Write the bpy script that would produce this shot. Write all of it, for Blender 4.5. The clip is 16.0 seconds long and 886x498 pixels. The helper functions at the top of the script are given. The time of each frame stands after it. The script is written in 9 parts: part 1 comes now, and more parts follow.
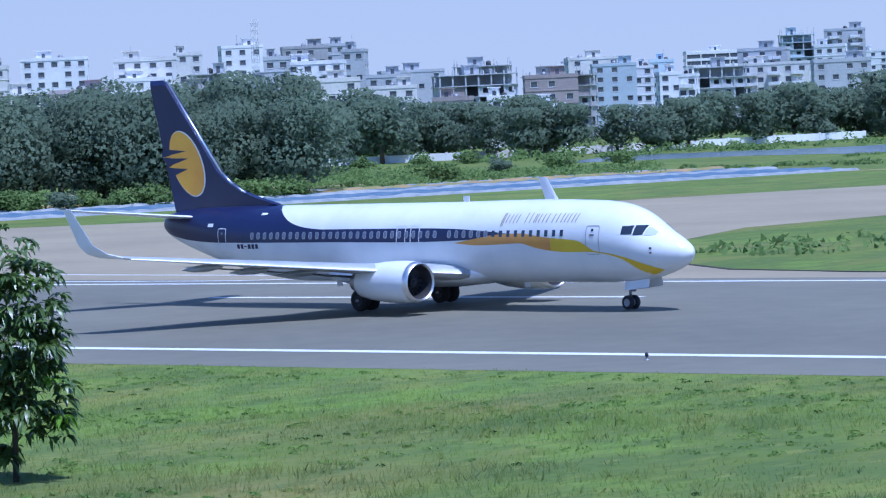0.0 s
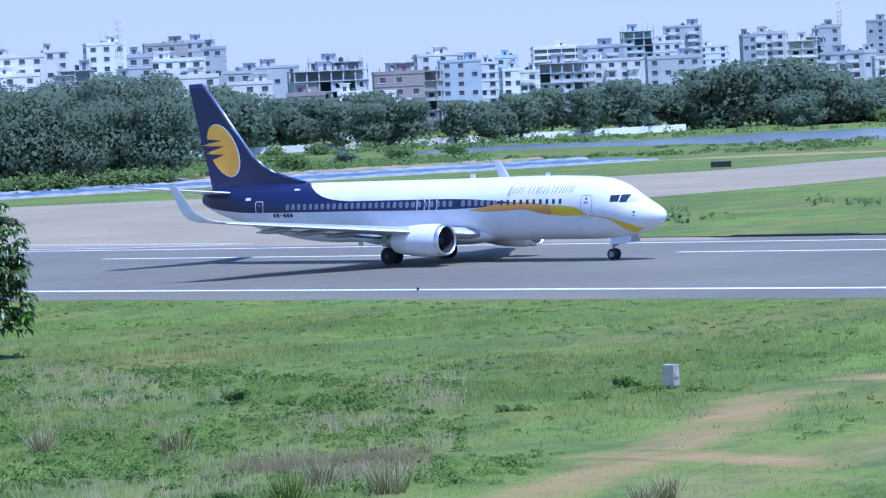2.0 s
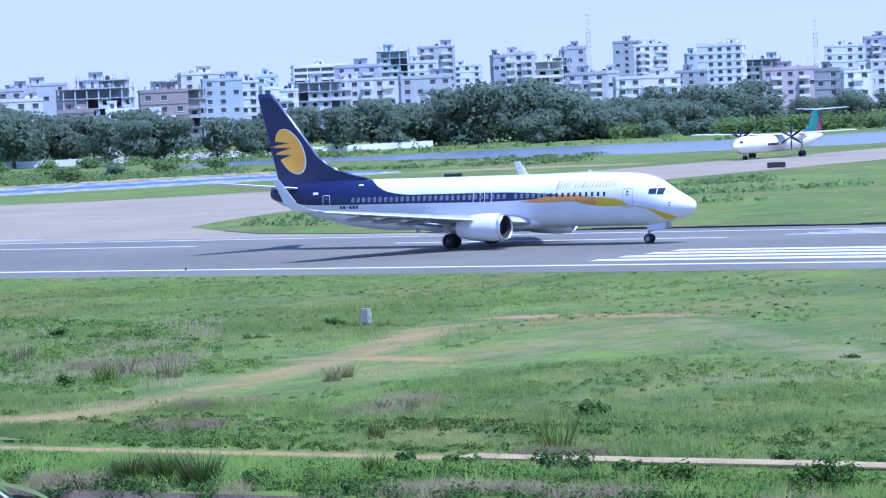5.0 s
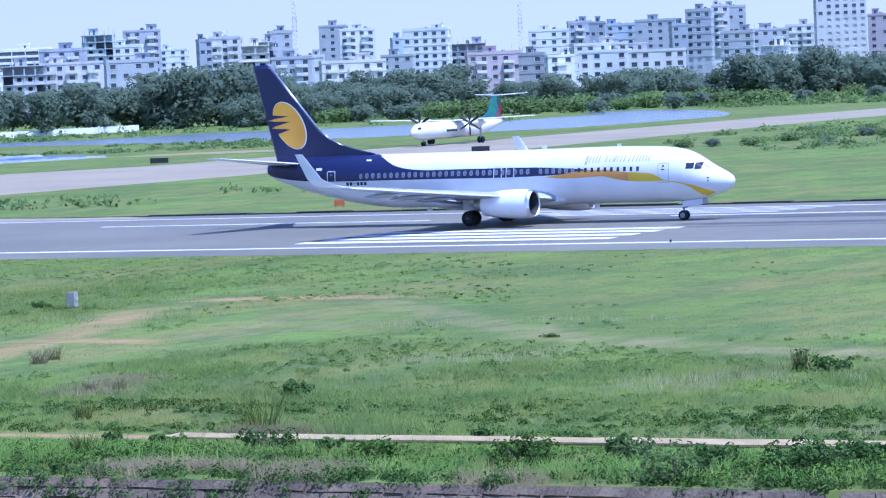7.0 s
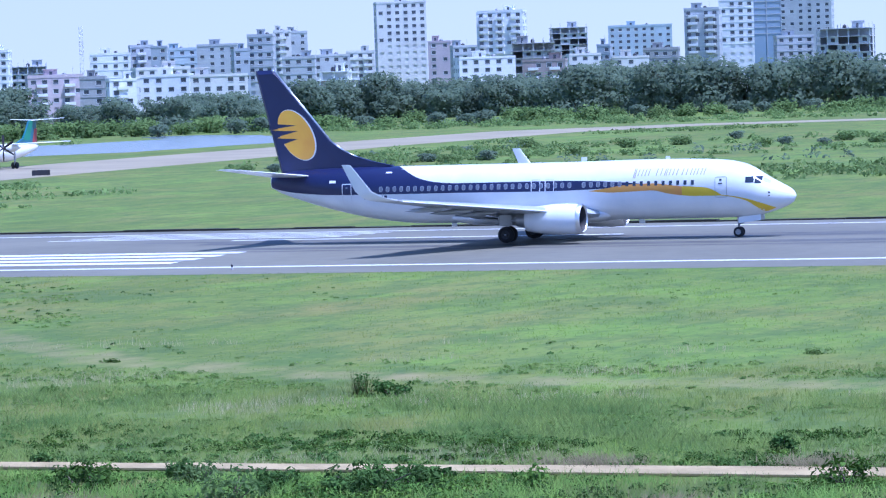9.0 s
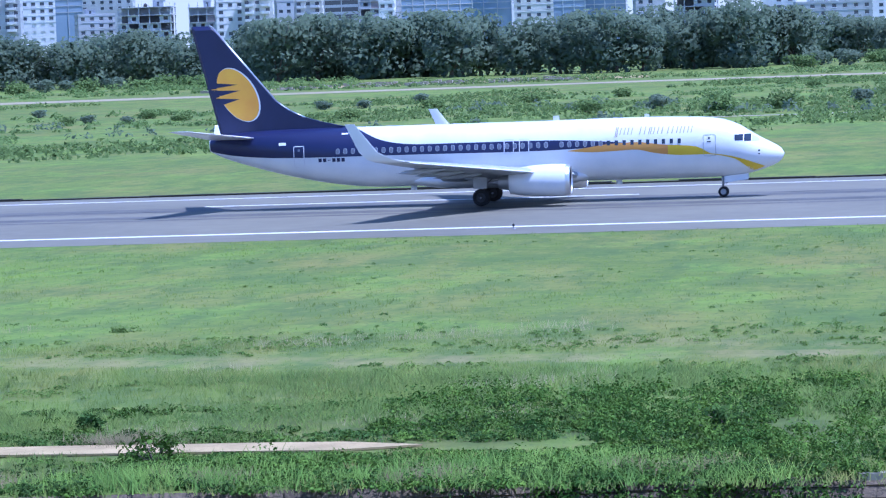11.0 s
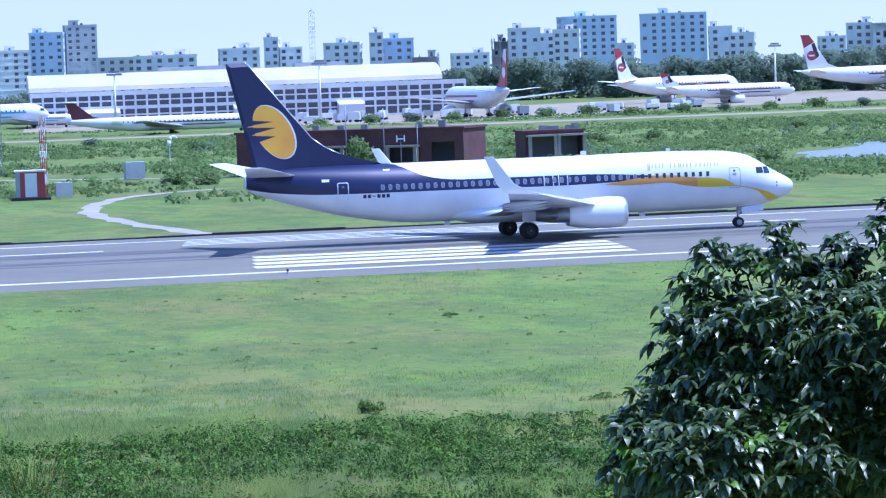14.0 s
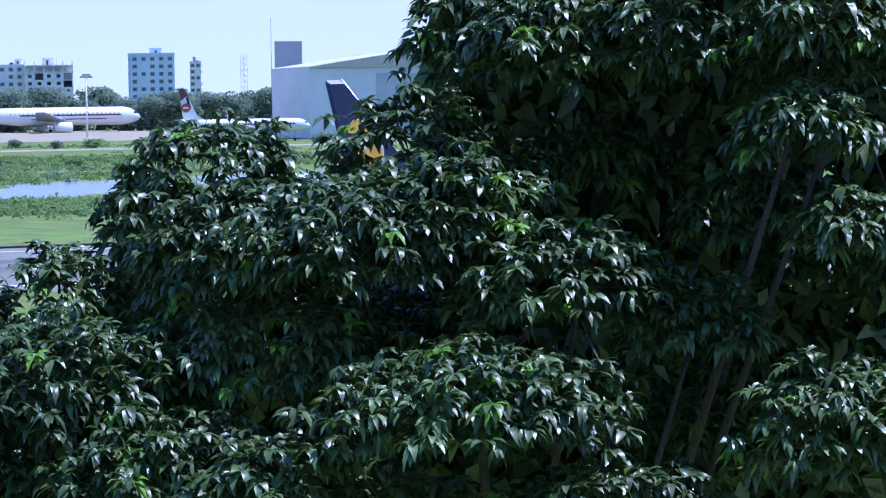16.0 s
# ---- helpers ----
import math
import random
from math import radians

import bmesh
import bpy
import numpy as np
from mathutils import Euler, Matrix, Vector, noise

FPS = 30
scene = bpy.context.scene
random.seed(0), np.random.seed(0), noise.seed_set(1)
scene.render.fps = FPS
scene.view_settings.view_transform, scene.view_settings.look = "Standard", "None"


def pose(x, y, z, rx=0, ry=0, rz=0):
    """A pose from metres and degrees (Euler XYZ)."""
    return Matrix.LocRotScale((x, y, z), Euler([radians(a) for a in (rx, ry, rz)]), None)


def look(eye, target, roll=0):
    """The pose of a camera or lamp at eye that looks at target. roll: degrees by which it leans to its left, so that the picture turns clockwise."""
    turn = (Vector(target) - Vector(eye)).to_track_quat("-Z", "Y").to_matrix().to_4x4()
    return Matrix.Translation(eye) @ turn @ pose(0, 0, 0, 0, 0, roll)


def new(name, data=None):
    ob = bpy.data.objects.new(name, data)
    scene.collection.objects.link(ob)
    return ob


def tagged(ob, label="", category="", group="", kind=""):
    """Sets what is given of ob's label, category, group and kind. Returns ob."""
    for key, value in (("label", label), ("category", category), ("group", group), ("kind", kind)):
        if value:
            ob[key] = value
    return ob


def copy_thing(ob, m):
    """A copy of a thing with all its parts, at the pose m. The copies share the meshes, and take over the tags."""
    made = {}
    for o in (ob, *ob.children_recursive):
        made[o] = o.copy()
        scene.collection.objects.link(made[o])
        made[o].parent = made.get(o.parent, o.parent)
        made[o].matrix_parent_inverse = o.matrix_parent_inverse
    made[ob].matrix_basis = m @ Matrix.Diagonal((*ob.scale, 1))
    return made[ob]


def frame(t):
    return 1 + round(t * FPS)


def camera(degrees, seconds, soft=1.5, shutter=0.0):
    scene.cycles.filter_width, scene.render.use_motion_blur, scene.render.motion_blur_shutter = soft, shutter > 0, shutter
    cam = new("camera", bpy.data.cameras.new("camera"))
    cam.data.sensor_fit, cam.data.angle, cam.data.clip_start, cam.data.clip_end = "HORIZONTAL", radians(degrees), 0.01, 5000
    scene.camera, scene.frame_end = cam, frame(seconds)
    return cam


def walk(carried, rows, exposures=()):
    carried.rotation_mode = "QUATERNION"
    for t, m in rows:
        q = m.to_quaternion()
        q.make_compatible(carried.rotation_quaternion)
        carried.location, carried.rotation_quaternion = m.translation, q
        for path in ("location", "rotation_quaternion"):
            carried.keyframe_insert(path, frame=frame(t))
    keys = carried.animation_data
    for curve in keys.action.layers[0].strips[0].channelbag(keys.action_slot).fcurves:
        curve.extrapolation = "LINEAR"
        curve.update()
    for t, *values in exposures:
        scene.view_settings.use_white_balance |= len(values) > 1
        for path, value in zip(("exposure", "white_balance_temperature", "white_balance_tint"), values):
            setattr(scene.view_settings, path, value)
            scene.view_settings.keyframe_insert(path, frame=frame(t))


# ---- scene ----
H = 11.68          # eye height of the terrace, metres
cam = camera(14.90, 16.0, soft=1.2)


def aim(x, y, z, az, el, roll):
    """A camera pose from a place, a bearing (degrees right of north), an elevation and a roll."""
    a, e = radians(az), radians(el)
    away = Vector((math.sin(a) * math.cos(e), math.cos(a) * math.cos(e), math.sin(e)))
    eye = Vector((x, y, z))
    return look(eye, eye + away * 100, roll)


walk(cam, [
    (0, aim(-69.65, 87.25, 10.35, -39.082, -2.382, -2.70)),
    (0.25, aim(-65.37, 82.84, 10.47, -38.913, -2.359, -2.72)),
    (0.5, aim(-60.29, 77.30, 10.59, -38.742, -2.330, -2.74)),
    (0.75, aim(-55.02, 71.38, 10.70, -38.252, -2.397, -2.67)),
    (1, aim(-49.61, 65.13, 10.82, -37.764, -2.449, -2.59)),
    (1.25, aim(-44.31, 58.58, 10.91, -37.500, -2.494, -2.63)),
    (1.5, aim(-39.21, 52.22, 11.01, -37.236, -2.532, -2.66)),
    (1.75, aim(-35.57, 47.72, 11.11, -36.979, -2.586, -2.70)),
    (2, aim(-32.69, 44.18, 11.20, -36.724, -2.641, -2.74)),
    (2.5, aim(-31.47, 43.47, 11.31, -35.911, -2.821, -2.59)),
    (3, aim(-30.86, 43.59, 11.42, -35.324, -2.874, -2.60)),
    (3.2, aim(-29.88, 42.51, 11.44, -35.136, -2.721, -2.53)),
    (3.6, aim(-25.16, 36.33, 11.49, -34.601, -2.718, -2.53)),
    (4, aim(-17.57, 25.76, 11.53, -34.057, -2.670, -2.52)),
    (4.5, aim(-7.33, 10.95, 11.59, -33.375, -2.588, -2.52)),
    (5, aim(-1.19, 1.81, 11.65, -32.704, -2.549, -2.54)),
    (5.3, aim(0.00, 0.00, 11.68, -32.307, -2.558, -2.57)),
    (5.5, aim(0.00, 0.00, 11.68, -32.178, -2.580, -2.62)),
    (6, aim(0.00, 0.00, 11.68, -30.543, -2.618, -2.35)),
    (6.5, aim(0.00, 0.00, 11.68, -28.959, -2.867, -2.45)),
    (7, aim(0.00, 0.00, 11.68, -27.764, -3.033, -2.51)),
    (7.5, aim(0.00, 0.00, 11.68, -26.498, -3.038, -2.44)),
    (8, aim(0.00, 0.00, 11.68, -24.613, -2.893, -1.94)),
    (8.5, aim(0.00, 0.00, 11.68, -22.792, -2.859, -1.99)),
    (9, aim(0.00, 0.00, 11.68, -20.336, -2.901, -1.98)),
    (9.5, aim(0.00, 0.00, 11.68, -17.422, -3.238, -1.88)),
    (9.7, aim(0.00, 0.00, 11.68, -16.368, -3.354, -1.99)),
    (11.8, aim(0.00, 0.00, 11.68, -3.134, -3.557, -2.37)),
    (12, aim(0.00, 0.00, 11.68, -1.720, -3.475, -2.54)),
    (12.5, aim(0.00, 0.00, 11.68, 1.812, -3.271, -2.55)),
    (13, aim(0.00, 0.00, 11.68, 5.610, -3.122, -2.28)),
    (13.5, aim(0.00, 0.00, 11.68, 9.333, -3.019, -2.10)),
    (14, aim(0.00, 0.00, 11.68, 12.983, -3.026, -2.00)),
    (14.5, aim(0.00, 0.00, 11.68, 16.828, -2.957, -2.18)),
    (15, aim(0.00, 0.00, 11.68, 20.729, -2.918, -1.64)),
    (15.5, aim(0.00, 0.00, 11.68, 24.050, -2.834, -1.22)),
    (16, aim(0.00, 0.00, 11.68, 27.314, -2.665, -0.82)),
], exposures=[(0, 0.42, 4780, 20), (1.5, 0.64, 4780, 22), (3, 0.68, 4760, 24), (5.5, 0.85, 4700, 28), (9, 0.86, 4700, 26), (12.5, 0.89, 4660, 26), (16, 0.90, 4740, 27)])

# ---- light ----
SUN_EL, SUN_AZ = 66.0, 100.0      # elevation, bearing from north (y) towards east (x)
world = bpy.data.worlds.new("World")
scene.world = world
world.use_nodes = True
wt = world.node_tree
sky = wt.nodes.new("ShaderNodeTexSky")
sky.sky_type = "NISHITA"
sky.sun_disc = False
sky.sun_elevation, sky.sun_rotation = radians(SUN_EL), radians(SUN_AZ)
sky.air_density, sky.dust_density, sky.ozone_density = 1.0, 0.1, 4.5
bg = wt.nodes["Background"]
wt.links.new(sky.outputs[0], bg.inputs[0])
bg.inputs[1].default_value = 0.105
lamp = bpy.data.lights.new("sun", "SUN")
lamp.energy, lamp.angle, lamp.color = 3.6, radians(0.6), (1.0, 0.96, 0.90)
sun = new("sun", lamp)
sa, se = radians(SUN_AZ), radians(SUN_EL)
sun.matrix_world = look((0, 0, 200), (-math.sin(sa) * math.cos(se), -math.cos(sa) * math.cos(se), 200 - math.sin(se)))


# ---- helpers of this scene ----
def mesh_of(name, verts, faces, mats=(), idx=None, smooth=False):
    me = bpy.data.meshes.new(name)
    me.from_pydata([tuple(v) for v in verts], [], [tuple(f) for f in faces])
    for m in mats:
        me.materials.append(m)
    if idx is not None:
        me.polygons.foreach_set("material_index", list(idx))
    if smooth:
        me.polygons.foreach_set("use_smooth", [True] * len(me.polygons))
    me.update()
    return me


def quads_mesh(name, pts, mat, smooth=False, normals=None):
    """A mesh of separate quads from an array (n, 4, 3)."""
    pts = np.asarray(pts, dtype=np.float32)
    n = len(pts)
    me = bpy.data.meshes.new(name)
    me.vertices.add(n * 4)
    me.vertices.foreach_set("co", pts.ravel())
    me.loops.add(n * 4)
    me.loops.foreach_set("vertex_index", np.arange(n * 4, dtype=np.int32))
    me.polygons.add(n)
    me.polygons.foreach_set("loop_start", np.arange(0, n * 4, 4, dtype=np.int32))
    if smooth:
        me.polygons.foreach_set("use_smooth", np.ones(n, dtype=bool))
    me.update(calc_edges=True)
    me.validate()
    me.materials.append(mat)
    if normals is not None:
        k = np.asarray(normals, dtype=np.float64)
        k = k / (np.linalg.norm(k, axis=1, keepdims=True) + 1e-9)
        me.normals_split_custom_set(np.repeat(k, 4, 0).tolist())
    return me


class Bag:
    """Collects verts, faces and material slots of one mesh."""

    def __init__(self):
        self.v, self.f, self.m = [], [], []

    def add(self, verts, faces, slot=0):
        k = len(self.v)
        self.v += [tuple(p) for p in verts]
        self.f += [tuple(i + k for i in q) for q in faces]
        self.m += [slot] * len(faces)

    def box(self, x0, x1, y0, y1, z0, z1, slot=0):
        self.add([(x, y, z) for x in (x0, x1) for y in (y0, y1) for z in (z0, z1)],
                 [(0, 1, 3, 2), (4, 6, 7, 5), (0, 4, 5, 1), (2, 3, 7, 6), (0, 2, 6, 4), (1, 5, 7, 3)], slot)

    def tube(self, p, q, r0, r1=None, n=8, slot=0, caps=True):
        p, q = Vector(p), Vector(q)
        r1 = r0 if r1 is None else r1
        u = (q - p).normalized()
        a = u.orthogonal().normalized()
        b = u.cross(a)
        vs = []
        for c, r in ((p, r0), (q, r1)):
            for i in range(n):
                w = 2 * math.pi * i / n
                vs.append(c + (a * math.cos(w) + b * math.sin(w)) * r)
        fs = [(i, (i + 1) % n, n + (i + 1) % n, n + i) for i in range(n)]
        if caps:
            fs += [tuple(range(n))[::-1], tuple(range(n, 2 * n))]
        self.add(vs, fs, slot)

    def lathe(self, origin, axis, prof, n=24, slot=0):
        """Turn (along, radius) pairs about an axis."""
        o, u = Vector(origin), Vector(axis).normalized()
        a = u.orthogonal().normalized()
        b = u.cross(a)
        vs, fs = [], []
        for s, r in prof:
            for i in range(n):
                w = 2 * math.pi * i / n
                vs.append(o + u * s + (a * math.cos(w) + b * math.sin(w)) * r)
        for k in range(len(prof) - 1):
            fs += [(k * n + i, k * n + (i + 1) % n, (k + 1) * n + (i + 1) % n, (k + 1) * n + i) for i in range(n)]
        self.add(vs, fs, slot)

    def mesh(self, name, mats, smooth=False):
        return mesh_of(name, self.v, self.f, mats, self.m, smooth)


def part(name, me, parent, label="", at=None):
    ob = new(name, me)
    ob.parent = parent
    if at is not None:
        ob.matrix_basis = at
    return tagged(ob, label) if label else ob


def smooth_by_angle(me, deg=40):
    bm = bmesh.new()
    bm.from_mesh(me)
    bmesh.ops.remove_doubles(bm, verts=bm.verts, dist=1e-4)
    bmesh.ops.recalc_face_normals(bm, faces=bm.faces)
    for f in bm.faces:
        f.smooth = True
    for e in bm.edges:
        e.smooth = e.calc_face_angle(0) < radians(deg)
    bm.to_mesh(me)
    bm.free()
    return me


# ---- materials ----
def material(name, c1, c2=None, scale=1.0, rough=0.7, metal=0.0, bump=0.0, fine=0.0, coord="Position", spec=0.5, detail=6.0, island=0.0, sheen=0.0):
    """A surface with two tones mixed by noise at two scales, bump, and a spread of tone from piece to piece."""
    m = bpy.data.materials.new(name)
    m.use_nodes = True
    t = m.node_tree
    p = t.nodes["Principled BSDF"]
    p.inputs["Roughness"].default_value = rough
    p.inputs["Metallic"].default_value = metal
    p.inputs["Specular IOR Level"].default_value = spec
    c2 = c2 or c1
    if coord == "Position":
        src = t.nodes.new("ShaderNodeNewGeometry").outputs["Position"]
    else:
        src = t.nodes.new("ShaderNodeTexCoord").outputs["Object"]
    n1 = t.nodes.new("ShaderNodeTexNoise")
    n1.inputs["Scale"].default_value = scale
    n1.inputs["Detail"].default_value = detail
    t.links.new(src, n1.inputs["Vector"])
    n2 = t.nodes.new("ShaderNodeTexNoise")
    n2.inputs["Scale"].default_value = scale * 13
    n2.inputs["Detail"].default_value = 3
    t.links.new(src, n2.inputs["Vector"])
    mix = t.nodes.new("ShaderNodeMix")
    mix.data_type = "RGBA"
    mix.inputs["A"].default_value, mix.inputs["B"].default_value = (*c1, 1), (*c2, 1)
    ramp = t.nodes.new("ShaderNodeMapRange")
    ramp.inputs["From Min"].default_value, ramp.inputs["From Max"].default_value = 0.32, 0.68
    add = t.nodes.new("ShaderNodeMath")
    add.operation = "MULTIPLY_ADD"
    t.links.new(n2.outputs["Fac"], add.inputs[0])
    add.inputs[1].default_value = fine
    t.links.new(n1.outputs["Fac"], add.inputs[2])
    sub = t.nodes.new("ShaderNodeMath")
    sub.operation = "SUBTRACT"
    t.links.new(add.outputs[0], sub.inputs[0])
    sub.inputs[1].default_value = fine * 0.5
    t.links.new(sub.outputs[0], ramp.inputs["Value"])
    t.links.new(ramp.outputs[0], mix.inputs["Factor"])
    out = mix.outputs["Result"]
    if island:
        g = t.nodes.new("ShaderNodeNewGeometry")
        oi = t.nodes.new("ShaderNodeObjectInfo")
        sm = t.nodes.new("ShaderNodeMath")
        sm.operation = "ADD"
        t.links.new(g.outputs["Random Per Island"], sm.inputs[0])
        t.links.new(oi.outputs["Random"], sm.inputs[1])
        mr = t.nodes.new("ShaderNodeMapRange")
        mr.inputs["From Max"].default_value = 2.0
        mr.inputs["To Min"].default_value, mr.inputs["To Max"].default_value = 1 - island, 1 + island
        t.links.new(sm.outputs[0], mr.inputs["Value"])
        hsv = t.nodes.new("ShaderNodeHueSaturation")
        t.links.new(mr.outputs[0], hsv.inputs["Value"])
        t.links.new(out, hsv.inputs["Color"])
        out = hsv.outputs[0]
    t.links.new(out, p.inputs["Base Color"])
    if bump:
        b = t.nodes.new("ShaderNodeBump")
        b.inputs["Strength"].default_value = bump
        b.inputs["Distance"].default_value = 0.05
        t.links.new(n2.outputs["Fac"], b.inputs["Height"])
        t.links.new(b.outputs[0], p.inputs["Normal"])
    return m


def glass_pane(name, tint, rough=0.08):
    m = bpy.data.materials.new(name)
    m.use_nodes = True
    p = m.node_tree.nodes["Principled BSDF"]
    p.inputs["Base Color"].default_value = (*tint, 1)
    p.inputs["Roughness"].default_value = rough
    p.inputs["Specular IOR Level"].default_value = 0.8
    return m


def leaf_material(name, c1, c2, rough=0.45, through_light=0.25, scale=0.35, island=0.35, spec=0.5):
    m = material(name, c1, c2, scale, rough, 0, 0, 0.3, island=island, spec=spec)
    t = m.node_tree
    p = t.nodes["Principled BSDF"]
    o = t.nodes["Material Output"]
    tr = t.nodes.new("ShaderNodeBsdfTranslucent")
    src = p.inputs["Base Color"].links[0].from_socket
    t.links.new(src, tr.inputs["Color"])
    mx = t.nodes.new("ShaderNodeMixShader")
    mx.inputs[0].default_value = through_light
    t.links.new(p.outputs[0], mx.inputs[1])
    t.links.new(tr.outputs[0], mx.inputs[2])
    t.links.new(mx.outputs[0], o.inputs[0])
    return m


WHITE = material("aircraft_white", (0.78, 0.79, 0.80), (0.70, 0.72, 0.74), 0.6, 0.22, 0, 0, 0.2, "Object")
BLUE = material("aircraft_blue", (0.011, 0.015, 0.062), (0.014, 0.019, 0.074), 0.5, 0.38, 0, 0, 0.2, "Object")
GREY_METAL = material("grey_metal", (0.42, 0.43, 0.45), (0.34, 0.35, 0.37), 1.5, 0.38, 0.6, 0, 0.2, "Object")
WING_GREY = material("wing_grey", (0.45, 0.47, 0.49), (0.36, 0.38, 0.40), 1.0, 0.4, 0.2, 0, 0.3, "Object")
CHROME = material("polished_metal", (0.75, 0.76, 0.78), (0.62, 0.63, 0.66), 2.0, 0.38, 1.0, 0, 0.2, "Object")
RUBBER = material("tyre_rubber", (0.018, 0.018, 0.02), (0.03, 0.03, 0.032), 5, 0.8, 0, 0.2, 0.3, "Object")
DARK = material("dark_hollow", (0.02, 0.02, 0.024), (0.035, 0.035, 0.04), 3, 0.6, 0, 0, 0.2, "Object")
GOLD = material("livery_gold", (0.80, 0.46, 0.04), (0.72, 0.34, 0.04), 0.35, 0.32, 0, 0, 0.1, "Object")
ORANGE = material("livery_orange", (0.62, 0.27, 0.07), (0.70, 0.38, 0.05), 0.3, 0.32, 0, 0, 0.1, "Object")
YELLOW = material("livery_yellow", (0.74, 0.52, 0.02), (0.66, 0.45, 0.02), 0.4, 0.32, 0, 0, 0.1, "Object")
BRONZE = material("bronze_lettering", (0.40, 0.36, 0.30), (0.32, 0.28, 0.23), 2, 0.4, 0, 0, 0.1, "Object")
CABIN_GLASS = glass_pane("cabin_glass", (0.03, 0.04, 0.06))
SHADE_GLASS = glass_pane("shaded_cabin_glass", (0.15, 0.16, 0.20), 0.3)
# the windscreen's pale tint paints the sky it would reflect
SKY_WINDSCREEN = glass_pane("windscreen_glass", (0.50, 0.54, 0.58), 0.12)
RIM = material("dark_rim_metal", (0.075, 0.075, 0.08), (0.05, 0.05, 0.055), 3, 0.5, 0.4, 0, 0.3, "Object")
SEAL = material("pale_door_seal", (0.70, 0.71, 0.73), (0.60, 0.61, 0.64), 2, 0.5, 0, 0, 0.1, "Object")

# ---- ground ----
def grass_tones(m):
    """Lays broad soft patches of young, dry and dark growth over a green material."""
    t = m.node_tree
    p = t.nodes["Principled BSDF"]
    base = p.inputs["Base Color"].links[0].from_socket
    users = [l.to_socket for l in base.links]
    pos = t.nodes.new("ShaderNodeNewGeometry").outputs["Position"]

    def patch(scale, lo, hi, colour, under, squeeze=(1, 1, 1), most=1.0):
        mp = t.nodes.new("ShaderNodeMapping")
        mp.inputs["Scale"].default_value = (squeeze[0], squeeze[1], 0)
        t.links.new(pos, mp.inputs["Vector"])
        n = t.nodes.new("ShaderNodeTexNoise")
        n.inputs["Scale"].default_value, n.inputs["Detail"].default_value = scale, 9
        n.inputs["Roughness"].default_value = 0.62
        t.links.new(mp.outputs[0], n.inputs["Vector"])
        r = t.nodes.new("ShaderNodeMapRange")
        r.inputs["From Min"].default_value, r.inputs["From Max"].default_value = lo, hi
        r.inputs["To Max"].default_value = most
        t.links.new(n.outputs["Fac"], r.inputs["Value"])
        x = t.nodes.new("ShaderNodeMix")
        x.data_type = "RGBA"
        t.links.new(r.outputs[0], x.inputs["Factor"])
        t.links.new(under, x.inputs["A"])
        x.inputs["B"].default_value = (*colour, 1)
        return x.outputs["Result"]

    c = patch(0.035, 0.46, 0.68, (0.152, 0.240, 0.038), base, (0.8, 0.5, 1), 0.85)
    c = patch(0.10, 0.47, 0.74, (0.236, 0.192, 0.064), c, (1.0, 0.42, 1), 0.8)
    c = patch(0.24, 0.48, 0.61, (0.074, 0.122, 0.031), c, (1.0, 0.42, 1), 0.62)
    c = patch(0.17, 0.54, 0.63, (0.158, 0.246, 0.036), c, (0.8, 0.5, 1), 0.6)
    c = patch(0.55, 0.50, 0.66, (0.070, 0.112, 0.031), c, (1.0, 0.42, 1), 0.7)
    c = patch(1.3, 0.54, 0.72, (0.200, 0.220, 0.054), c, (1.0, 0.42, 1), 0.7)
    c = patch(3.2, 0.54, 0.70, (0.054, 0.092, 0.030), c, (1.0, 0.42, 1), 0.75)
    for s in users:
        t.links.new(c, s)
    return m


MEADOW = grass_tones(material("meadow", (0.139, 0.179, 0.034), (0.100, 0.140, 0.027), 0.06, 0.9, 0, 0.8, 0.6, detail=9, spec=0.2))
ASPHALT = material("runway_asphalt", (0.180, 0.170, 0.124), (0.131, 0.124, 0.092), 0.05, 0.75, 0, 0.25, 0.4, detail=10)
CONCRETE = material("taxiway_concrete", (0.315, 0.266, 0.168), (0.245, 0.207, 0.133), 0.06, 0.8, 0, 0.2, 0.4, detail=9)
PALE_CONCRETE = material("pale_concrete", (0.36, 0.33, 0.265), (0.27, 0.25, 0.20), 0.25, 0.85, 0, 0.3, 0.5)
LINE = material("marking_paint", (0.74, 0.75, 0.76), (0.60, 0.61, 0.62), 0.5, 0.6, 0, 0, 0.5)
TYRE_MARK = material("tyre_rubber_marks", (0.070, 0.068, 0.060), (0.110, 0.106, 0.092), 0.3, 0.7, 0, 0, 0.5)
DIRT = material("laterite_dirt", (0.36, 0.24, 0.12), (0.17, 0.19, 0.055), 0.45, 0.95, 0, 0.5, 0.6)
WATER = material("pond_water", (0.12, 0.15, 0.15), (0.15, 0.175, 0.17), 0.05, 0.2, 0, 0.08, 0.2)
CREAM = material("path_concrete", (0.43, 0.325, 0.16), (0.30, 0.225, 0.105), 0.7, 0.9, 0, 0.3, 0.6)
TARP = material("blue_tarpaulin", (0.05, 0.11, 0.19), (0.12, 0.17, 0.22), 0.5, 0.75, 0, 0.3, 0.6)


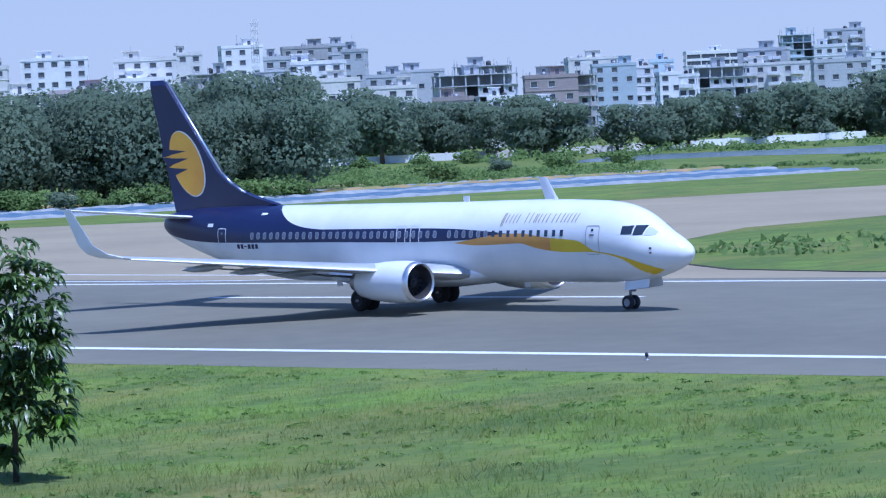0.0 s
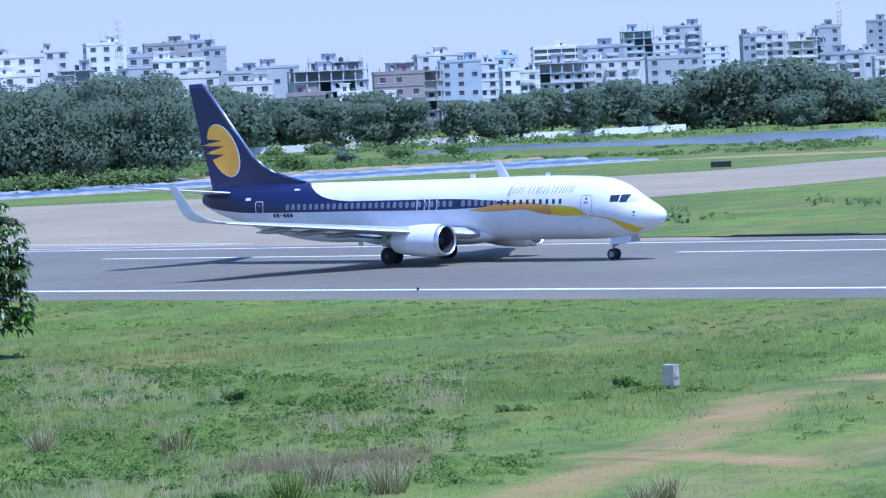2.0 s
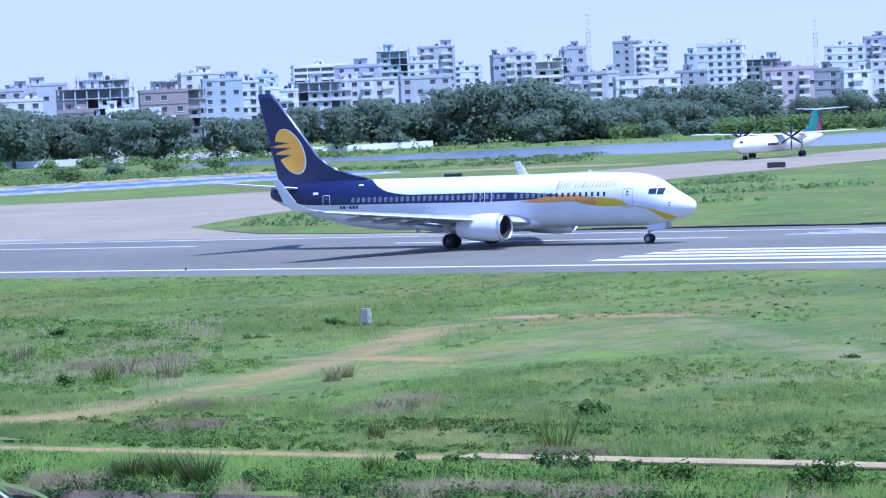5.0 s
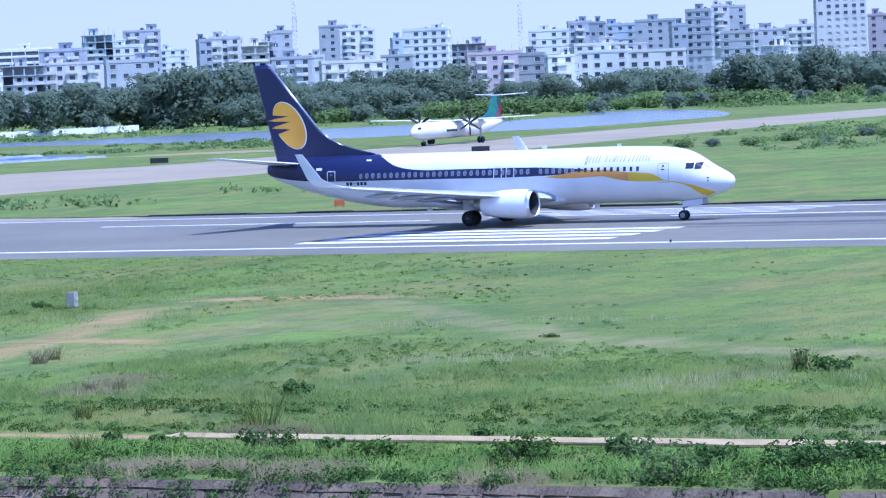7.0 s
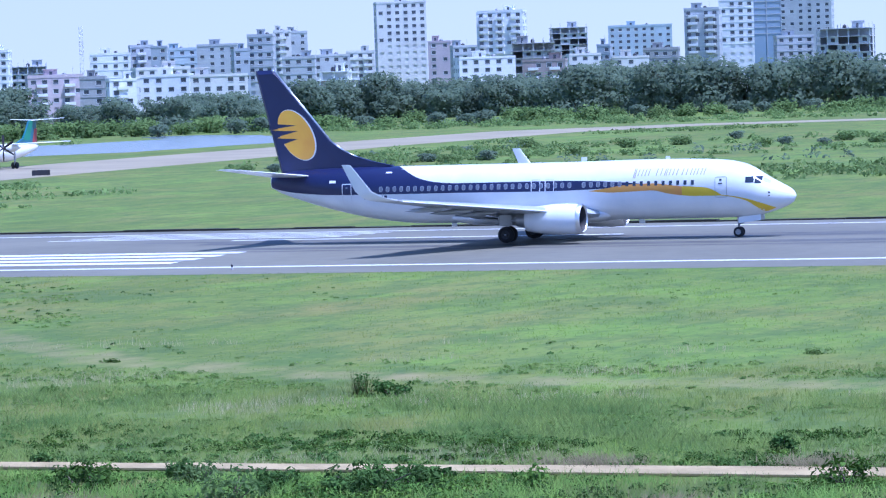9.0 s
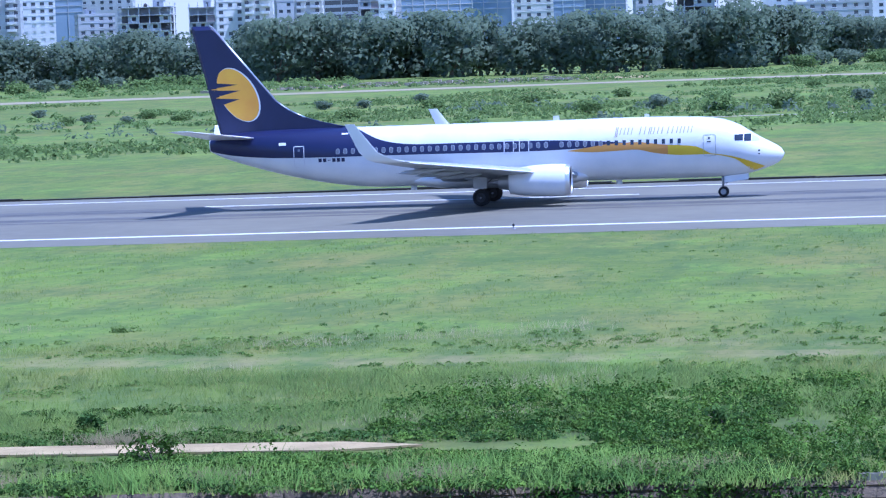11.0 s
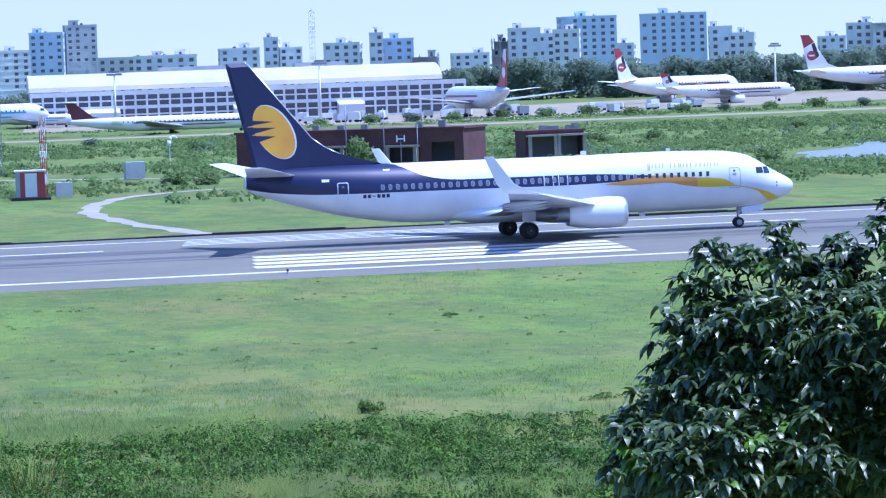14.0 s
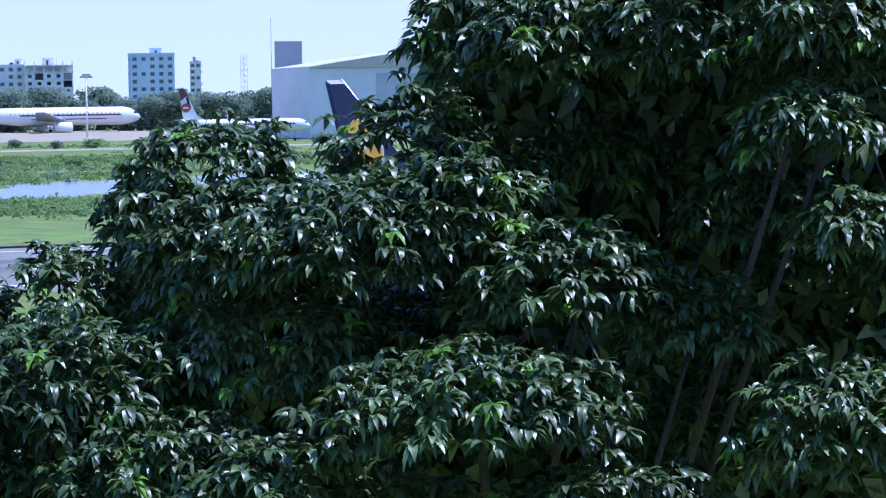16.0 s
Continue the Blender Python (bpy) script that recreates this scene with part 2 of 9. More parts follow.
def sheet(name, pts, z, mat, label, category, kind="structure", thick=0.0):
    """A flat piece of ground from its outline, with an edge of the given depth."""
    n = len(pts)
    b = Bag()
    top = [(x, y, z) for x, y in pts]
    b.add(top, [tuple(range(n))])
    if thick:
        low = [(x, y, z - thick) for x, y in pts]
        b.add(top + low, [(i, n + i, n + (i + 1) % n, (i + 1) % n) for i in range(n)])
    me = b.mesh(name, [mat])
    bm = bmesh.new()
    bm.from_mesh(me)
    bmesh.ops.recalc_face_normals(bm, faces=bm.faces)
    if bm.faces[:] and max(bm.faces, key=lambda f: f.calc_area()).normal.z < 0:
        bmesh.ops.reverse_faces(bm, faces=bm.faces)
    bm.to_mesh(me)
    bm.free()
    return tagged(new(name, me), label, category, kind=kind)


def wobbly(pts, amount, step, seed, closed=True):
    """The outline with points every step metres, pushed about."""
    rnd = random.Random(seed)
    out = []
    n = len(pts)
    for i in range(n if closed else n - 1):
        a, b = Vector(pts[i]), Vector(pts[(i + 1) % n])
        k = max(1, int((b - a).length / step))
        for j in range(k):
            p = a.lerp(b, j / k)
            out.append((p.x + rnd.uniform(-amount, amount), p.y + rnd.uniform(-amount, amount)))
    return out


def ribbon(pts, width, amount=0.0, seed=0, step=3.0):
    """An outline along a line, of that width."""
    mid = wobbly(pts, 0, step, seed, False) + [pts[-1]]
    rnd = random.Random(seed)
    left, right = [], []
    for i, p in enumerate(mid):
        a, b = Vector(mid[max(0, i - 1)]), Vector(mid[min(len(mid) - 1, i + 1)])
        d = (b - a).normalized()
        nrm = Vector((-d.y, d.x))
        left.append(tuple(Vector(p) + nrm * (width / 2 + rnd.uniform(-amount, amount))))
        right.append(tuple(Vector(p) - nrm * (width / 2 + rnd.uniform(-amount, amount))))
    return left + right[::-1]


gb = Bag()
ys = [-60, 40, -1, -2, 100, 120, 160, 200, 260, 340, 440, 560, 700, 900, 1300, 2200, 4800]
xs = [-4800, -2500, -1200, -700, -450, -300, -200, -120, -90, -60, -33, -18, -2, 14, 40, 60, 120, 200, 300, 450, 700, 1200, 2500, 4800]


def wall_y(x):
    return float(np.interp(x, [-120, -60, -33, -2, 14, 40], [84, 84.1, 84.6, 86.8, 87.7, 88.5]))


gv = [(x, wall_y(x) - 1.15 if y == -1 else wall_y(x) + 0.05 if y == -2 else y, -1.7 if y in (-60, 40, -1) else -0.04) for y in ys for x in xs]
nx = len(xs)
gb.add(gv, [(j * nx + i, j * nx + i + 1, (j + 1) * nx + i + 1, (j + 1) * nx + i) for j in range(len(ys) - 1) for i in range(nx - 1)])
tagged(new("ground", gb.mesh("ground", [MEADOW])), "green grass airfield reaching to the horizon", "ground", kind="structure")

# runway with a slight crown; its shoulders end in a low dark step towards the far grass
cross = [(191.6, -0.03), (198.4, 0.0), (209, 0.18), (220.6, 0.27), (232, 0.18), (242.9, 0.0), (249.0, -0.02), (249.3, -0.3)]
rb = Bag()
rx = [-900 + 30 * i for i in range(61)]
rv = [(x, y + (random.uniform(-0.25, 0.25) if k == 0 else 0), z) for x in rx for k, (y, z) in enumerate(cross)]
nc = len(cross)
rb.add(rv, [(i * nc + j, (i + 1) * nc + j, (i + 1) * nc + j + 1, i * nc + j + 1) for i in range(len(rx) - 1) for j in range(nc - 1)])
tagged(new("runway", rb.mesh("runway", [ASPHALT], True)), "grey asphalt runway with a low crown and worn shoulders", "runway", kind="structure")


def crown(y):
    return float(np.interp(y, [c[0] for c in cross], [c[1] for c in cross]))


def painted(name, x0, x1, y0, y1, label, mat=LINE, lift=0.012):
    n = max(1, int((x1 - x0) / 30))
    b = Bag()
    for i in range(n):
        a, c = x0 + (x1 - x0) * i / n, x0 + (x1 - x0) * (i + 1) / n
        b.add([(a, y0, crown(y0) + lift), (c, y0, crown(y0) + lift), (c, y1, crown(y1) + lift), (a, y1, crown(y1) + lift)], [(0, 1, 2, 3)])
    return tagged(new(name, b.mesh(name, [mat])), label, "road marking", kind="structure")


painted("edge_line", -900, 900, 197.95, 198.85, "white painted runway edge line")
painted("edge_line", -900, 900, 242.5, 243.4, "white painted runway edge line")
for i in range(-12, 12):
    painted("centre_line", -201 + 50 * i + 600, -171 + 50 * i + 600, 227.6, 228.5, "white painted dashed runway line")
for x0, x1 in ((-118, -94), (35, 59)):
    for k in range(4):
        painted("touchdown_bar", x0 + 0.5 * k, x1 + 0.3 * k, 202.0 + 3.0 * k, 203.7 + 3.0 * k, "white painted touchdown zone bar")
        painted("touchdown_bar", x0 + 0.5 * k, x1 + 0.3 * k, 231.5 + 2.7 * k, 232.4 + 2.7 * k, "white painted touchdown zone bar")
for k, (y, w) in enumerate(((215.5, 2.4), (222.5, 3.0), (225.5, 1.6), (212.5, 1.0))):
    painted("tyre_marks", -95 - 6 * k, 400, y - w / 2, y + w / 2, "dark streaks of tyre rubber on the runway", TYRE_MARK, 0.006)

# taxiways
sheet("taxiway", wobbly([(-155, 243), (-162, 249.4), (-172, 250.3), (-183, 253.5), (-192, 260.5), (-203, 270), (-208, 281), (-217, 306), (-211, 350), (-212, 430), (-213, 560), (-206, 640), (-190, 670), (-60, 684), (60, 684), (320, 690), (900, 720),
                         (900, 742), (320, 712), (60, 702), (-60, 703), (-200, 694), (-236, 670), (-243, 600), (-247, 480), (-256, 400), (-283, 356), (-330, 330),
                         (-420, 312), (-700, 300), (-700, 249.5), (-400, 249.5), (-300, 249.5), (-250, 249)], 0.0, 12, 3), -0.01, CONCRETE, "pale concrete taxiway joining the runway", "taxiway", thick=0.1)
sheet("turning_line", ribbon([(-330, 262), (-260, 256), (-225, 252), (-205, 250), (-215, 246), (-260, 246)], 0.5), 0.0, LINE, "faded white turning line on the apron", "road marking")
sheet("branch_road", ribbon([(-60, 419), (-18, 417), (40, 420), (55, 402), (64, 393), (110, 392)], 2.2, 0.3, 8), -0.015, PALE_CONCRETE, "narrow pale service road across the airfield grass", "road")
sheet("exit_path", ribbon([(58, 353), (50, 346.5), (44.2, 336), (39.6, 318), (37.4, 302), (37.0, 291), (38, 270), (40.2, 249)], 1.9, 0.35, 9), -0.013, PALE_CONCRETE, "narrow pale concrete path leading to the runway", "path")
sheet("ditch_water", wobbly([(-8, 526), (-2, 524), (12, 529), (30, 536), (22, 540), (6, 535)], 0.6, 3, 4), -0.02, WATER, "shallow bright ditch water in the grass", "water")

# ponds
sheet("pond", wobbly([(-420, 548), (-384, 560), (-345, 545), (-299, 536), (-268, 560), (-262, 610), (-268, 640), (-300, 700), (-330, 735), (-345, 730), (-322, 690),
                      (-330, 655), (-358, 641), (-388, 632), (-399, 604), (-440, 600)], 1.5, 8, 7), -0.02, WATER, "still grey-blue pond beyond the taxiway", "pond")
sheet("pond", wobbly([(130, 377), (137, 366), (150, 379), (168, 398), (195, 420), (230, 450), (215, 470), (176, 440), (158, 432), (150, 414), (138, 397)], 1.2, 5, 9), -0.02, WATER, "still pale pond in the airfield grass", "pond")

# long low ridges draped with blue sheets
def ridge(a0, d0, a1, d1, wide, high, mat, label, seed):
    rnd = random.Random(seed)
    p, q = Vector((d0 * math.sin(radians(a0)), d0 * math.cos(radians(a0)))), Vector((d1 * math.sin(radians(a1)), d1 * math.cos(radians(a1))))
    n = 110
    nrm = Vector((-(q - p).y, (q - p).x)).normalized()
    b = Bag()
    vs = []
    for i in range(n + 1):
        c = p.lerp(q, i / n) + nrm * rnd.uniform(-0.15, 0.15)
        h = high * rnd.uniform(0.6, 1.1)
        for k, u in ((-1, 0), (-0.45, 0.8), (0, 1), (0.5, 0.75), (1, 0)):
            w = c + nrm * k * wide * rnd.uniform(0.95, 1.05)
            vs.append((w.x, w.y, -0.05 + h * u))
    b.add(vs, [(i * 5 + j, (i + 1) * 5 + j, (i + 1) * 5 + j + 1, i * 5 + j + 1) for i in range(n) for j in range(4)])
    return tagged(new("tarpaulin_ridge", b.mesh("tarpaulin_ridge", [mat], True)), label, "sheeting", kind="structure")


WHITE_SHEET = material("pale_sheeting", (0.32, 0.33, 0.33), (0.17, 0.20, 0.22), 0.6, 0.6, 0, 0.2, 0.6)
for k in range(7):
    ridge(-49, 486 + 7.5 * k, -33.4 - 0.35 * k, 546 + 7 * k, 1.0 + 0.35 * (k % 3), 0.42 + 0.14 * (k % 2), (WHITE_SHEET, TARP, TARP, WHITE_SHEET, TARP, DIRT, WHITE_SHEET)[k], ("long low ridge draped with pale sheeting", "long low ridge draped with faded blue sheeting", "long low ridge draped with faded blue sheeting", "long low ridge draped with pale sheeting", "long low ridge draped with faded blue sheeting", "long low ridge of bare earth", "long low ridge draped with pale sheeting")[k], 40 + k)

sheet("bare_earth", wobbly([(-300, 452), (-288, 470), (-262, 470), (-258, 462), (-275, 455)], 1.5, 4, 31), -0.01, DIRT, "bare reddish earth beside the taxiway", "earth")
sheet("bare_earth", wobbly([(-560, 395), (-420, 440), (-345, 462), (-345, 468), (-420, 452), (-560, 410)], 1.5, 6, 32), -0.01, DIRT, "bare reddish earth bank", "earth")

# tracks in the near grass: worn strips that fade into the turf
def wear_shade_material(name, soil, pale):
    m = grass_tones(material(name, (0.140, 0.180, 0.037), (0.101, 0.141, 0.029), 0.06, 0.9, 0, 0.8, 0.6, detail=9, spec=0.2))
    t = m.node_tree
    p = t.nodes["Principled BSDF"]
    green = p.inputs["Base Color"].links[0].from_socket
    pos = t.nodes.new("ShaderNodeNewGeometry").outputs["Position"]
    mp = t.nodes.new("ShaderNodeMapping")
    mp.inputs["Scale"].default_value = (0.9, 0.4, 0)
    t.links.new(pos, mp.inputs["Vector"])
    ns = t.nodes.new("ShaderNodeTexNoise")
    ns.inputs["Scale"].default_value, ns.inputs["Detail"].default_value, ns.inputs["Roughness"].default_value = 0.45, 10, 0.68
    t.links.new(mp.outputs[0], ns.inputs["Vector"])
    at = t.nodes.new("ShaderNodeAttribute")
    at.attribute_name = "wear"
    add = t.nodes.new("ShaderNodeMath")
    add.operation = "MULTIPLY_ADD"
    t.links.new(ns.outputs["Fac"], add.inputs[0])
    add.inputs[1].default_value = 1.9
    t.links.new(at.outputs["Fac"], add.inputs[2])
    mr = t.nodes.new("ShaderNodeMapRange")
    mr.inputs["From Min"].default_value, mr.inputs["From Max"].default_value = 1.42, 2.15
    t.links.new(add.outputs[0], mr.inputs["Value"])
    tone = t.nodes.new("ShaderNodeMix")
    tone.data_type = "RGBA"
    tone.inputs["A"].default_value, tone.inputs["B"].default_value = (*soil, 1), (*pale, 1)
    t.links.new(ns.outputs["Fac"], tone.inputs["Factor"])
    mx = t.nodes.new("ShaderNodeMix")
    mx.data_type = "RGBA"
    t.links.new(mr.outputs[0], mx.inputs["Factor"])
    t.links.new(green, mx.inputs["A"])
    t.links.new(tone.outputs["Result"], mx.inputs["B"])
    t.links.new(mx.outputs["Result"], p.inputs["Base Color"])
    return m


TRACK_EARTH = wear_shade_material("worn_track_earth", (0.255, 0.165, 0.062), (0.37, 0.250, 0.115))
TURF_EARTH = wear_shade_material("worn_turf_earth", (0.23, 0.19, 0.085), (0.30, 0.24, 0.12))


def worn_shade_strip(name, line, width, mat, label, z, most=1.0):
    """A strip along a line, bare in the middle and green again at its edges and ends."""
    mid = wobbly(line, 0, 1.2, 1, False) + [line[-1]]
    n = len(mid)
    verts, wear = [], []
    for i, p in enumerate(mid):
        a, c = Vector(mid[max(0, i - 2)]), Vector(mid[min(n - 1, i + 2)])
        d = (c - a).normalized()
        end = min(1, i / 4, (n - 1 - i) / 4)
        for k in (-1, -0.6, -0.25, 0.25, 0.6, 1):
            verts.append((p[0] - d.y * k * width / 2, p[1] + d.x * k * width / 2, -0.05 if abs(k) == 1 or end == 0 else z))
            wear.append(most * end * {1: 0, 0.6: 0.6, 0.25: 1}[abs(k)])
    me = mesh_of(name, verts, [(i * 6 + j, i * 6 + j + 1, i * 6 + j + 7, i * 6 + j + 6) for i in range(n - 1) for j in range(5)], [mat])
    bm = bmesh.new()
    bm.from_mesh(me)
    for f in bm.faces:
        if f.normal.z < 0:
            f.normal_flip()
    bm.to_mesh(me)
    bm.free()
    at = me.attributes.new("wear", "FLOAT", "POINT")
    at.data.foreach_set("value", wear)
    return tagged(new(name, me), label, "track", kind="structure")


worn_shade_strip("dirt_track", [(-140, 70), (-124, 79), (-108, 88), (-95, 95.5), (-86, 101), (-84.6, 105), (-85, 111), (-85.2, 115), (-87, 122.5), (-91, 136), (-94.5, 145), (-94, 153)], 6.0, TRACK_EARTH, "reddish dirt track worn into the grass", -0.032, 0.86)
worn_shade_strip("worn_turf", [(-85, 117), (-82, 126), (-80, 136), (-85, 149)], 13.0, TURF_EARTH, "short dry turf worn bare in patches", -0.034, 0.62)
worn_shade_strip("dirt_patch", [(-99, 152), (-93, 154.2), (-86, 154.6), (-79, 153)], 4.5, TRACK_EARTH, "bare reddish patch in the grass", -0.028, 1.1)
worn_shade_strip("dirt_patch", [(-95, 128), (-89, 129.5), (-84, 129.0), (-78, 127)], 4.0, TRACK_EARTH, "bare reddish patch in the grass", -0.028, 0.95)
worn_shade_strip("worn_track", [(-86, 153.5), (-78, 146), (-70, 137), (-62, 130), (-52, 125), (-40, 121.6), (-20, 119.4), (2, 119)], 7.0, TURF_EARTH, "faint dry track worn across the grass", -0.025, 0.68)
# dark ground strips that paint the shade in gaps between the weeds
GAP_SHADE = wear_shade_material("dark_leaf_litter", (0.036, 0.052, 0.012), (0.055, 0.066, 0.018))
worn_shade_strip("leaf_litter", [(-26, 98), (-12, 98), (4, 98), (22, 98), (52, 98)], 19, GAP_SHADE, "dark strip painted as shade between the weeds", -0.022, 0.8)
worn_shade_strip("leaf_litter", [(-110, 88.6), (-60, 88.7), (-33, 89.2), (-12, 90)], 8.0, GAP_SHADE, "dark strip painted as shade between the weeds", -0.027, 0.9)
worn_shade_strip("worn_turf", [(-22, 126), (-6, 123), (10, 121), (30, 120)], 9.0, TURF_EARTH, "dry worn turf in the grass", -0.021, 0.55)
worn_shade_strip("path_earth", [(-130, 93.6), (-95, 93.8), (-75, 93.9), (-56, 94.0)], 1.7, TRACK_EARTH, "narrow strip of reddish earth that carries the path on", -0.012, 1.2)
sheet("concrete_path", wobbly([(-60, 93.55), (-40, 93.5), (-20, 93.2), (-17.5, 93.1), (-15, 94.0), (-17.5, 95.0), (-20, 95.2), (-40, 94.95), (-60, 94.7)], 0.1, 1.6, 18), 0.06, CREAM, "narrow pale concrete path overgrown at its edges", "path", thick=0.06)

# the raised turf along the far edge of the runway; dark colour paints the grass edge's shadow
EDGE_SHADE_SOIL = material("dark_soil", (0.045, 0.04, 0.03), (0.03, 0.03, 0.022), 1.0, 0.95, 0, 0.4, 0.5)
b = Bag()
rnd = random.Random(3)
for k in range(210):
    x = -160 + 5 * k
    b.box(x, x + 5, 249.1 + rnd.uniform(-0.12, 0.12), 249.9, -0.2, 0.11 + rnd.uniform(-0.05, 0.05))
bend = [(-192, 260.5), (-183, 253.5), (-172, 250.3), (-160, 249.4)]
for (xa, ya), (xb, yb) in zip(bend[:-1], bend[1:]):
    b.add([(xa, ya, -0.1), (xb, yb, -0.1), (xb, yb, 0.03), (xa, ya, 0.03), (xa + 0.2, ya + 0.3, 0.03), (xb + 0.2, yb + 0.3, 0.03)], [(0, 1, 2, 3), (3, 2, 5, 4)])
tagged(new("turf_edge", b.mesh("turf_edge", [EDGE_SHADE_SOIL])), "low dark edge of raised turf beside the runway", "kerb", kind="structure")

b = Bag()
for xa, xb in ((-2.6, -0.9), (-0.9, 0.7), (7.3, 9.7), (9.7, 12.1), (12.1, 14.5), (14.5, 17)):
    ya, yb = wall_y(xa), wall_y(xb)
    b.add([(xa, ya - 0.16, -0.55), (xb, yb - 0.16, -0.55), (xb, yb - 0.16, 0.02), (xa, ya - 0.16, 0.02), (xa, ya + 0.25, 0.02), (xb, yb + 0.25, 0.02)], [(0, 1, 2, 3), (3, 2, 5, 4)])
tagged(new("drain_coping", b.mesh("drain_coping", [PALE_CONCRETE])), "pale concrete coping along the drain", "kerb", kind="structure")


# glowing backdrop ring that paints the bright summer haze along the horizon
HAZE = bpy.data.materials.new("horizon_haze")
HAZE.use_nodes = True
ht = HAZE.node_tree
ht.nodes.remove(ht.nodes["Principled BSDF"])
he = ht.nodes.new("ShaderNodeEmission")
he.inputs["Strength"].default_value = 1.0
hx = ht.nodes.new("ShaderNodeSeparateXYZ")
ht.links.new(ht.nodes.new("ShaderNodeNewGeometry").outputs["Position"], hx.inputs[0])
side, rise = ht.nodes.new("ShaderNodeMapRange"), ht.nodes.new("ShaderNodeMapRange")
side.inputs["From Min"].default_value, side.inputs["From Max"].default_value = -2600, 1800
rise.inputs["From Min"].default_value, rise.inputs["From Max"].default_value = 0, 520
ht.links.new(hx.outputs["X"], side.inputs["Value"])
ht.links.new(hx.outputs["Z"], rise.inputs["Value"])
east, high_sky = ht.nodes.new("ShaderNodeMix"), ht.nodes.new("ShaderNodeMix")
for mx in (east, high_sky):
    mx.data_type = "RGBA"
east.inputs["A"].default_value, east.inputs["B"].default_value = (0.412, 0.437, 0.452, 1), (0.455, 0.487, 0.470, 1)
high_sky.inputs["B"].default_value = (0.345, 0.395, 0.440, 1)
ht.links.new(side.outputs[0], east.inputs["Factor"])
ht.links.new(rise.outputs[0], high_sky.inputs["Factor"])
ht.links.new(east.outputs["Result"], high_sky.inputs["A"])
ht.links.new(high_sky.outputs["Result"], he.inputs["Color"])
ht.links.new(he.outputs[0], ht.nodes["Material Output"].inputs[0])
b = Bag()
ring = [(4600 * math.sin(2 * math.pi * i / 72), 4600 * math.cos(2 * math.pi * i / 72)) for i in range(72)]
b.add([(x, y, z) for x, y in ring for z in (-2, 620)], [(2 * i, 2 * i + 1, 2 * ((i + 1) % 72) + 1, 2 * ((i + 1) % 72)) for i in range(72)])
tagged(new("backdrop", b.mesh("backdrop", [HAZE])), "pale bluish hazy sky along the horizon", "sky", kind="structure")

# ---- the airliner; local x forward from the main wheels, y to its left, z up from the tarmac ----
GEAR = 19.5      # metres from nose to main wheels
AFT = [0, 0.12, 0.5, 1.0, 1.6, 2.2, 2.9, 3.8, 5.0, 6.5, 16.0, 26.0, 28.0, 30.0, 32.0, 34.0, 36.0, 37.4, 38.0]
BELLY = [2.66, 2.40, 2.10, 1.88, 1.68, 1.53, 1.42, 1.35, 1.31, 1.30, 1.30, 1.30, 1.40, 1.66, 2.05, 2.55, 3.15, 3.66, 3.98]
CROWN = [2.76, 3.00, 3.30, 3.58, 3.90, 4.28, 4.72, 5.05, 5.24, 5.31, 5.32, 5.32, 5.32, 5.32, 5.31, 5.28, 5.18, 5.0, 4.78]
HALF = [0.05, 0.33, 0.68, 0.97, 1.22, 1.42, 1.58, 1.72, 1.83, 1.88, 1.88, 1.88, 1.86, 1.78, 1.60, 1.33, 0.96, 0.60, 0.32]


def hermite(xs, ys):
    xs, ys = np.array(xs, float), np.array(ys, float)
    s = np.diff(ys) / np.diff(xs)
    m = np.concatenate([[s[0]], (s[1:] * np.diff(xs)[:-1] + s[:-1] * np.diff(xs)[1:]) / (np.diff(xs)[1:] + np.diff(xs)[:-1]), [s[-1]]])
    for i in range(1, len(xs) - 1):
        if s[i - 1] * s[i] <= 0:
            m[i] = 0

    def at(x):
        k = int(np.clip(np.searchsorted(xs, x) - 1, 0, len(xs) - 2))
        h = xs[k + 1] - xs[k]
        u = (min(max(x, xs[0]), xs[-1]) - xs[k]) / h
        return ((1 + 2 * u) * (1 - u) ** 2 * ys[k] + u * (1 - u) ** 2 * h * m[k] + u * u * (3 - 2 * u) * ys[k + 1] + u * u * (u - 1) * h * m[k + 1])
    return at


belly_at, crown_at, half_at = hermite(AFT, BELLY), hermite(AFT, CROWN), hermite(AFT, HALF)


def skin(a, z, lift=0.0):
    """Half width of the hull at a metres from the nose and height z."""
    lo, hi, w = belly_at(a), crown_at(a), half_at(a)
    mid = lo + (hi - lo) * 0.53
    k = (z - mid) / ((hi - mid) if z > mid else (mid - lo))
    k = max(-1, min(1, k))
    return w * math.sqrt(max(0, 1 - k * k)) + lift


def hull_mesh(name, mat, scale=1.0, n=40):
    st = list(np.linspace(0, 1, 8) ** 2 * 2.0) + list(np.linspace(2.3, 6.5, 12)) + list(np.linspace(7.5, 25.5, 10)) + list(np.linspace(26, 38, 18))
    vs, fs = [], []
    for a in st:
        lo, hi, w = belly_at(a), crown_at(a), half_at(a)
        mid = lo + (hi - lo) * 0.53
        for i in range(n):
            t = 2 * math.pi * i / n
            s, c = math.sin(t), math.cos(t)
            vs.append((GEAR - a, w * c, mid + s * ((hi - mid) if s > 0 else (mid - lo))))
    for k in range(len(st) - 1):
        fs += [(k * n + i, k * n + (i + 1) % n, (k + 1) * n + (i + 1) % n, (k + 1) * n + i) for i in range(n)]
    fs += [tuple(range(n)), tuple(range((len(st) - 1) * n, len(st) * n))[::-1]]
    return smooth_by_angle(mesh_of(name, vs, fs, [mat]), 60)


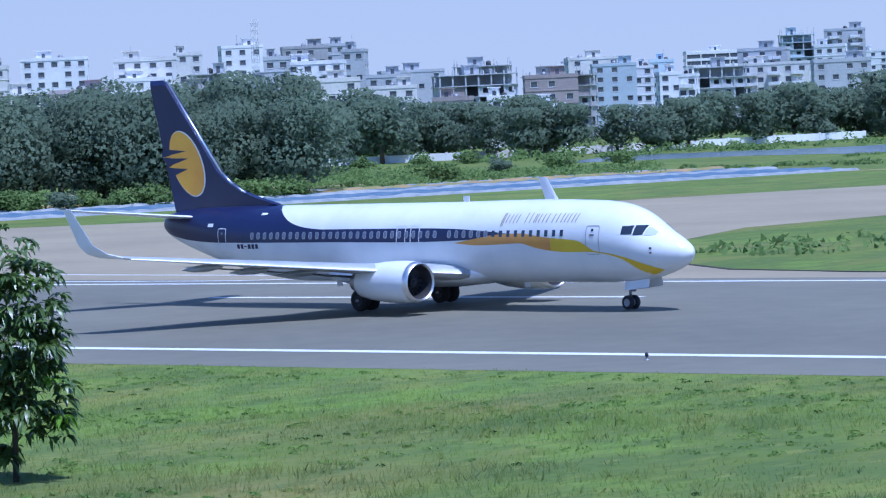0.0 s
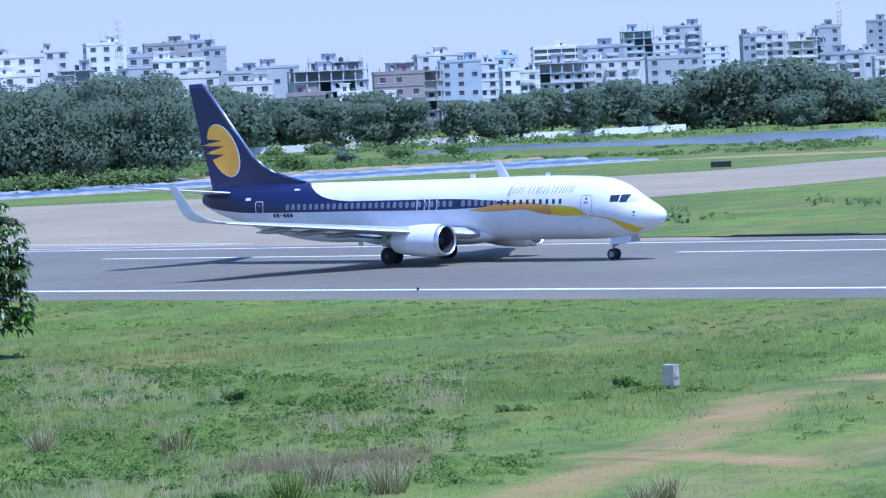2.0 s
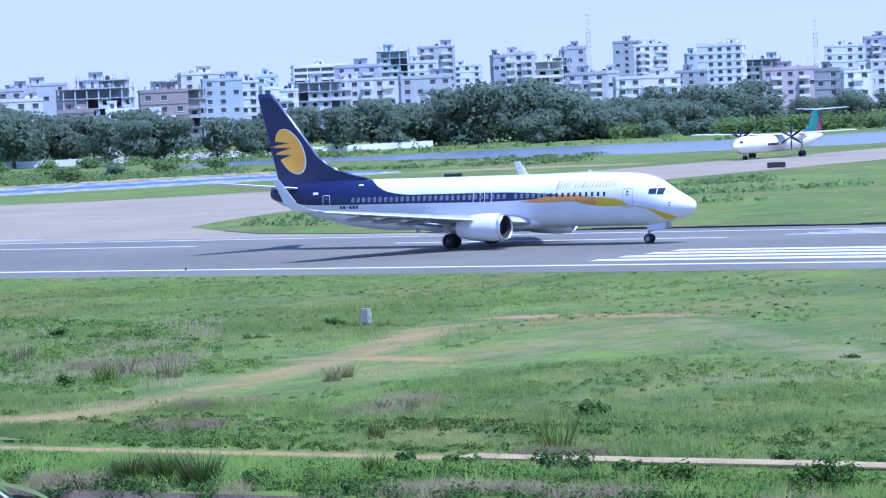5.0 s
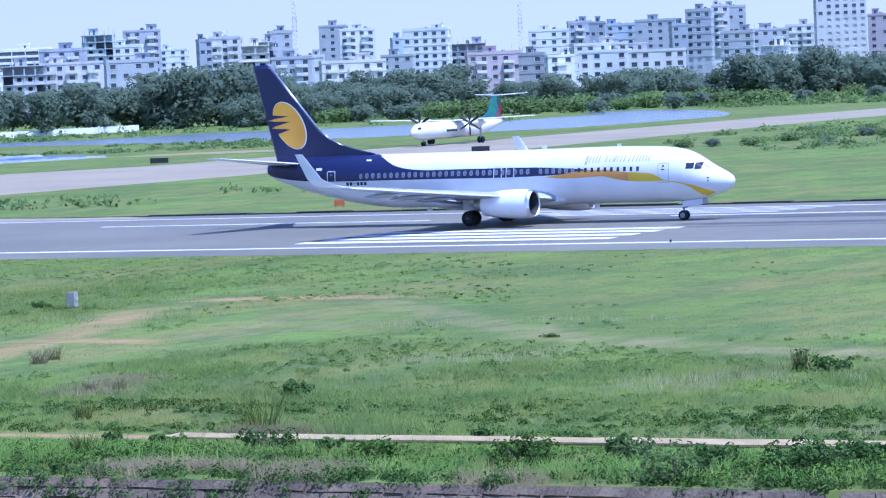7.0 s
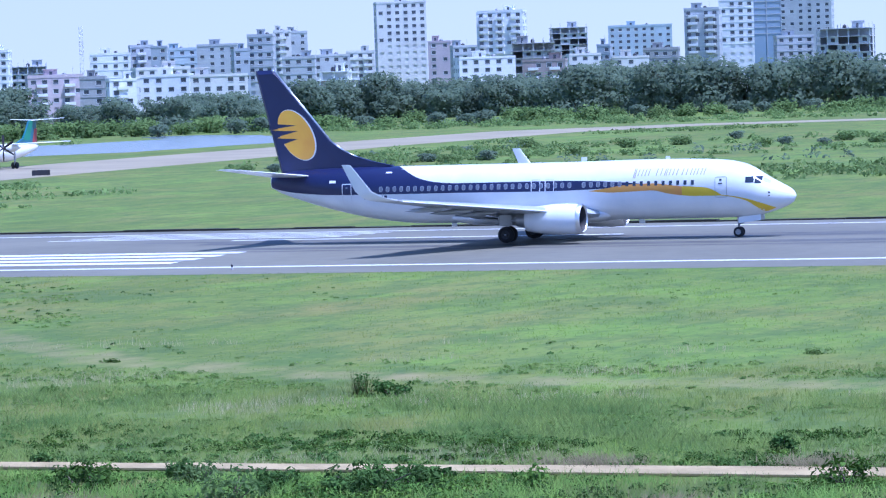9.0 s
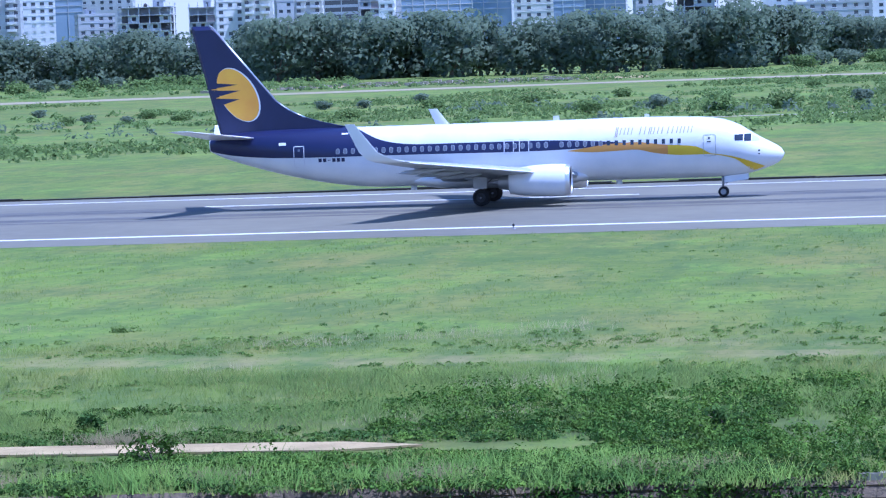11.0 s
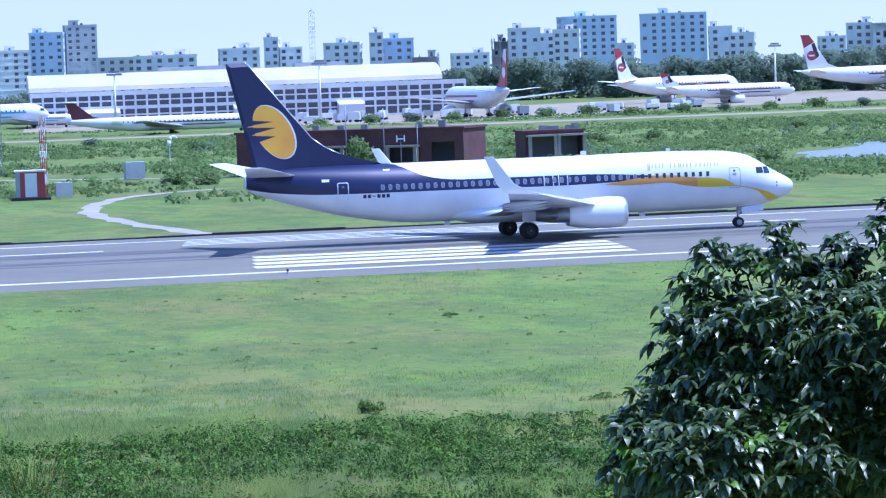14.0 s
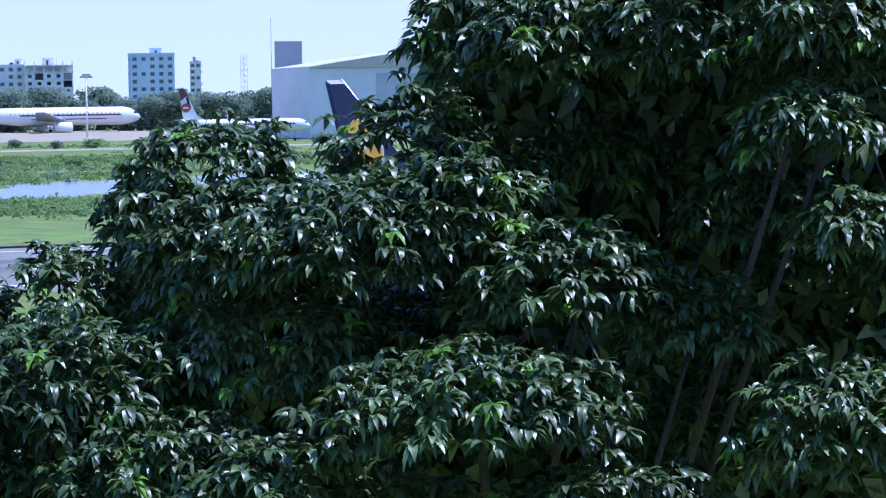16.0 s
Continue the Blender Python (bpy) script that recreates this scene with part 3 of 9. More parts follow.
def skin_patch(name, mat, a0, a1, low, high, side, lift=0.008, na=24, nz=6, over=False):
    """A painted field that lies on the hull between two height curves. side: -1 right, 1 left."""
    vs, fs = [], []
    for i in range(na + 1):
        a = a0 + (a1 - a0) * i / na
        lo, hi = low(a), min(high(a), crown_at(a))
        lo = min(lo, hi)
        for j in range(nz + 1):
            u = j / nz
            z = lo + (hi - lo) * math.sin(u * math.pi / 2) if over else lo + (hi - lo) * u
            top = z >= crown_at(a) - 1e-4
            vs.append((GEAR - a, side * (0 if top else skin(a, z, lift)), z + (lift if z > crown_at(a) - 0.6 else 0)))
    m = nz + 1
    for i in range(na):
        fs += [(i * m + j, i * m + j + 1, (i + 1) * m + j + 1, (i + 1) * m + j) for j in range(nz)]
    me = mesh_of(name, vs, fs, [mat], None, True)
    return me


def chain(sections, mat, name):
    prof = [(0, 0), (0.02, 0.35), (0.1, 0.8), (0.3, 1.0), (0.6, 0.75), (1.0, 0.03), (0.6, -0.35), (0.3, -0.55), (0.1, -0.5), (0.02, -0.3)]
    m = len(prof)
    vs, fs = [], []
    for le, te, y, z, tk, tilt in sections:
        c = le - te
        ct, stt = math.cos(radians(tilt)), math.sin(radians(tilt))
        for u, w in prof:
            h = w * tk * c * 0.5
            vs.append((le - u * c, y - math.copysign(1, y if y else 1) * h * stt, z + h * ct))
    for k in range(len(sections) - 1):
        fs += [(k * m + i, k * m + (i + 1) % m, (k + 1) * m + (i + 1) % m, (k + 1) * m + i) for i in range(m)]
    fs += [tuple(range(m))[::-1], tuple(range((len(sections) - 1) * m, len(sections) * m))]
    return smooth_by_angle(mesh_of(name, vs, fs, [mat]), 50)


def fin_outline():
    pts = [(28.6, 5.25), (30.2, 5.62), (31.5, 6.02), (32.5, 6.5), (33.4, 7.15), (37.55, 12.2), (37.75, 12.32), (38.95, 12.30), (38.98, 12.1), (37.25, 5.0), (36.9, 4.9), (31, 4.9)]
    return [(GEAR - a, z) for a, z in pts]


def plate(name, outline, half, mats, bevel=0.05, slots=None):
    """A solid flat body from an (x, z) outline, with its edges thinned."""
    n = len(outline)
    cx, cz = sum(p[0] for p in outline) / n, sum(p[1] for p in outline) / n
    b = Bag()
    ins = [(x + (cx - x) * bevel, z + (cz - z) * bevel) for x, z in outline]
    rings = [[(x, 0.0, z) for x, z in outline], [(x, half, z) for x, z in ins], [(x, -half, z) for x, z in ins]]
    b.add(rings[0] + rings[1], [(i, (i + 1) % n, n + (i + 1) % n, n + i) for i in range(n)])
    b.add(rings[0] + rings[2], [(n + i, n + (i + 1) % n, (i + 1) % n, i) for i in range(n)])
    b.add(rings[1], [tuple(range(n))])
    b.add(rings[2], [tuple(range(n))[::-1]])
    return smooth_by_angle(b.mesh(name, mats), 30)


def wheel(parent, x, y, r, width, name="wheel"):
    b = Bag()
    b.lathe((0, 0, 0), (0, 1, 0), [(-width / 2, r * 0.55), (-width / 2, r * 0.86), (-width * 0.36, r * 0.97), (0, r), (width * 0.36, r * 0.97), (width / 2, r * 0.86), (width / 2, r * 0.55)], 28)
    me = b.mesh("tyre", [RUBBER], True)
    ob = new(name, me)
    ob.parent = parent
    ob.location = (x, y, r)
    h = Bag()
    h.lathe((0, 0, 0), (0, 1, 0), [(-width * 0.42, 0.01), (-width * 0.42, r * 0.2), (-width * 0.3, r * 0.25), (-width * 0.34, r * 0.5), (-width * 0.46, r * 0.57), (width * 0.46, r * 0.57), (width * 0.34, r * 0.5), (width * 0.3, r * 0.25), (width * 0.42, r * 0.2), (width * 0.42, 0.01)], 20)
    for k in range(6):
        w = k * math.pi / 3
        h.tube((r * 0.36 * math.cos(w), -width * 0.42, r * 0.36 * math.sin(w)), (r * 0.36 * math.cos(w), width * 0.42, r * 0.36 * math.sin(w)), r * 0.06, n=6)
    part("rim", smooth_by_angle(h.mesh("rim", [GREY_METAL if r < 0.4 else RIM]), 35), ob, "grey metal wheel rim" if r < 0.4 else "dark metal wheel rim")
    return ob


def ellipse_on_fin(cx, cz, ra, rb, tilt, y, n=40):
    out = []
    for i in range(n):
        t = 2 * math.pi * i / n
        u, w = ra * math.cos(t), rb * math.sin(t)
        out.append((cx + u * math.cos(tilt) - w * math.sin(tilt), y, cz + u * math.sin(tilt) + w * math.cos(tilt)))
    return out


def ring_on_skin(name, a0, a1, z0, z1, side, wide, mat, lift=0.012, corner=0.12):
    """A rounded outline, such as a door's, on the hull."""
    pts = []
    for (ca, cz, s) in ((a1 - corner, z1 - corner, 0), (a0 + corner, z1 - corner, 1), (a0 + corner, z0 + corner, 2), (a1 - corner, z0 + corner, 3)):
        for k in range(4):
            t = math.pi / 2 * (s + k / 3)
            pts.append((ca, cz, math.cos(t), math.sin(t)))
        if s in (1, 3):
            for k in range(1, 9):
                pts.append((ca, cz + (z0 - z1 + 2 * corner) * k / 9 * (1 if s == 1 else -1), -1.0 if s == 1 else 1.0, 0.0))
    vs = []
    for ca, cz, c, s in pts:
        for rr in (corner, corner - wide):
            a, z = ca + c * rr, cz + s * rr
            vs.append((GEAR - a, side * skin(a, z, lift), z))
    n = len(pts)
    return mesh_of(name, vs, [(2 * i, 2 * ((i + 1) % n), 2 * ((i + 1) % n) + 1, 2 * i + 1) for i in range(n)], [mat])


def airliner():
    jet = tagged(new("airliner"), "white and dark blue twin-engine airliner rolling on the runway", "airplane")
    part("fuselage", hull_mesh("fuselage", WHITE), jet, "white fuselage with rounded nose and tapering tail")
    # wing fairing under the hull
    fb = Bag()
    prof = [(-7.2, 0.02), (-6.2, 0.5), (-4.5, 0.85), (-1, 1.0), (2.5, 0.95), (4.8, 0.7), (6.0, 0.3), (6.6, 0.02)]
    vs, n = [], 20
    for s, r in prof:
        for i in range(n):
            t = 2 * math.pi * i / n
            vs.append((s + 1.4, 2.1 * r * math.cos(t), 1.75 + 0.75 * r * math.sin(t)))
    fb.add(vs, [(k * n + i, k * n + (i + 1) % n, (k + 1) * n + (i + 1) % n, (k + 1) * n + i) for k in range(len(prof) - 1) for i in range(n)])
    part("wing_fairing", smooth_by_angle(fb.mesh("wing_fairing", [WHITE]), 60), jet, "light belly fairing")

    up = hermite([23.7, 24.5, 25.5, 26.5, 27.3, 28.0, 28.5, 38.0], [4.10, 4.15, 4.28, 4.55, 4.92, 5.25, 5.4, 5.4])
    band_up = hermite([9.6, 11.0, 14.0, 17.0, 23.8], [3.72, 3.86, 4.05, 4.10, 4.10])
    band_lo = hermite([9.6, 11.0, 12.5, 14.5, 23.8], [3.66, 3.6, 3.52, 3.45, 3.44])
    lo = hermite([23.7, 31.0, 34.0, 36.5, 38.0], [3.44, 3.44, 3.50, 3.72, 3.98])
    sw_up = hermite([4.7, 5.45, 6.4, 7.6, 9.5, 11.5, 12.7, 13.9], [2.94, 3.36, 3.50, 3.58, 3.80, 3.70, 3.53, 3.36])
    sw_lo = hermite([4.7, 6.3, 8.3, 9.5, 10.6, 12.3, 13.9], [2.88, 2.88, 3.07, 3.32, 3.28, 3.23, 3.34])
    chin_up = hermite([1.25, 2.2, 2.95, 3.7, 4.8], [1.97, 2.35, 2.60, 2.78, 2.94])
    chin_lo = hermite([1.25, 1.95, 2.4, 2.95, 3.7, 4.8], [1.94, 1.72, 2.0, 2.43, 2.70, 2.88])
    for side in (-1, 1):
        part("tail_paint", skin_patch("tail_paint", BLUE, 23.7, 37.95, lo, up, side, 0.008, 40, 14, True), jet, "dark blue tail paint")
        part("window_band", skin_patch("window_band", BLUE, 9.6, 23.75, band_lo, band_up, side, 0.008, 30, 4), jet, "dark blue band along the windows")
        part("swoosh", skin_patch("swoosh", ORANGE, 7.4, 13.9, sw_lo, sw_up, side, 0.012, 30, 4), jet, "orange painted swoosh")
        part("swoosh", skin_patch("swoosh", YELLOW, 4.7, 7.4, sw_lo, sw_up, side, 0.012, 20, 4), jet, "yellow painted swoosh")
        part("swoosh", skin_patch("swoosh", YELLOW, 1.25, 4.8, chin_lo, chin_up, side, 0.012, 20, 4), jet, "yellow painted swoosh under the nose")
        # cabin windows, one after another
        for k in range(45):
            a = 6.65 + 0.51 * k
            if k == 16:
                continue
            shade = a > 12.5 or k in (10, 11)
            w = skin_patch("cabin_window", SHADE_GLASS if shade else CABIN_GLASS, a - 0.105, a + 0.105, lambda q: 3.64, lambda q: 3.95, side, 0.016, 2, 3)
            part("cabin_window", w, jet)
            if shade and side < 0:
                part("window_surround", ring_on_skin("window_surround", a - 0.13, a + 0.13, 3.61, 3.98, side, 0.028, WING_GREY, 0.018, 0.11), jet)
        for a0, a1, z0, z1, w, mat in ((4.3, 5.12, 2.74, 4.14, 0.04, WING_GREY), (31.35, 32.1, 2.75, 4.22, 0.06, SEAL), (16.42, 17.10, 3.28, 4.26, 0.07, SEAL), (17.42, 18.10, 3.28, 4.26, 0.07, SEAL)):
            part("cabin_door" if z0 < 3 else "exit_hatch", ring_on_skin("door_outline", a0, a1, z0, z1, side, w, mat), jet, "door outline with a pale seal")
        part("door_window", skin_patch("door_window", CABIN_GLASS, 4.66, 4.80, lambda q: 3.86, lambda q: 3.98, side, 0.016, 1, 1), jet)
        part("door_handle", skin_patch("door_handle", DARK, 4.60, 4.88, lambda q: 3.66, lambda q: 3.72, side, 0.016, 1, 1), jet)
        part("door_window", skin_patch("door_window", SHADE_GLASS, 31.65, 31.8, lambda q: 3.86, lambda q: 4.0, side, 0.016, 1, 1), jet)
        # name on the forward hull as plain slanted strokes, tail mark as small dark bars
        for k, (a, hgt, w) in enumerate(((11.35, 0.74, 0.10), (10.95, 0.50, 0.26), (10.45, 0.50, 0.24), (9.60, 0.56, 0.30), (9.1, 0.50, 0.12), (8.7, 0.50, 0.26), (8.1, 0.50, 0.38), (7.45, 0.52, 0.30), (6.95, 0.50, 0.22), (6.45, 0.50, 0.22))):
            a, hgt, base = a * 0.97 - 0.25, hgt * 0.86, 4.30 - (0.14 if k == 0 else 0)
            for q in (0, 1):
                vs = []
                for f in range(6):
                    z, sl = base + hgt * f / 5, -0.10 * f / 5
                    for aa in (a + w / 2 * (1 - 2 * q) + 0.035, a + w / 2 * (1 - 2 * q) - 0.035):
                        vs.append((GEAR - (aa + sl), side * skin(aa, z, 0.016), z))
                part("name_stroke", mesh_of("name_stroke", vs, [(2 * f, 2 * f + 1, 2 * f + 3, 2 * f + 2) for f in range(5)], [BRONZE]), jet)
        for k in range(6):
            a = 30.3 - 0.31 * k
            z0, z1 = (3.12, 3.36) if k != 2 else (3.22, 3.27)
            part("mark_bar", skin_patch("mark_bar", BLUE, a - 0.11, a + 0.11, lambda q: z0, lambda q: z1, side, 0.014, 1, 1), jet)
        part("flag_mark", skin_patch("flag_mark", WHITE, 32.6, 33.1, lambda q: 4.28, lambda q: 4.46, side, 0.016, 1, 1), jet)
        part("flag_mark", skin_patch("flag_mark", WHITE, 28.45, 28.9, lambda q: 4.86, lambda q: 4.96, side, 0.02, 1, 1), jet)
        # cockpit windows
        for a0, a1, z0, z1, pane in ((2.56, 3.1, 3.64, 4.08, CABIN_GLASS), (2.05, 2.5, 3.63, 4.08, CABIN_GLASS), (1.52, 2.0, 3.60, 3.98, SKY_WINDSCREEN)):
            part("cockpit_window", skin_patch("cockpit_window", pane, a0, a1, lambda q: z0 + (0.04 if a0 > 2.5 else 0), lambda q, b0=a0: min(z1, crown_at(q) - 0.12), side, 0.014, 4, 3), jet, "dark cockpit window" if a0 > 2 else "windscreen pane painted pale as reflected sky")
        part("static_port", skin_patch("static_port", DARK, 1.5, 1.62, lambda q: 2.95, lambda q: 3.05, side, 0.014, 1, 1), jet)
        part("static_port", skin_patch("static_port", DARK, 1.5, 1.62, lambda q: 2.75, lambda q: 2.82, side, 0.014, 1, 1), jet)

        # wing, winglet, flap fairings
        s = side
        wing = chain([(GEAR - 13.2, GEAR - 21.2, s * 1.3, 1.75, 0.14, 0), (GEAR - 15.7, GEAR - 21.3, s * 5.4, 2.25, 0.12, 0), (GEAR - 22.3, GEAR - 24.2, s * 16.2, 3.55, 0.10, 0)], WING_GREY, "wing")
        wo = part("wing", wing, jet, "light grey swept wing")
        part("winglet", chain([(GEAR - 22.3, GEAR - 24.2, s * 16.2, 3.55, 0.10, 0), (GEAR - 23.0, GEAR - 24.6, s * 16.6, 3.75, 0.09, 45), (GEAR - 23.9, GEAR - 25.05, s * 16.75, 4.2, 0.08, 78), (GEAR - 25.25, GEAR - 25.85, s * 16.95, 5.95, 0.07, 82)], WHITE, "winglet"), wo, "white upswept winglet")
        part("flap", chain([(GEAR - 20.5, GEAR - 22.1, s * 2.0, 1.62, 0.10, 0), (GEAR - 20.6, GEAR - 21.9, s * 5.4, 2.02, 0.1, 0), (GEAR - 22.4, GEAR - 23.4, s * 11.5, 2.78, 0.1, 0)], WING_GREY, "flap"), wo, "grey lowered flap")
        part("slat", chain([(GEAR - 15.6, GEAR - 16.1, s * 5.6, 2.2, 0.3, 0), (GEAR - 22.05, GEAR - 22.45, s * 15.9, 3.45, 0.3, 0)], WHITE, "slat"), wo, "white leading edge slat")
        for yy, aa in ((6.6, 20.2), (9.0, 21.0), (11.4, 21.8)):
            b = Bag()
            zz = 1.75 + (yy - 1.3) * 0.121 - 0.16
            b.lathe((GEAR - aa + 1.3, s * yy, zz), (-1, 0, -0.06), [(0, 0.01), (0.4, 0.11), (1.2, 0.19), (2.2, 0.16), (3.2, 0.01)], 10)
            part("flap_fairing", b.mesh("flap_fairing", [WING_GREY], True), wo)
        # engine
        b = Bag()
        b.lathe((GEAR - 13.42, s * 4.83, 1.60), (-1, 0, 0), [(0.55, 0.02), (0.5, 0.22), (0.75, 0.3), (0.8, 0.76), (0.35, 0.80), (0.08, 0.85), (0.0, 0.92), (0.06, 0.98), (0.3, 1.04), (1.1, 1.08), (2.2, 1.05), (3.3, 0.93), (3.95, 0.80), (3.9, 0.66), (3.3, 0.6)], 36)
        for i, v in enumerate(b.v):
            if v[2] < 1.6:
                b.v[i] = (v[0], v[1], 1.6 + (v[2] - 1.6) * 0.95)
        # intake wall and fan blades are coloured near-black for the shade inside
        b.m = [1 if k < 5 * 36 else 2 if k < 8 * 36 else 0 for k in range(len(b.f))]
        eng = part("engine", smooth_by_angle(b.mesh("engine", [WHITE, DARK, CHROME]), 40), jet, "white engine nacelle with a polished intake lip")
        b = Bag()
        b.lathe((GEAR - 13.42, s * 4.83, 1.60), (-1, 0, 0), [(0.42, 0.005), (0.5, 0.12), (0.72, 0.24), (0.78, 0.26)], 20)
        part("spinner", b.mesh("spinner", [DARK], True), eng, "dark spinner")
        for k in range(18):
            w = 2 * math.pi * k / 18
            bb = Bag()
            c, q = math.cos(w), math.sin(w)
            c2, q2 = math.cos(w + 0.22), math.sin(w + 0.22)
            o = Vector((GEAR - 13.42, s * 4.83, 1.6))
            bb.add([o + Vector((-0.72, 0.24 * c, 0.24 * q)), o + Vector((-0.8, 0.24 * c2, 0.24 * q2)), o + Vector((-0.74, 0.76 * c2, 0.76 * q2)), o + Vector((-0.64, 0.76 * c, 0.76 * q))], [(0, 1, 2, 3)])
            part("fan_blade", bb.mesh("fan_blade", [DARK]), eng)
        b = Bag()
        b.lathe((GEAR - 16.37, s * 4.83, 1.60), (-1, 0, 0), [(0, 0.62), (0.9, 0.56), (1.7, 0.44), (1.72, 0.36), (1.2, 0.34), (1.5, 0.28), (2.3, 0.03)], 24)
        part("nozzle", b.mesh("nozzle", [GREY_METAL], True), eng, "grey metal exhaust nozzle")
        b = Bag()
        b.add([(GEAR - 14.4, s * 4.83 + q, 2.55) for q in (-0.12, 0.12)] + [(GEAR - 16.8, s * 4.83 + q, 2.35) for q in (-0.16, 0.16)] + [(GEAR - 18.2, s * 4.83 + q, 1.95) for q in (-0.08, 0.08)] + [(GEAR - 15.0, s * 4.83 + q, 2.25) for q in (-0.12, 0.12)] + [(GEAR - 17.7, s * 4.83 + q, 1.9) for q in (-0.1, 0.1)],
              [(0, 1, 3, 2), (2, 3, 5, 4), (0, 2, 8, 6), (1, 7, 9, 3), (2, 4, 8), (3, 9, 5), (6, 8, 9, 7), (8, 4, 5, 9), (0, 6, 7, 1)])
        part("pylon", b.mesh("pylon", [WHITE]), eng, "white engine pylon")
        part("stabilizer", chain([(GEAR - 34.6, GEAR - 37.9, s * 0.5, 4.75, 0.08, 0), (GEAR - 37.9, GEAR - 39.2, s * 7.1, 5.55, 0.07, 0)], WHITE, "stabilizer"), jet, "white horizontal stabilizer")
        # main gear
        legs = Bag()
        legs.tube((GEAR - 19.5, s * 2.86, 2.1), (GEAR - 19.5, s * 2.86, 0.55), 0.13, 0.10, 12)
        legs.tube((GEAR - 19.5, s * 2.2, 0.56), (GEAR - 19.5, s * 3.5, 0.56), 0.07, n=8)
        legs.tube((GEAR - 18.7, s * 2.4, 1.9), (GEAR - 19.5, s * 2.86, 1.1), 0.05, n=8)
        leg = part("main_gear_leg", legs.mesh("main_gear_leg", [GREY_METAL], True), jet, "grey metal landing gear leg")
        d = Bag()
        d.box(GEAR - 20.0, GEAR - 19.1, s * 3.18 - 0.03, s * 3.18 + 0.03, 1.15, 1.95)
        part("gear_door", d.mesh("gear_door", [GREY_METAL]), leg, "grey gear door")
        for yy in (2.50, 3.22):
            wheels_to_turn.append(wheel(jet, GEAR - 19.5, s * yy, 0.565, 0.40))
    # nose gear
    legs = Bag()
    legs.tube((GEAR - 4.05, 0, 1.7), (GEAR - 4.0, 0, 0.36), 0.09, 0.07, 12)
    legs.tube((GEAR - 4.0, -0.32, 0.345), (GEAR - 4.0, 0.32, 0.345), 0.05, n=8)
    legs.tube((GEAR - 3.2, 0, 1.45), (GEAR - 4.02, 0, 0.8), 0.04, n=8)
    legs.tube((GEAR - 3.86, 0, 0.95), (GEAR - 3.70, 0, 0.95), 0.09, n=10)
    leg = part("nose_gear_leg", legs.mesh("nose_gear_leg", [GREY_METAL], True), jet, "grey metal nose gear leg")
    for s in (-1, 1):
        wheels_to_turn.append(wheel(jet, GEAR - 4.0, s * 0.22, 0.345, 0.2))
        d = Bag()
        d.add([(GEAR - 2.35, s * 0.42, 1.52), (GEAR - 3.9, s * 0.42, 1.36), (GEAR - 3.9, s * 0.52, 0.94), (GEAR - 2.35, s * 0.52, 1.12)] + [(GEAR - 2.35, s * 0.45, 1.52), (GEAR - 3.9, s * 0.45, 1.36), (GEAR - 3.9, s * 0.55, 0.94), (GEAR - 2.35, s * 0.55, 1.12)],
              [(0, 1, 2, 3), (7, 6, 5, 4), (0, 4, 5, 1), (1, 5, 6, 2), (2, 6, 7, 3), (3, 7, 4, 0)])
        door = part("nose_gear_door", d.mesh("nose_gear_door", [WHITE]), leg, "white nose gear door with small dark marks")
    # fin with the oval sun
    part("fin", plate("fin", fin_outline(), 0.20, [BLUE], 0.06), jet, "dark blue swept tail fin")
    lead = [(28.6, 5.25), (30.2, 5.62), (31.5, 6.02), (32.5, 6.5), (33.4, 7.15), (37.55, 12.2), (37.75, 12.32)]
    b = Bag()
    for k in range(2, len(lead) - 1):
        b.tube((GEAR - lead[k][0], 0, lead[k][1]), (GEAR - lead[k + 1][0], 0, lead[k + 1][1]), 0.075, n=8)
    part("fin_leading_edge", b.mesh("fin_leading_edge", [CHROME], True), jet, "bare metal leading edge of the fin")
    cx, cz, tl = GEAR - 35.95, 7.70, radians(-59)
    for s in (-1, 1):
        yy = s * 0.215
        part("sun_emblem", mesh_of("sun_emblem", ellipse_on_fin(cx + 0.05, cz, 1.99, 1.20, tl, s * 0.212), [tuple(range(40))], [WHITE]), jet, "pale rim of the oval emblem")
        part("sun_emblem", mesh_of("sun_emblem", ellipse_on_fin(cx, cz, 1.94, 1.14, tl, yy), [tuple(range(40))], [GOLD]), jet, "golden oval emblem on the fin")
        for tri in (((-1.9, 0.84), (0.0, 0.68), (-2.1, 0.40)), ((-2.0, 0.34), (0.15, 0.28), (-1.6, -0.14)), ((-1.58, -0.2), (0.1, -0.29), (-1.1, -0.66))):
            part("emblem_notch", mesh_of("emblem_notch", [(cx + p, s * 0.219, cz + q) for p, q in tri], [(0, 1, 2)], [BLUE]), jet, "dark pointed notch in the emblem")
        for tri in (((-1.85, 0.38), (-1.0, 0.52), (-1.0, 0.33)), ((-1.50, -0.18), (-0.75, 0.05), (-0.75, -0.24))):
            part("emblem_ray", mesh_of("emblem_ray", [(cx + p, s * 0.222, cz + q) for p, q in tri], [(0, 1, 2)], [GOLD]), jet, "golden pointed ray")
    for a0, a1, z0, z1 in ((15.0, 14.6, 5.3, 5.62), (9.0, 8.7, 5.3, 5.55), (11.0, 10.6, 1.05, 1.32), (24.6, 24.2, 1.05, 1.32)):
        b = Bag()
        b.box(GEAR - a0, GEAR - a1, -0.02, 0.02, z0, z1)
        part("antenna", b.mesh("antenna", [WHITE]), jet)
    return jet


wheels_to_turn = []
jet_plane = airliner()

# ---- the town ----
def plaster(name, c, stain=0.75, rough=0.85):
    return material(name, c, tuple(v * stain for v in c), 0.12, rough, 0, 0.15, 0.5, "Object")


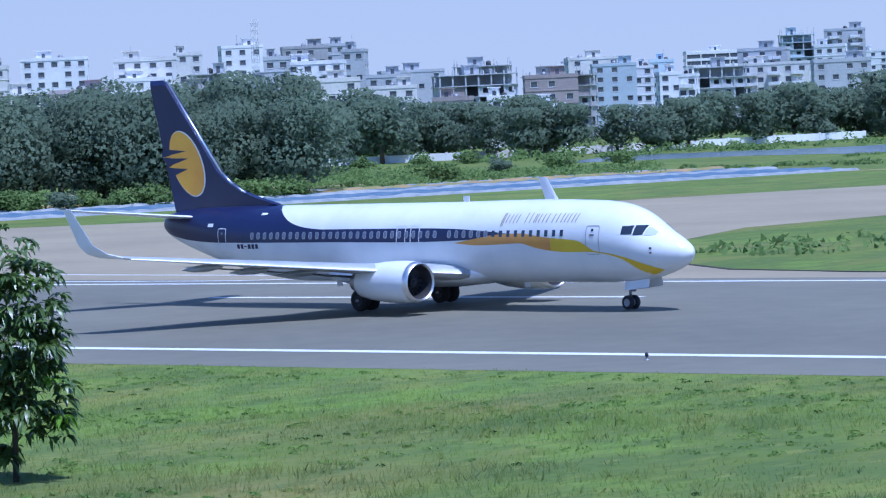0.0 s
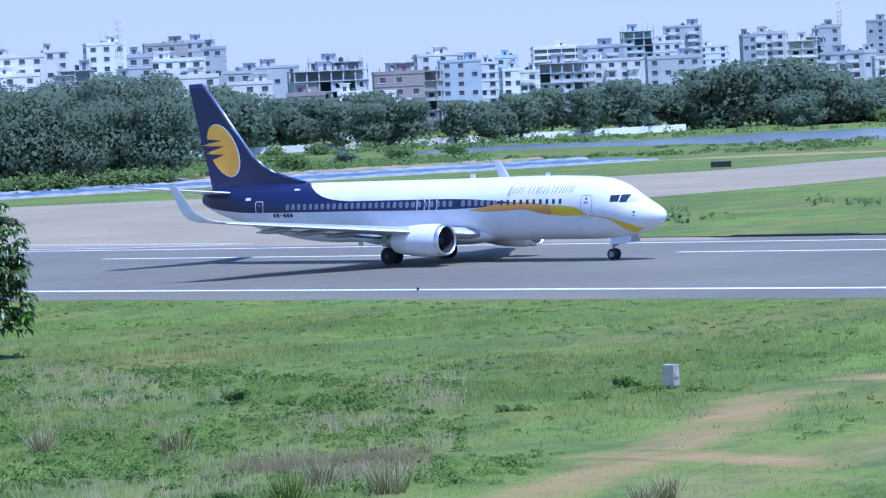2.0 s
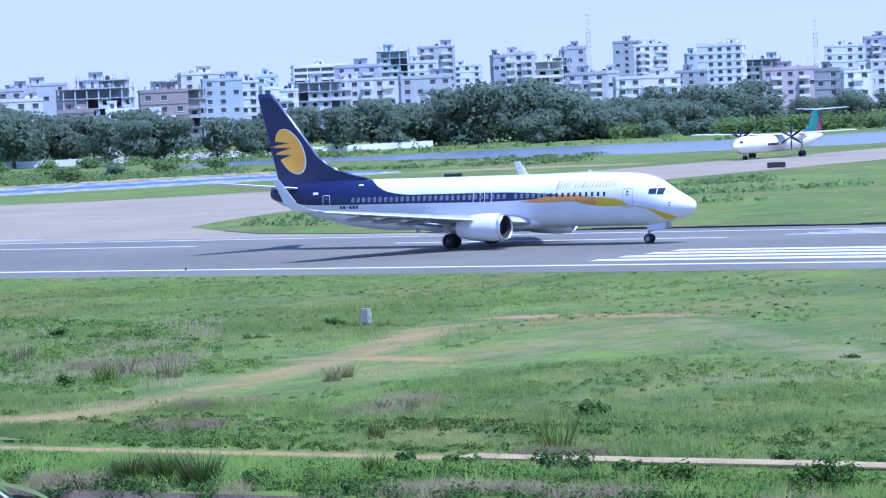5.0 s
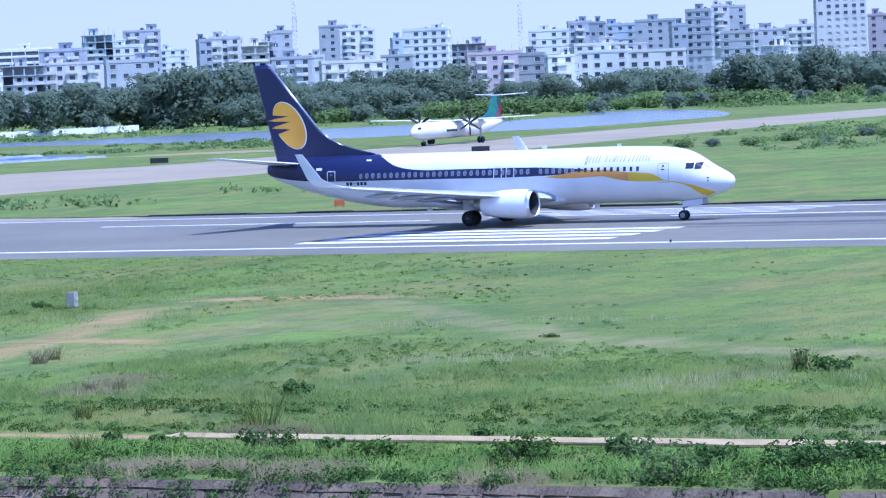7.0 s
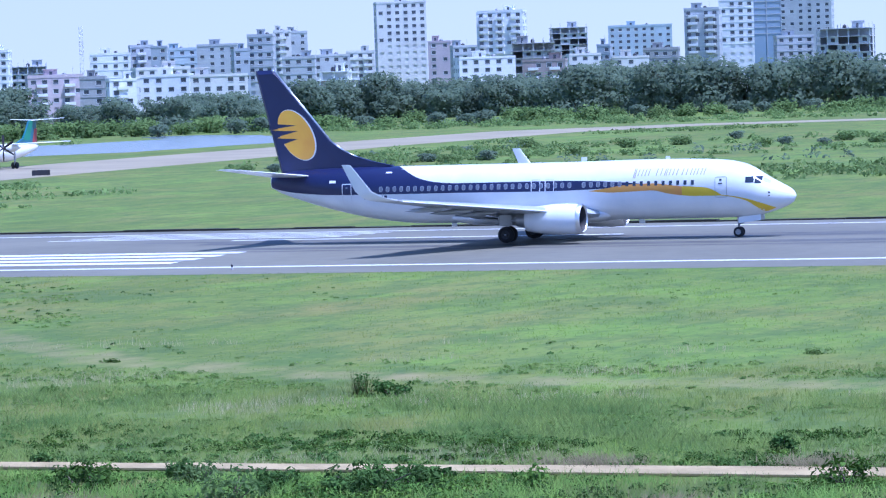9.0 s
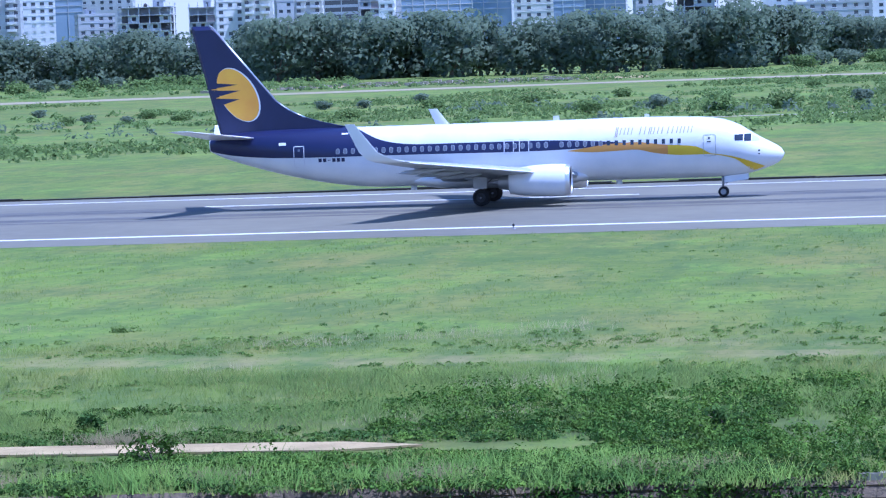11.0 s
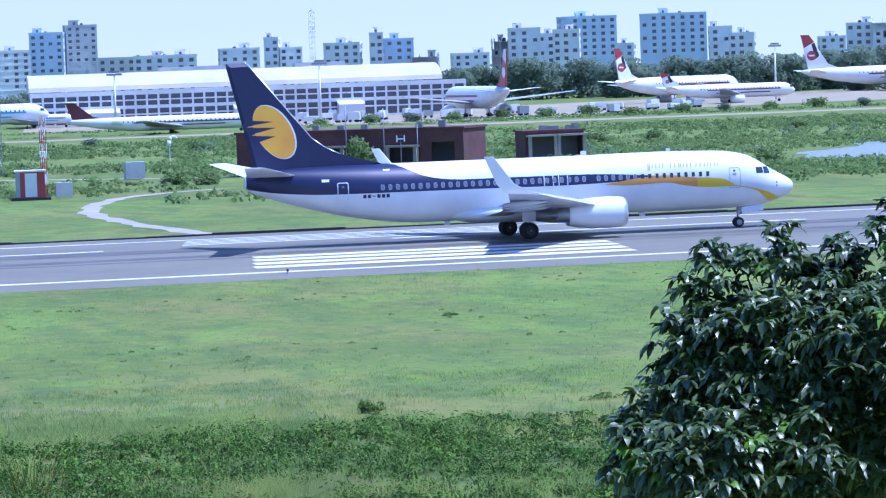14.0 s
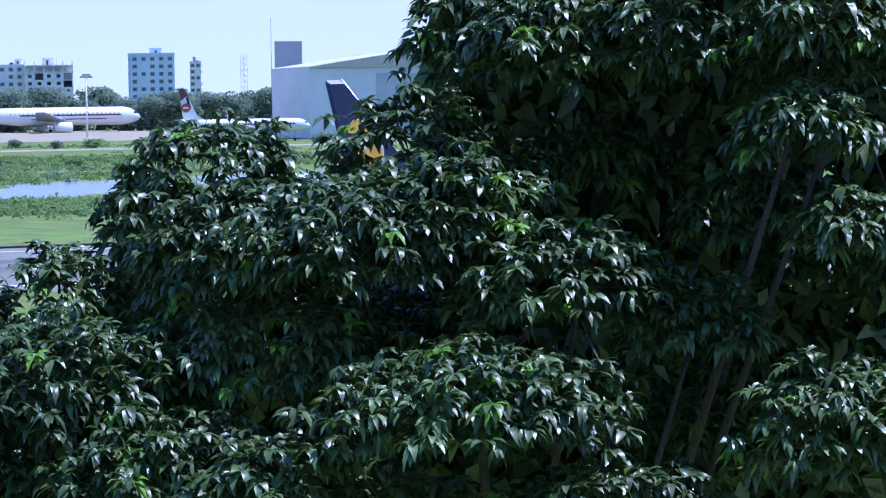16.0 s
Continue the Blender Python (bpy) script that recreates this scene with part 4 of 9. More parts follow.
# wall paints are lightened so their colour carries the haze over the town
PAINTS = {
    "white": plaster("white_plaster", (0.84, 0.84, 0.84), 0.82),
    "cream": plaster("cream_plaster", (0.72, 0.71, 0.67), 0.82),
    "pink": plaster("pink_plaster", (0.57, 0.48, 0.50), 0.82),
    "sky": plaster("pale_blue_plaster", (0.63, 0.73, 0.84), 0.85),
    "grey": plaster("grey_render", (0.52, 0.54, 0.56), 0.78),
    "raw": plaster("raw_concrete", (0.43, 0.43, 0.43), 0.7),
    "brown": plaster("brown_brickwork", (0.39, 0.33, 0.32), 0.75),
    "dark": plaster("dark_slate_cladding", (0.39, 0.43, 0.48), 0.85),
    "teal": plaster("teal_cladding", (0.49, 0.57, 0.62), 0.82),
}
TOWN_GLASS = glass_pane("town_window_glass", (0.09, 0.10, 0.12), 0.15)
CURTAIN_GLASS = glass_pane("curtain_wall_glass", (0.26, 0.34, 0.44), 0.12)
INSIDE = material("dim_interior", (0.16, 0.165, 0.18), (0.20, 0.20, 0.22), 0.4, 0.9, 0, 0, 0.2, "Object")
TANK = material("black_water_tank", (0.03, 0.03, 0.035), (0.05, 0.05, 0.055), 1, 0.5, 0, 0, 0.2, "Object")
STEEL = material("weathered_steel", (0.30, 0.31, 0.33), (0.22, 0.23, 0.25), 1, 0.5, 0.5, 0, 0.3, "Object")
_win = {}


def window_mesh(w, h):
    key = (round(w, 1), round(h, 1))
    if key not in _win:
        # sill, reveal and pane in one piece
        o = [(-w / 2 - 0.1, -0.08, -0.12), (w / 2 + 0.1, -0.08, -0.12), (w / 2 + 0.1, -0.08, h + 0.1), (-w / 2 - 0.1, -0.08, h + 0.1)]
        i = [(-w / 2 + 0.06, 0.0, 0.05), (w / 2 - 0.06, 0.0, 0.05), (w / 2 - 0.06, 0.0, h - 0.06), (-w / 2 + 0.06, 0.0, h - 0.06)]
        g = [(x, 0.16, z) for x, _, z in i]
        r = [(x, 0.05, z) for x, _, z in o]
        b = Bag()
        b.add(o + i + g + r, [(k, (k + 1) % 4, 4 + (k + 1) % 4, 4 + k) for k in range(4)] + [(4 + k, 4 + (k + 1) % 4, 8 + (k + 1) % 4, 8 + k) for k in range(4)] + [(12 + k, 12 + (k + 1) % 4, (k + 1) % 4, k) for k in range(4)] + [(8, 9, 10, 11)])
        b.m = [1] * 12 + [0]
        _win[key] = b.mesh("window", [TOWN_GLASS, PAINTS["grey"]])
    return _win[key]


def facade(b, o, u, length, floors, fh, bays, ww, wh, sill, slot, skip=None):
    """Wall strips round the openings of one face, with reveals. o: lower corner, u: unit along the face, outward normal is u turned clockwise."""
    o, u = Vector(o), Vector(u)
    inn = Vector((-u.y, u.x, 0)) * 0.22
    bw = length / bays
    spots = []

    def quad(s0, s1, z0, z1):
        b.add([o + u * s0 + Vector((0, 0, z0)), o + u * s1 + Vector((0, 0, z0)), o + u * s1 + Vector((0, 0, z1)), o + u * s0 + Vector((0, 0, z1))], [(0, 1, 2, 3)], slot)

    for f in range(floors):
        z = f * fh
        quad(0, length, z, z + sill)
        quad(0, length, z + sill + wh, z + fh)
        s = 0
        for k in range(bays):
            c = (k + 0.5) * bw
            quad(s, c - ww / 2, z + sill, z + sill + wh)
            s = c + ww / 2
            if skip and skip(f, k):
                quad(c - ww / 2, c + ww / 2, z + sill, z + sill + wh)
                continue
            a0, a1, z0, z1 = c - ww / 2, c + ww / 2, z + sill, z + sill + wh
            p = [o + u * q + Vector((0, 0, w)) for q, w in ((a0, z0), (a1, z0), (a1, z1), (a0, z1))]
            b.add(p + [v + inn for v in p], [(0, 1, 5, 4), (1, 2, 6, 5), (2, 3, 7, 6), (3, 0, 4, 7)], slot)
            spots.append((o + u * c + Vector((0, 0, z0)), u))
        quad(s, length, z + sill, z + sill + wh)
    return spots


def apartment(x, y, turn, wide, deep, high, style, paint, seed=0, label="", trim=None, bay=4.1):
    """A town house of several storeys. turn: degrees; its front faces local -y."""
    rnd = random.Random(seed * 7 + 1)
    fh = 3.1
    floors = max(2, round(high / fh))
    fh = high / floors
    words = {"plain": "painted apartment block with rows of windows", "frame": "unfinished concrete frame building with open floors", "band": "office block with long window bands", "glass": "glass-clad tower block", "balcony": "apartment block with stacked balconies"}
    tint = {"white": "white", "cream": "cream", "pink": "dusty pink", "sky": "pale blue", "grey": "grey", "raw": "raw concrete", "brown": "brown", "dark": "dark slate", "teal": "teal"}[paint]
    ob = tagged(new("apartment_building"), label or tint + " " + words[style], "building", group="buildings of the town")
    ob.matrix_basis = pose(x, y, 0, 0, 0, turn)
    wall = PAINTS[paint]
    hw, hd = wide / 2, deep / 2
    corners = [((-hw, -hd, 0), (1, 0, 0), wide), ((hw, -hd, 0), (0, 1, 0), deep), ((-hw, hd, 0), (0, -1, 0), deep)]
    b = Bag()
    low = max(2, floors - 6)
    if style == "frame":
        cols = max(2, round(wide / 4.2))
        rows = max(2, round(deep / 4.2))
        walls = Bag()
        for f in range(floors + 1):
            part_slab = Bag()
            o = rnd.uniform(0, 0.5)
            part_slab.box(-hw - 0.4 - o, hw + 0.4, -hd - 0.5, hd + 0.3, f * fh - 0.18, f * fh + 0.10)
            if f:
                part("floor_slab", part_slab.mesh("floor_slab", [wall]), ob)
        for i in range(cols + 1):
            for j in (0, rows):
                c = Bag()
                cx, cy = -hw + wide * i / cols, -hd + deep * j / rows
                top = floors * fh + (rnd.uniform(0.6, 1.6) if rnd.random() < 0.7 else 0)
                c.box(cx - 0.22, cx + 0.22, cy - 0.22, cy + 0.22, 0, top)
                part("column", c.mesh("column", [wall]), ob)
        # infill panels, some bays left open
        for f in range(floors):
            for i in range(cols):
                r = rnd.random()
                s0, s1 = -hw + wide * i / cols + 0.22, -hw + wide * (i + 1) / cols - 0.22
                if r < 0.62 and f < floors - 1:
                    walls.box(s0, s1, -hd + 0.05, -hd + 0.2, f * fh + 0.1, f * fh + 1.0, 0)
                    walls.box(s0, s1, -hd + 0.05, -hd + 0.2, f * fh + fh - 0.75, f * fh + fh - 0.18, 0)
                    walls.box(s0, s0 + (s1 - s0) * 0.3, -hd + 0.05, -hd + 0.2, f * fh + 1.0, f * fh + fh - 0.75, 0)
                    walls.box(s1 - (s1 - s0) * 0.25, s1, -hd + 0.05, -hd + 0.2, f * fh + 1.0, f * fh + fh - 0.75, 0)
                elif r < 0.75 and f < floors - 1:
                    walls.box(s0, s1, -hd + 0.05, -hd + 0.2, f * fh + 0.1, f * fh + fh - 0.18, 1)
            walls.box(-hw + 0.1, hw - 0.1, hd * 0.3, hd * 0.3 + 0.15, f * fh + 0.1, f * fh + fh - 0.2, 2 if f < floors - 1 else 0)
            if rnd.random() < 0.8 and f < floors - 1:
                for sx in (-hw + 0.05, hw - 0.2):
                    walls.box(sx, sx + 0.15, -hd, hd, f * fh + 0.1, f * fh + fh * rnd.choice((0.4, 0.93)), 0)
        part("infill_wall", walls.mesh("infill_wall", [wall, PAINTS["brown"], INSIDE]), ob, "unplastered infill walls")
        for i in range(cols + 1):
            for q in range(2):
                r = Bag()
                cx = -hw + wide * i / cols + rnd.uniform(-0.15, 0.15)
                r.tube((cx, -hd + q * deep * 0.6, floors * fh), (cx + rnd.uniform(-0.2, 0.2), -hd + q * deep * 0.6, floors * fh + rnd.uniform(1.4, 2.6)), 0.05, n=4)
                part("reinforcing_bar", r.mesh("reinforcing_bar", [STEEL]), ob)
    elif style in ("band", "glass"):
        b.box(-hw, hw, -hd, hd, 0, high, 0)
        part("wall", b.mesh("wall", [CURTAIN_GLASS if style == "glass" else TOWN_GLASS]), ob, "dark glass walls")
        for f in range(low, floors + 1):
            s = Bag()
            t = 0.25 if style == "glass" else 0.75
            s.box(-hw - 0.25, hw + 0.25, -hd - 0.25, hd + 0.25, f * fh - t, f * fh + t * 0.6)
            part("spandrel", s.mesh("spandrel", [wall]), ob)
        for i in range(max(2, round(wide / 6)) + 1):
            s = Bag()
            cx = -hw + wide * i / max(2, round(wide / 6))
            s.box(cx - 0.2, cx + 0.2, -hd - 0.3, -hd + 0.1, 0, high)
            part("pier", s.mesh("pier", [wall]), ob)
    else:
        k = 0
        for o, u, ln in (corners[:2] if turn + math.degrees(math.atan2(x, y)) < 0 else (corners[0], corners[2]) if turn + math.degrees(math.atan2(x, y)) > 0 else corners[:1]):
            bays = max(2, round(ln / bay))
            gap = rnd.randrange(bays)
            spots = facade(b, (o[0], o[1], 0), u, ln, floors, fh, bays, 1.8, 1.5, 0.95, 0, lambda f, q: q == gap and (f + q) % 2 == 0)
            wm = window_mesh(1.8, 1.5)
            for p, uu in spots:
                if p.z < low * fh:
                    continue
                w = part("window", wm, ob)
                w.matrix_basis = Matrix.Translation(p) @ Matrix.Rotation(math.atan2(uu[1], uu[0]), 4, "Z")
        b.box(-hw + 0.3, hw - 0.3, -hd + 0.3, hd, 0, high - 0.05, 0)
        b.box(hw - 0.3, hw - (0.26 if turn + math.degrees(math.atan2(x, y)) < 0 else 0.0), -hd + 0.02, hd, 0, high - 0.05, 0)
        b.box(-hw + (0.26 if turn + math.degrees(math.atan2(x, y)) > 0 else 0.0), -hw + 0.3, -hd + 0.02, hd, 0, high - 0.05, 0)
        b.add([(-hw, -hd, high), (hw, -hd, high), (hw, hd, high), (-hw, hd, high)], [(0, 1, 2, 3)], 0)
        part("wall", b.mesh("wall", [wall, INSIDE]), ob)
        if style == "balcony":
            cols = max(1, round(wide / 8))
            tw = PAINTS[trim or "white"]
            for i in range(cols):
                cx = -hw + wide * (i + 0.5) / cols
                for f in range(max(1, low), floors):
                    s = Bag()
                    s.box(cx - 1.9, cx + 1.9, -hd - 1.3, -hd, f * fh - 0.12, f * fh + 0.06)
                    s.box(cx - 1.9, cx + 1.9, -hd - 1.3, -hd - 1.18, f * fh, f * fh + 0.95)
                    s.box(cx - 1.9, cx - 1.78, -hd - 1.3, -hd, f * fh, f * fh + 0.95)
                    s.box(cx + 1.78, cx + 1.9, -hd - 1.3, -hd, f * fh, f * fh + 0.95)
                    part("balcony", s.mesh("balcony", [tw]), ob)
        for f in range(low if seed % 3 == 0 else floors, floors + 1):
            s = Bag()
            s.box(-hw - 0.12, hw + 0.12, -hd - 0.12, hd, f * fh - 0.10, f * fh + 0.08)
            part("ledge", s.mesh("ledge", [wall]), ob)
    if style != "frame":
        p = Bag()
        ph = rnd.uniform(0.7, 1.1)
        p.box(-hw - 0.1, hw + 0.1, -hd - 0.1, -hd + 0.12, high - 0.1, high + ph)
        p.box(-hw - 0.1, -hw + 0.12, -hd, hd, high - 0.1, high + ph)
        p.box(hw - 0.12, hw + 0.1, -hd, hd, high - 0.1, high + ph)
        p.box(-hw - 0.1, hw + 0.1, hd - 0.12, hd + 0.1, high - 0.1, high + ph)
        part("parapet", p.mesh("parapet", [wall]), ob)
    sh = Bag()
    sx = rnd.uniform(-0.3, 0.3) * wide
    sw = min(4.5, wide * 0.28)
    sh.box(sx - sw / 2, sx + sw / 2, -deep * 0.1, deep * 0.3, high, high + 2.9)
    sh.box(sx - sw / 2 - 0.4, sx + sw / 2 + 0.4, -deep * 0.1 - 0.5, deep * 0.3 + 0.3, high + 2.9, high + 3.1)
    sh.box(sx - 0.5, sx + 0.5, -deep * 0.1 - 0.02, -deep * 0.1 + 0.1, high + 0.2, high + 2.2, 1)
    part("stair_head", sh.mesh("stair_head", [wall, TOWN_GLASS]), ob, "roof-top stair head")
    if rnd.random() < 0.7:
        t = Bag()
        tx = sx + wide * 0.25 * (1 if sx < 0 else -1)
        t.lathe((tx, 0, high), (0, 0, 1), [(0, 0.01), (0, 0.8), (1.3, 0.8), (1.6, 0.4), (1.7, 0.25), (1.72, 0.01)], 12)
        part("water_tank", t.mesh("water_tank", [TANK if rnd.random() < 0.5 else STEEL], True), ob)
    if rnd.random() < 0.6:
        t = Bag()
        for q in range(1):
            rx = rnd.uniform(-hw, hw) * 0.9
            t.tube((rx, 0, high), (rx, 0, high + rnd.uniform(2, 4.5)), 0.05, n=4)
        part("antenna_rod", t.mesh("antenna_rod", [STEEL]), ob)
    return ob


apartment(-746, 789, 43, 17.8, 11.1, 27.7, "plain", "cream", 1)
apartment(-763, 825, 48, 7.8, 8.0, 29.5, "plain", "cream", 2)
apartment(-711, 778, 37, 9.3, 8.0, 22.7, "frame", "grey", 3)
apartment(-792, 880, 51, 13.2, 8.0, 32.2, "plain", "white", 4)
apartment(-800, 900, 34, 6.8, 8.0, 28.0, "plain", "cream", 5)
apartment(-677, 768, 41, 7.0, 8.0, 25.3, "plain", "grey", 6)
apartment(-810, 931, 46, 15.1, 8.0, 32.1, "plain", "raw", 7)
apartment(-683, 791, 36, 15.8, 9.2, 24.0, "balcony", "white", 8)
apartment(-821, 961, 50, 11.2, 8.0, 33.0, "plain", "grey", 9)
apartment(-726, 858, 32, 6.9, 8.0, 28.3, "plain", "grey", 10)
apartment(-680, 818, 40, 12.6, 8.0, 19.7, "plain", "grey", 11)
apartment(-654, 788, 45, 12.9, 8.1, 16.2, "plain", "cream", 12)
apartment(-761, 933, 34, 7.3, 8.0, 18.5, "plain", "sky", 13)
apartment(-707, 891, 47, 23.4, 15.2, 19.9, "frame", "grey", 14)
apartment(-662, 874, 29, 19.4, 12.5, 18.0, "frame", "raw", 15)
apartment(-802, 1066, 37, 10.2, 8.0, 23.5, "plain", "white", 16)
apartment(-701, 954, 41, 13.8, 8.7, 21.1, "plain", "teal", 17)
apartment(-705, 976, 31, 6.1, 8.0, 20.2, "plain", "white", 18)
apartment(-658, 923, 44, 6.7, 8.0, 17.1, "plain", "white", 19)
apartment(-636, 902, 27, 5.0, 8.0, 16.2, "balcony", "white", 20)
apartment(-758, 1061, 36, 8.6, 8.0, 22.8, "plain", "sky", 21)
apartment(-943, 1364, 40, 26.1, 16.0, 29.8, "band", "white", 22)
apartment(-549, 718, 32, 8.8, 8.0, 9.4, "plain", "white", 23)
apartment(-561, 683, 48, 7.5, 8.0, 9.9, "plain", "cream", 24)
apartment(-604, 752, 31, 9.3, 8.0, 12.1, "plain", "brown", 25)
apartment(-581, 744, 38, 9.1, 8.0, 11.8, "plain", "white", 26)
apartment(-663, 958, 40, 14.8, 9.3, 19.0, "frame", "grey", 27)
apartment(-661, 986, 29, 21.7, 13.6, 19.1, "balcony", "cream", 28)
apartment(-817, 1239, 42, 12.8, 8.3, 33.0, "frame", "teal", 29)
apartment(-752, 1162, 25, 11.3, 8.0, 26.3, "plain", "white", 30)
apartment(-769, 1199, 33, 15.6, 9.3, 32.9, "balcony", "grey", 31)
apartment(-611, 945, 38, 16.9, 10.6, 18.5, "plain", "grey", 32)
apartment(-907, 1443, 27, 14.3, 9.0, 27.1, "plain", "white", 33)
apartment(-700, 1136, 41, 5.0, 8.0, 26.6, "plain", "dark", 34)
apartment(-708, 1166, 23, 12.5, 8.0, 27.7, "balcony", "cream", 35)
apartment(-647, 1086, 31, 10.1, 8.0, 23.5, "frame", "cream", 36)
apartment(-674, 1151, 35, 9.0, 8.0, 28.6, "plain", "grey", 37)
apartment(-595, 1024, 25, 14.1, 8.8, 17.6, "balcony", "grey", 38)
apartment(-664, 1122, 40, 7.0, 8.0, 25.1, "frame", "grey", 39)
apartment(-769, 1362, 21, 12.5, 8.1, 33.4, "plain", "grey", 40)
apartment(-721, 1298, 29, 15.3, 9.2, 30.3, "balcony", "white", 41)
apartment(-554, 993, 34, 21.5, 13.5, 15.3, "balcony", "cream", 42)
apartment(-624, 1088, 25, 8.8, 8.0, 18.1, "plain", "cream", 43)
apartment(-714, 1324, 37, 7.7, 8.0, 25.8, "plain", "teal", 44)
apartment(-667, 1261, 20, 19.1, 12.3, 28.3, "plain", "white", 45)
apartment(-711, 1383, 27, 16.7, 10.0, 22.9, "frame", "grey", 46)
apartment(-548, 1086, 32, 19.6, 12.3, 16.3, "balcony", "pink", 47)
apartment(-508, 1036, 21, 8.6, 8.0, 15.1, "plain", "raw", 48)
apartment(-491, 1022, 35, 9.1, 8.0, 14.2, "balcony", "white", 49)
apartment(-658, 1218, 20, 13.2, 8.5, 17.8, "plain", "grey", 50)
apartment(-647, 1337, 26, 17.7, 10.6, 26.3, "plain", "white", 51)
apartment(-643, 1360, 30, 10.3, 8.0, 29.4, "balcony", "grey", 52)
apartment(-627, 1345, 20, 6.8, 8.0, 28.8, "plain", "dark", 53)
apartment(-531, 1139, 34, 20.0, 13.0, 18.1, "plain", "cream", 54)
apartment(-482, 1039, 17, 16.7, 10.8, 15.1, "plain", "white", 55)
apartment(-458, 1028, 24, 18.9, 11.3, 14.6, "plain", "cream", 56)
apartment(-652, 1422, 30, 13.8, 8.7, 28.3, "plain", "teal", 57)
apartment(-629, 1412, 19, 18.2, 11.4, 29.4, "plain", "grey", 58)
apartment(-555, 1268, 33, 6.5, 8.0, 25.2, "plain", "dark", 59)
apartment(-555, 1290, 15, 10.6, 8.0, 31.0, "plain", "grey", 60)
apartment(-617, 1459, 23, 8.3, 8.0, 35.3, "balcony", "cream", 61)
apartment(-634, 1517, 28, 9.7, 8.0, 35.4, "plain", "grey", 62)
apartment(-502, 1203, 18, 12.4, 8.0, 20.7, "plain", "grey", 63)
apartment(-537, 1320, 31, 15.7, 10.2, 22.1, "plain", "grey", 64)
apartment(-452, 1116, 14, 9.9, 8.0, 15.0, "frame", "white", 65)
apartment(-554, 1398, 22, 12.5, 8.0, 23.8, "balcony", "cream", 66)
apartment(-553, 1446, 26, 22.6, 16.0, 46.0, "plain", "cream", 67)
apartment(-514, 1392, 15, 10.0, 8.0, 26.8, "plain", "pink", 68)
apartment(-484, 1339, 29, 10.3, 8.0, 23.9, "plain", "grey", 69)
apartment(-496, 1423, 11, 20.6, 13.3, 39.5, "balcony", "white", 70)
apartment(-444, 1312, 19, 16.8, 10.1, 24.3, "frame", "raw", 71)
apartment(-561, 1717, 23, 18.6, 11.7, 35.7, "frame", "grey", 72)
apartment(-408, 1219, 13, 16.3, 10.2, 16.5, "balcony", "brown", 73)
apartment(-412, 1279, 27, 12.7, 8.3, 18.5, "plain", "cream", 74)
apartment(-428, 1358, 9, 5.5, 8.0, 22.4, "plain", "dark", 75)
apartment(-531, 1749, 17, 34.1, 16.0, 35.2, "plain", "teal", 76)
apartment(-383, 1247, 22, 14.0, 8.8, 16.7, "plain", "cream", 77)
apartment(-394, 1327, 12, 14.4, 9.1, 19.8, "plain", "raw", 78)
apartment(-437, 1232, 29, 21.9, 14.3, 18.3, "plain", "white", 79)
apartment(-394, 1390, 8, 14.8, 9.6, 36.4, "balcony", "grey", 80)
apartment(-396, 1451, 15, 15.3, 9.2, 40.9, "plain", "white", 81)
apartment(-409, 1551, 20, 13.6, 8.5, 45.0, "glass", "dark", 82)
apartment(-416, 1657, 9, 26.2, 16.0, 45.8, "plain", "grey", 83)
apartment(-360, 1410, 23, 15.8, 10.3, 23.6, "plain", "grey", 84)
apartment(-332, 1388, 5, 22.1, 14.3, 26.2, "frame", "grey", 85)
apartment(-326, 1468, 13, 11.4, 8.0, 26.1, "frame", "grey", 86)
apartment(-306, 1432, 17, 12.0, 8.0, 30.7, "plain", "white", 87)
apartment(-292, 1425, 7, 13.3, 8.3, 31.5, "balcony", "cream", 88)
apartment(-293, 1495, 20, 10.5, 8.0, 27.5, "plain", "grey", 89)
apartment(-276, 1458, 3, 12.2, 8.0, 30.1, "balcony", "cream", 90)
apartment(-257, 1432, 10, 14.5, 8.7, 30.2, "band", "dark", 91)
apartment(-250, 1463, 15, 9.1, 8.0, 29.2, "frame", "grey", 92)
apartment(-236, 1425, 4, 6.5, 8.0, 24.6, "plain", "white", 93)
apartment(-244, 1610, 18, 34.4, 16.0, 39.9, "glass", "grey", 94)
apartment(-224, 1672, -0, 20.6, 13.3, 40.9, "glass", "dark", 95)
apartment(-189, 1554, 7, 18.1, 10.8, 35.4, "plain", "cream", 96)
apartment(-189, 1695, 11, 16.7, 10.5, 40.3, "glass", "teal", 97)
apartment(-172, 1718, 1, 21.2, 13.3, 35.3, "glass", "grey", 98)
apartment(-124, 1419, 14, 12.4, 8.1, 22.3, "plain", "grey", 99)
apartment(-100, 1361, -4, 16.0, 10.3, 24.1, "frame", "grey", 100)
apartment(-69, 1402, 3, 14.0, 8.4, 20.9, "plain", "white", 101)
apartment(-46, 1367, 7, 30.2, 16.0, 17.4, "plain", "grey", 102)
apartment(-57, 1563, -3, 13.6, 8.6, 24.8, "plain", "white", 103)
apartment(-30, 1504, 10, 14.2, 9.3, 23.4, "plain", "white", 104)
apartment(-16, 1424, -7, 9.5, 8.0, 24.5, "plain", "sky", 105)
apartment(-7, 1364, 0, 10.8, 8.0, 27.6, "plain", "white", 106)
apartment(8, 1404, 5, 13.3, 8.4, 22.2, "frame", "grey", 107)
apartment(31, 1608, -6, 26.7, 16.0, 17.7, "plain", "white", 108)
apartment(51, 1564, 7, 13.9, 9.0, 23.4, "plain", "white", 109)
apartment(58, 1354, -10, 15.5, 10.0, 17.4, "plain", "white", 110)
apartment(63, 1483, -2, 14.3, 8.6, 36.2, "frame", "grey", 111)
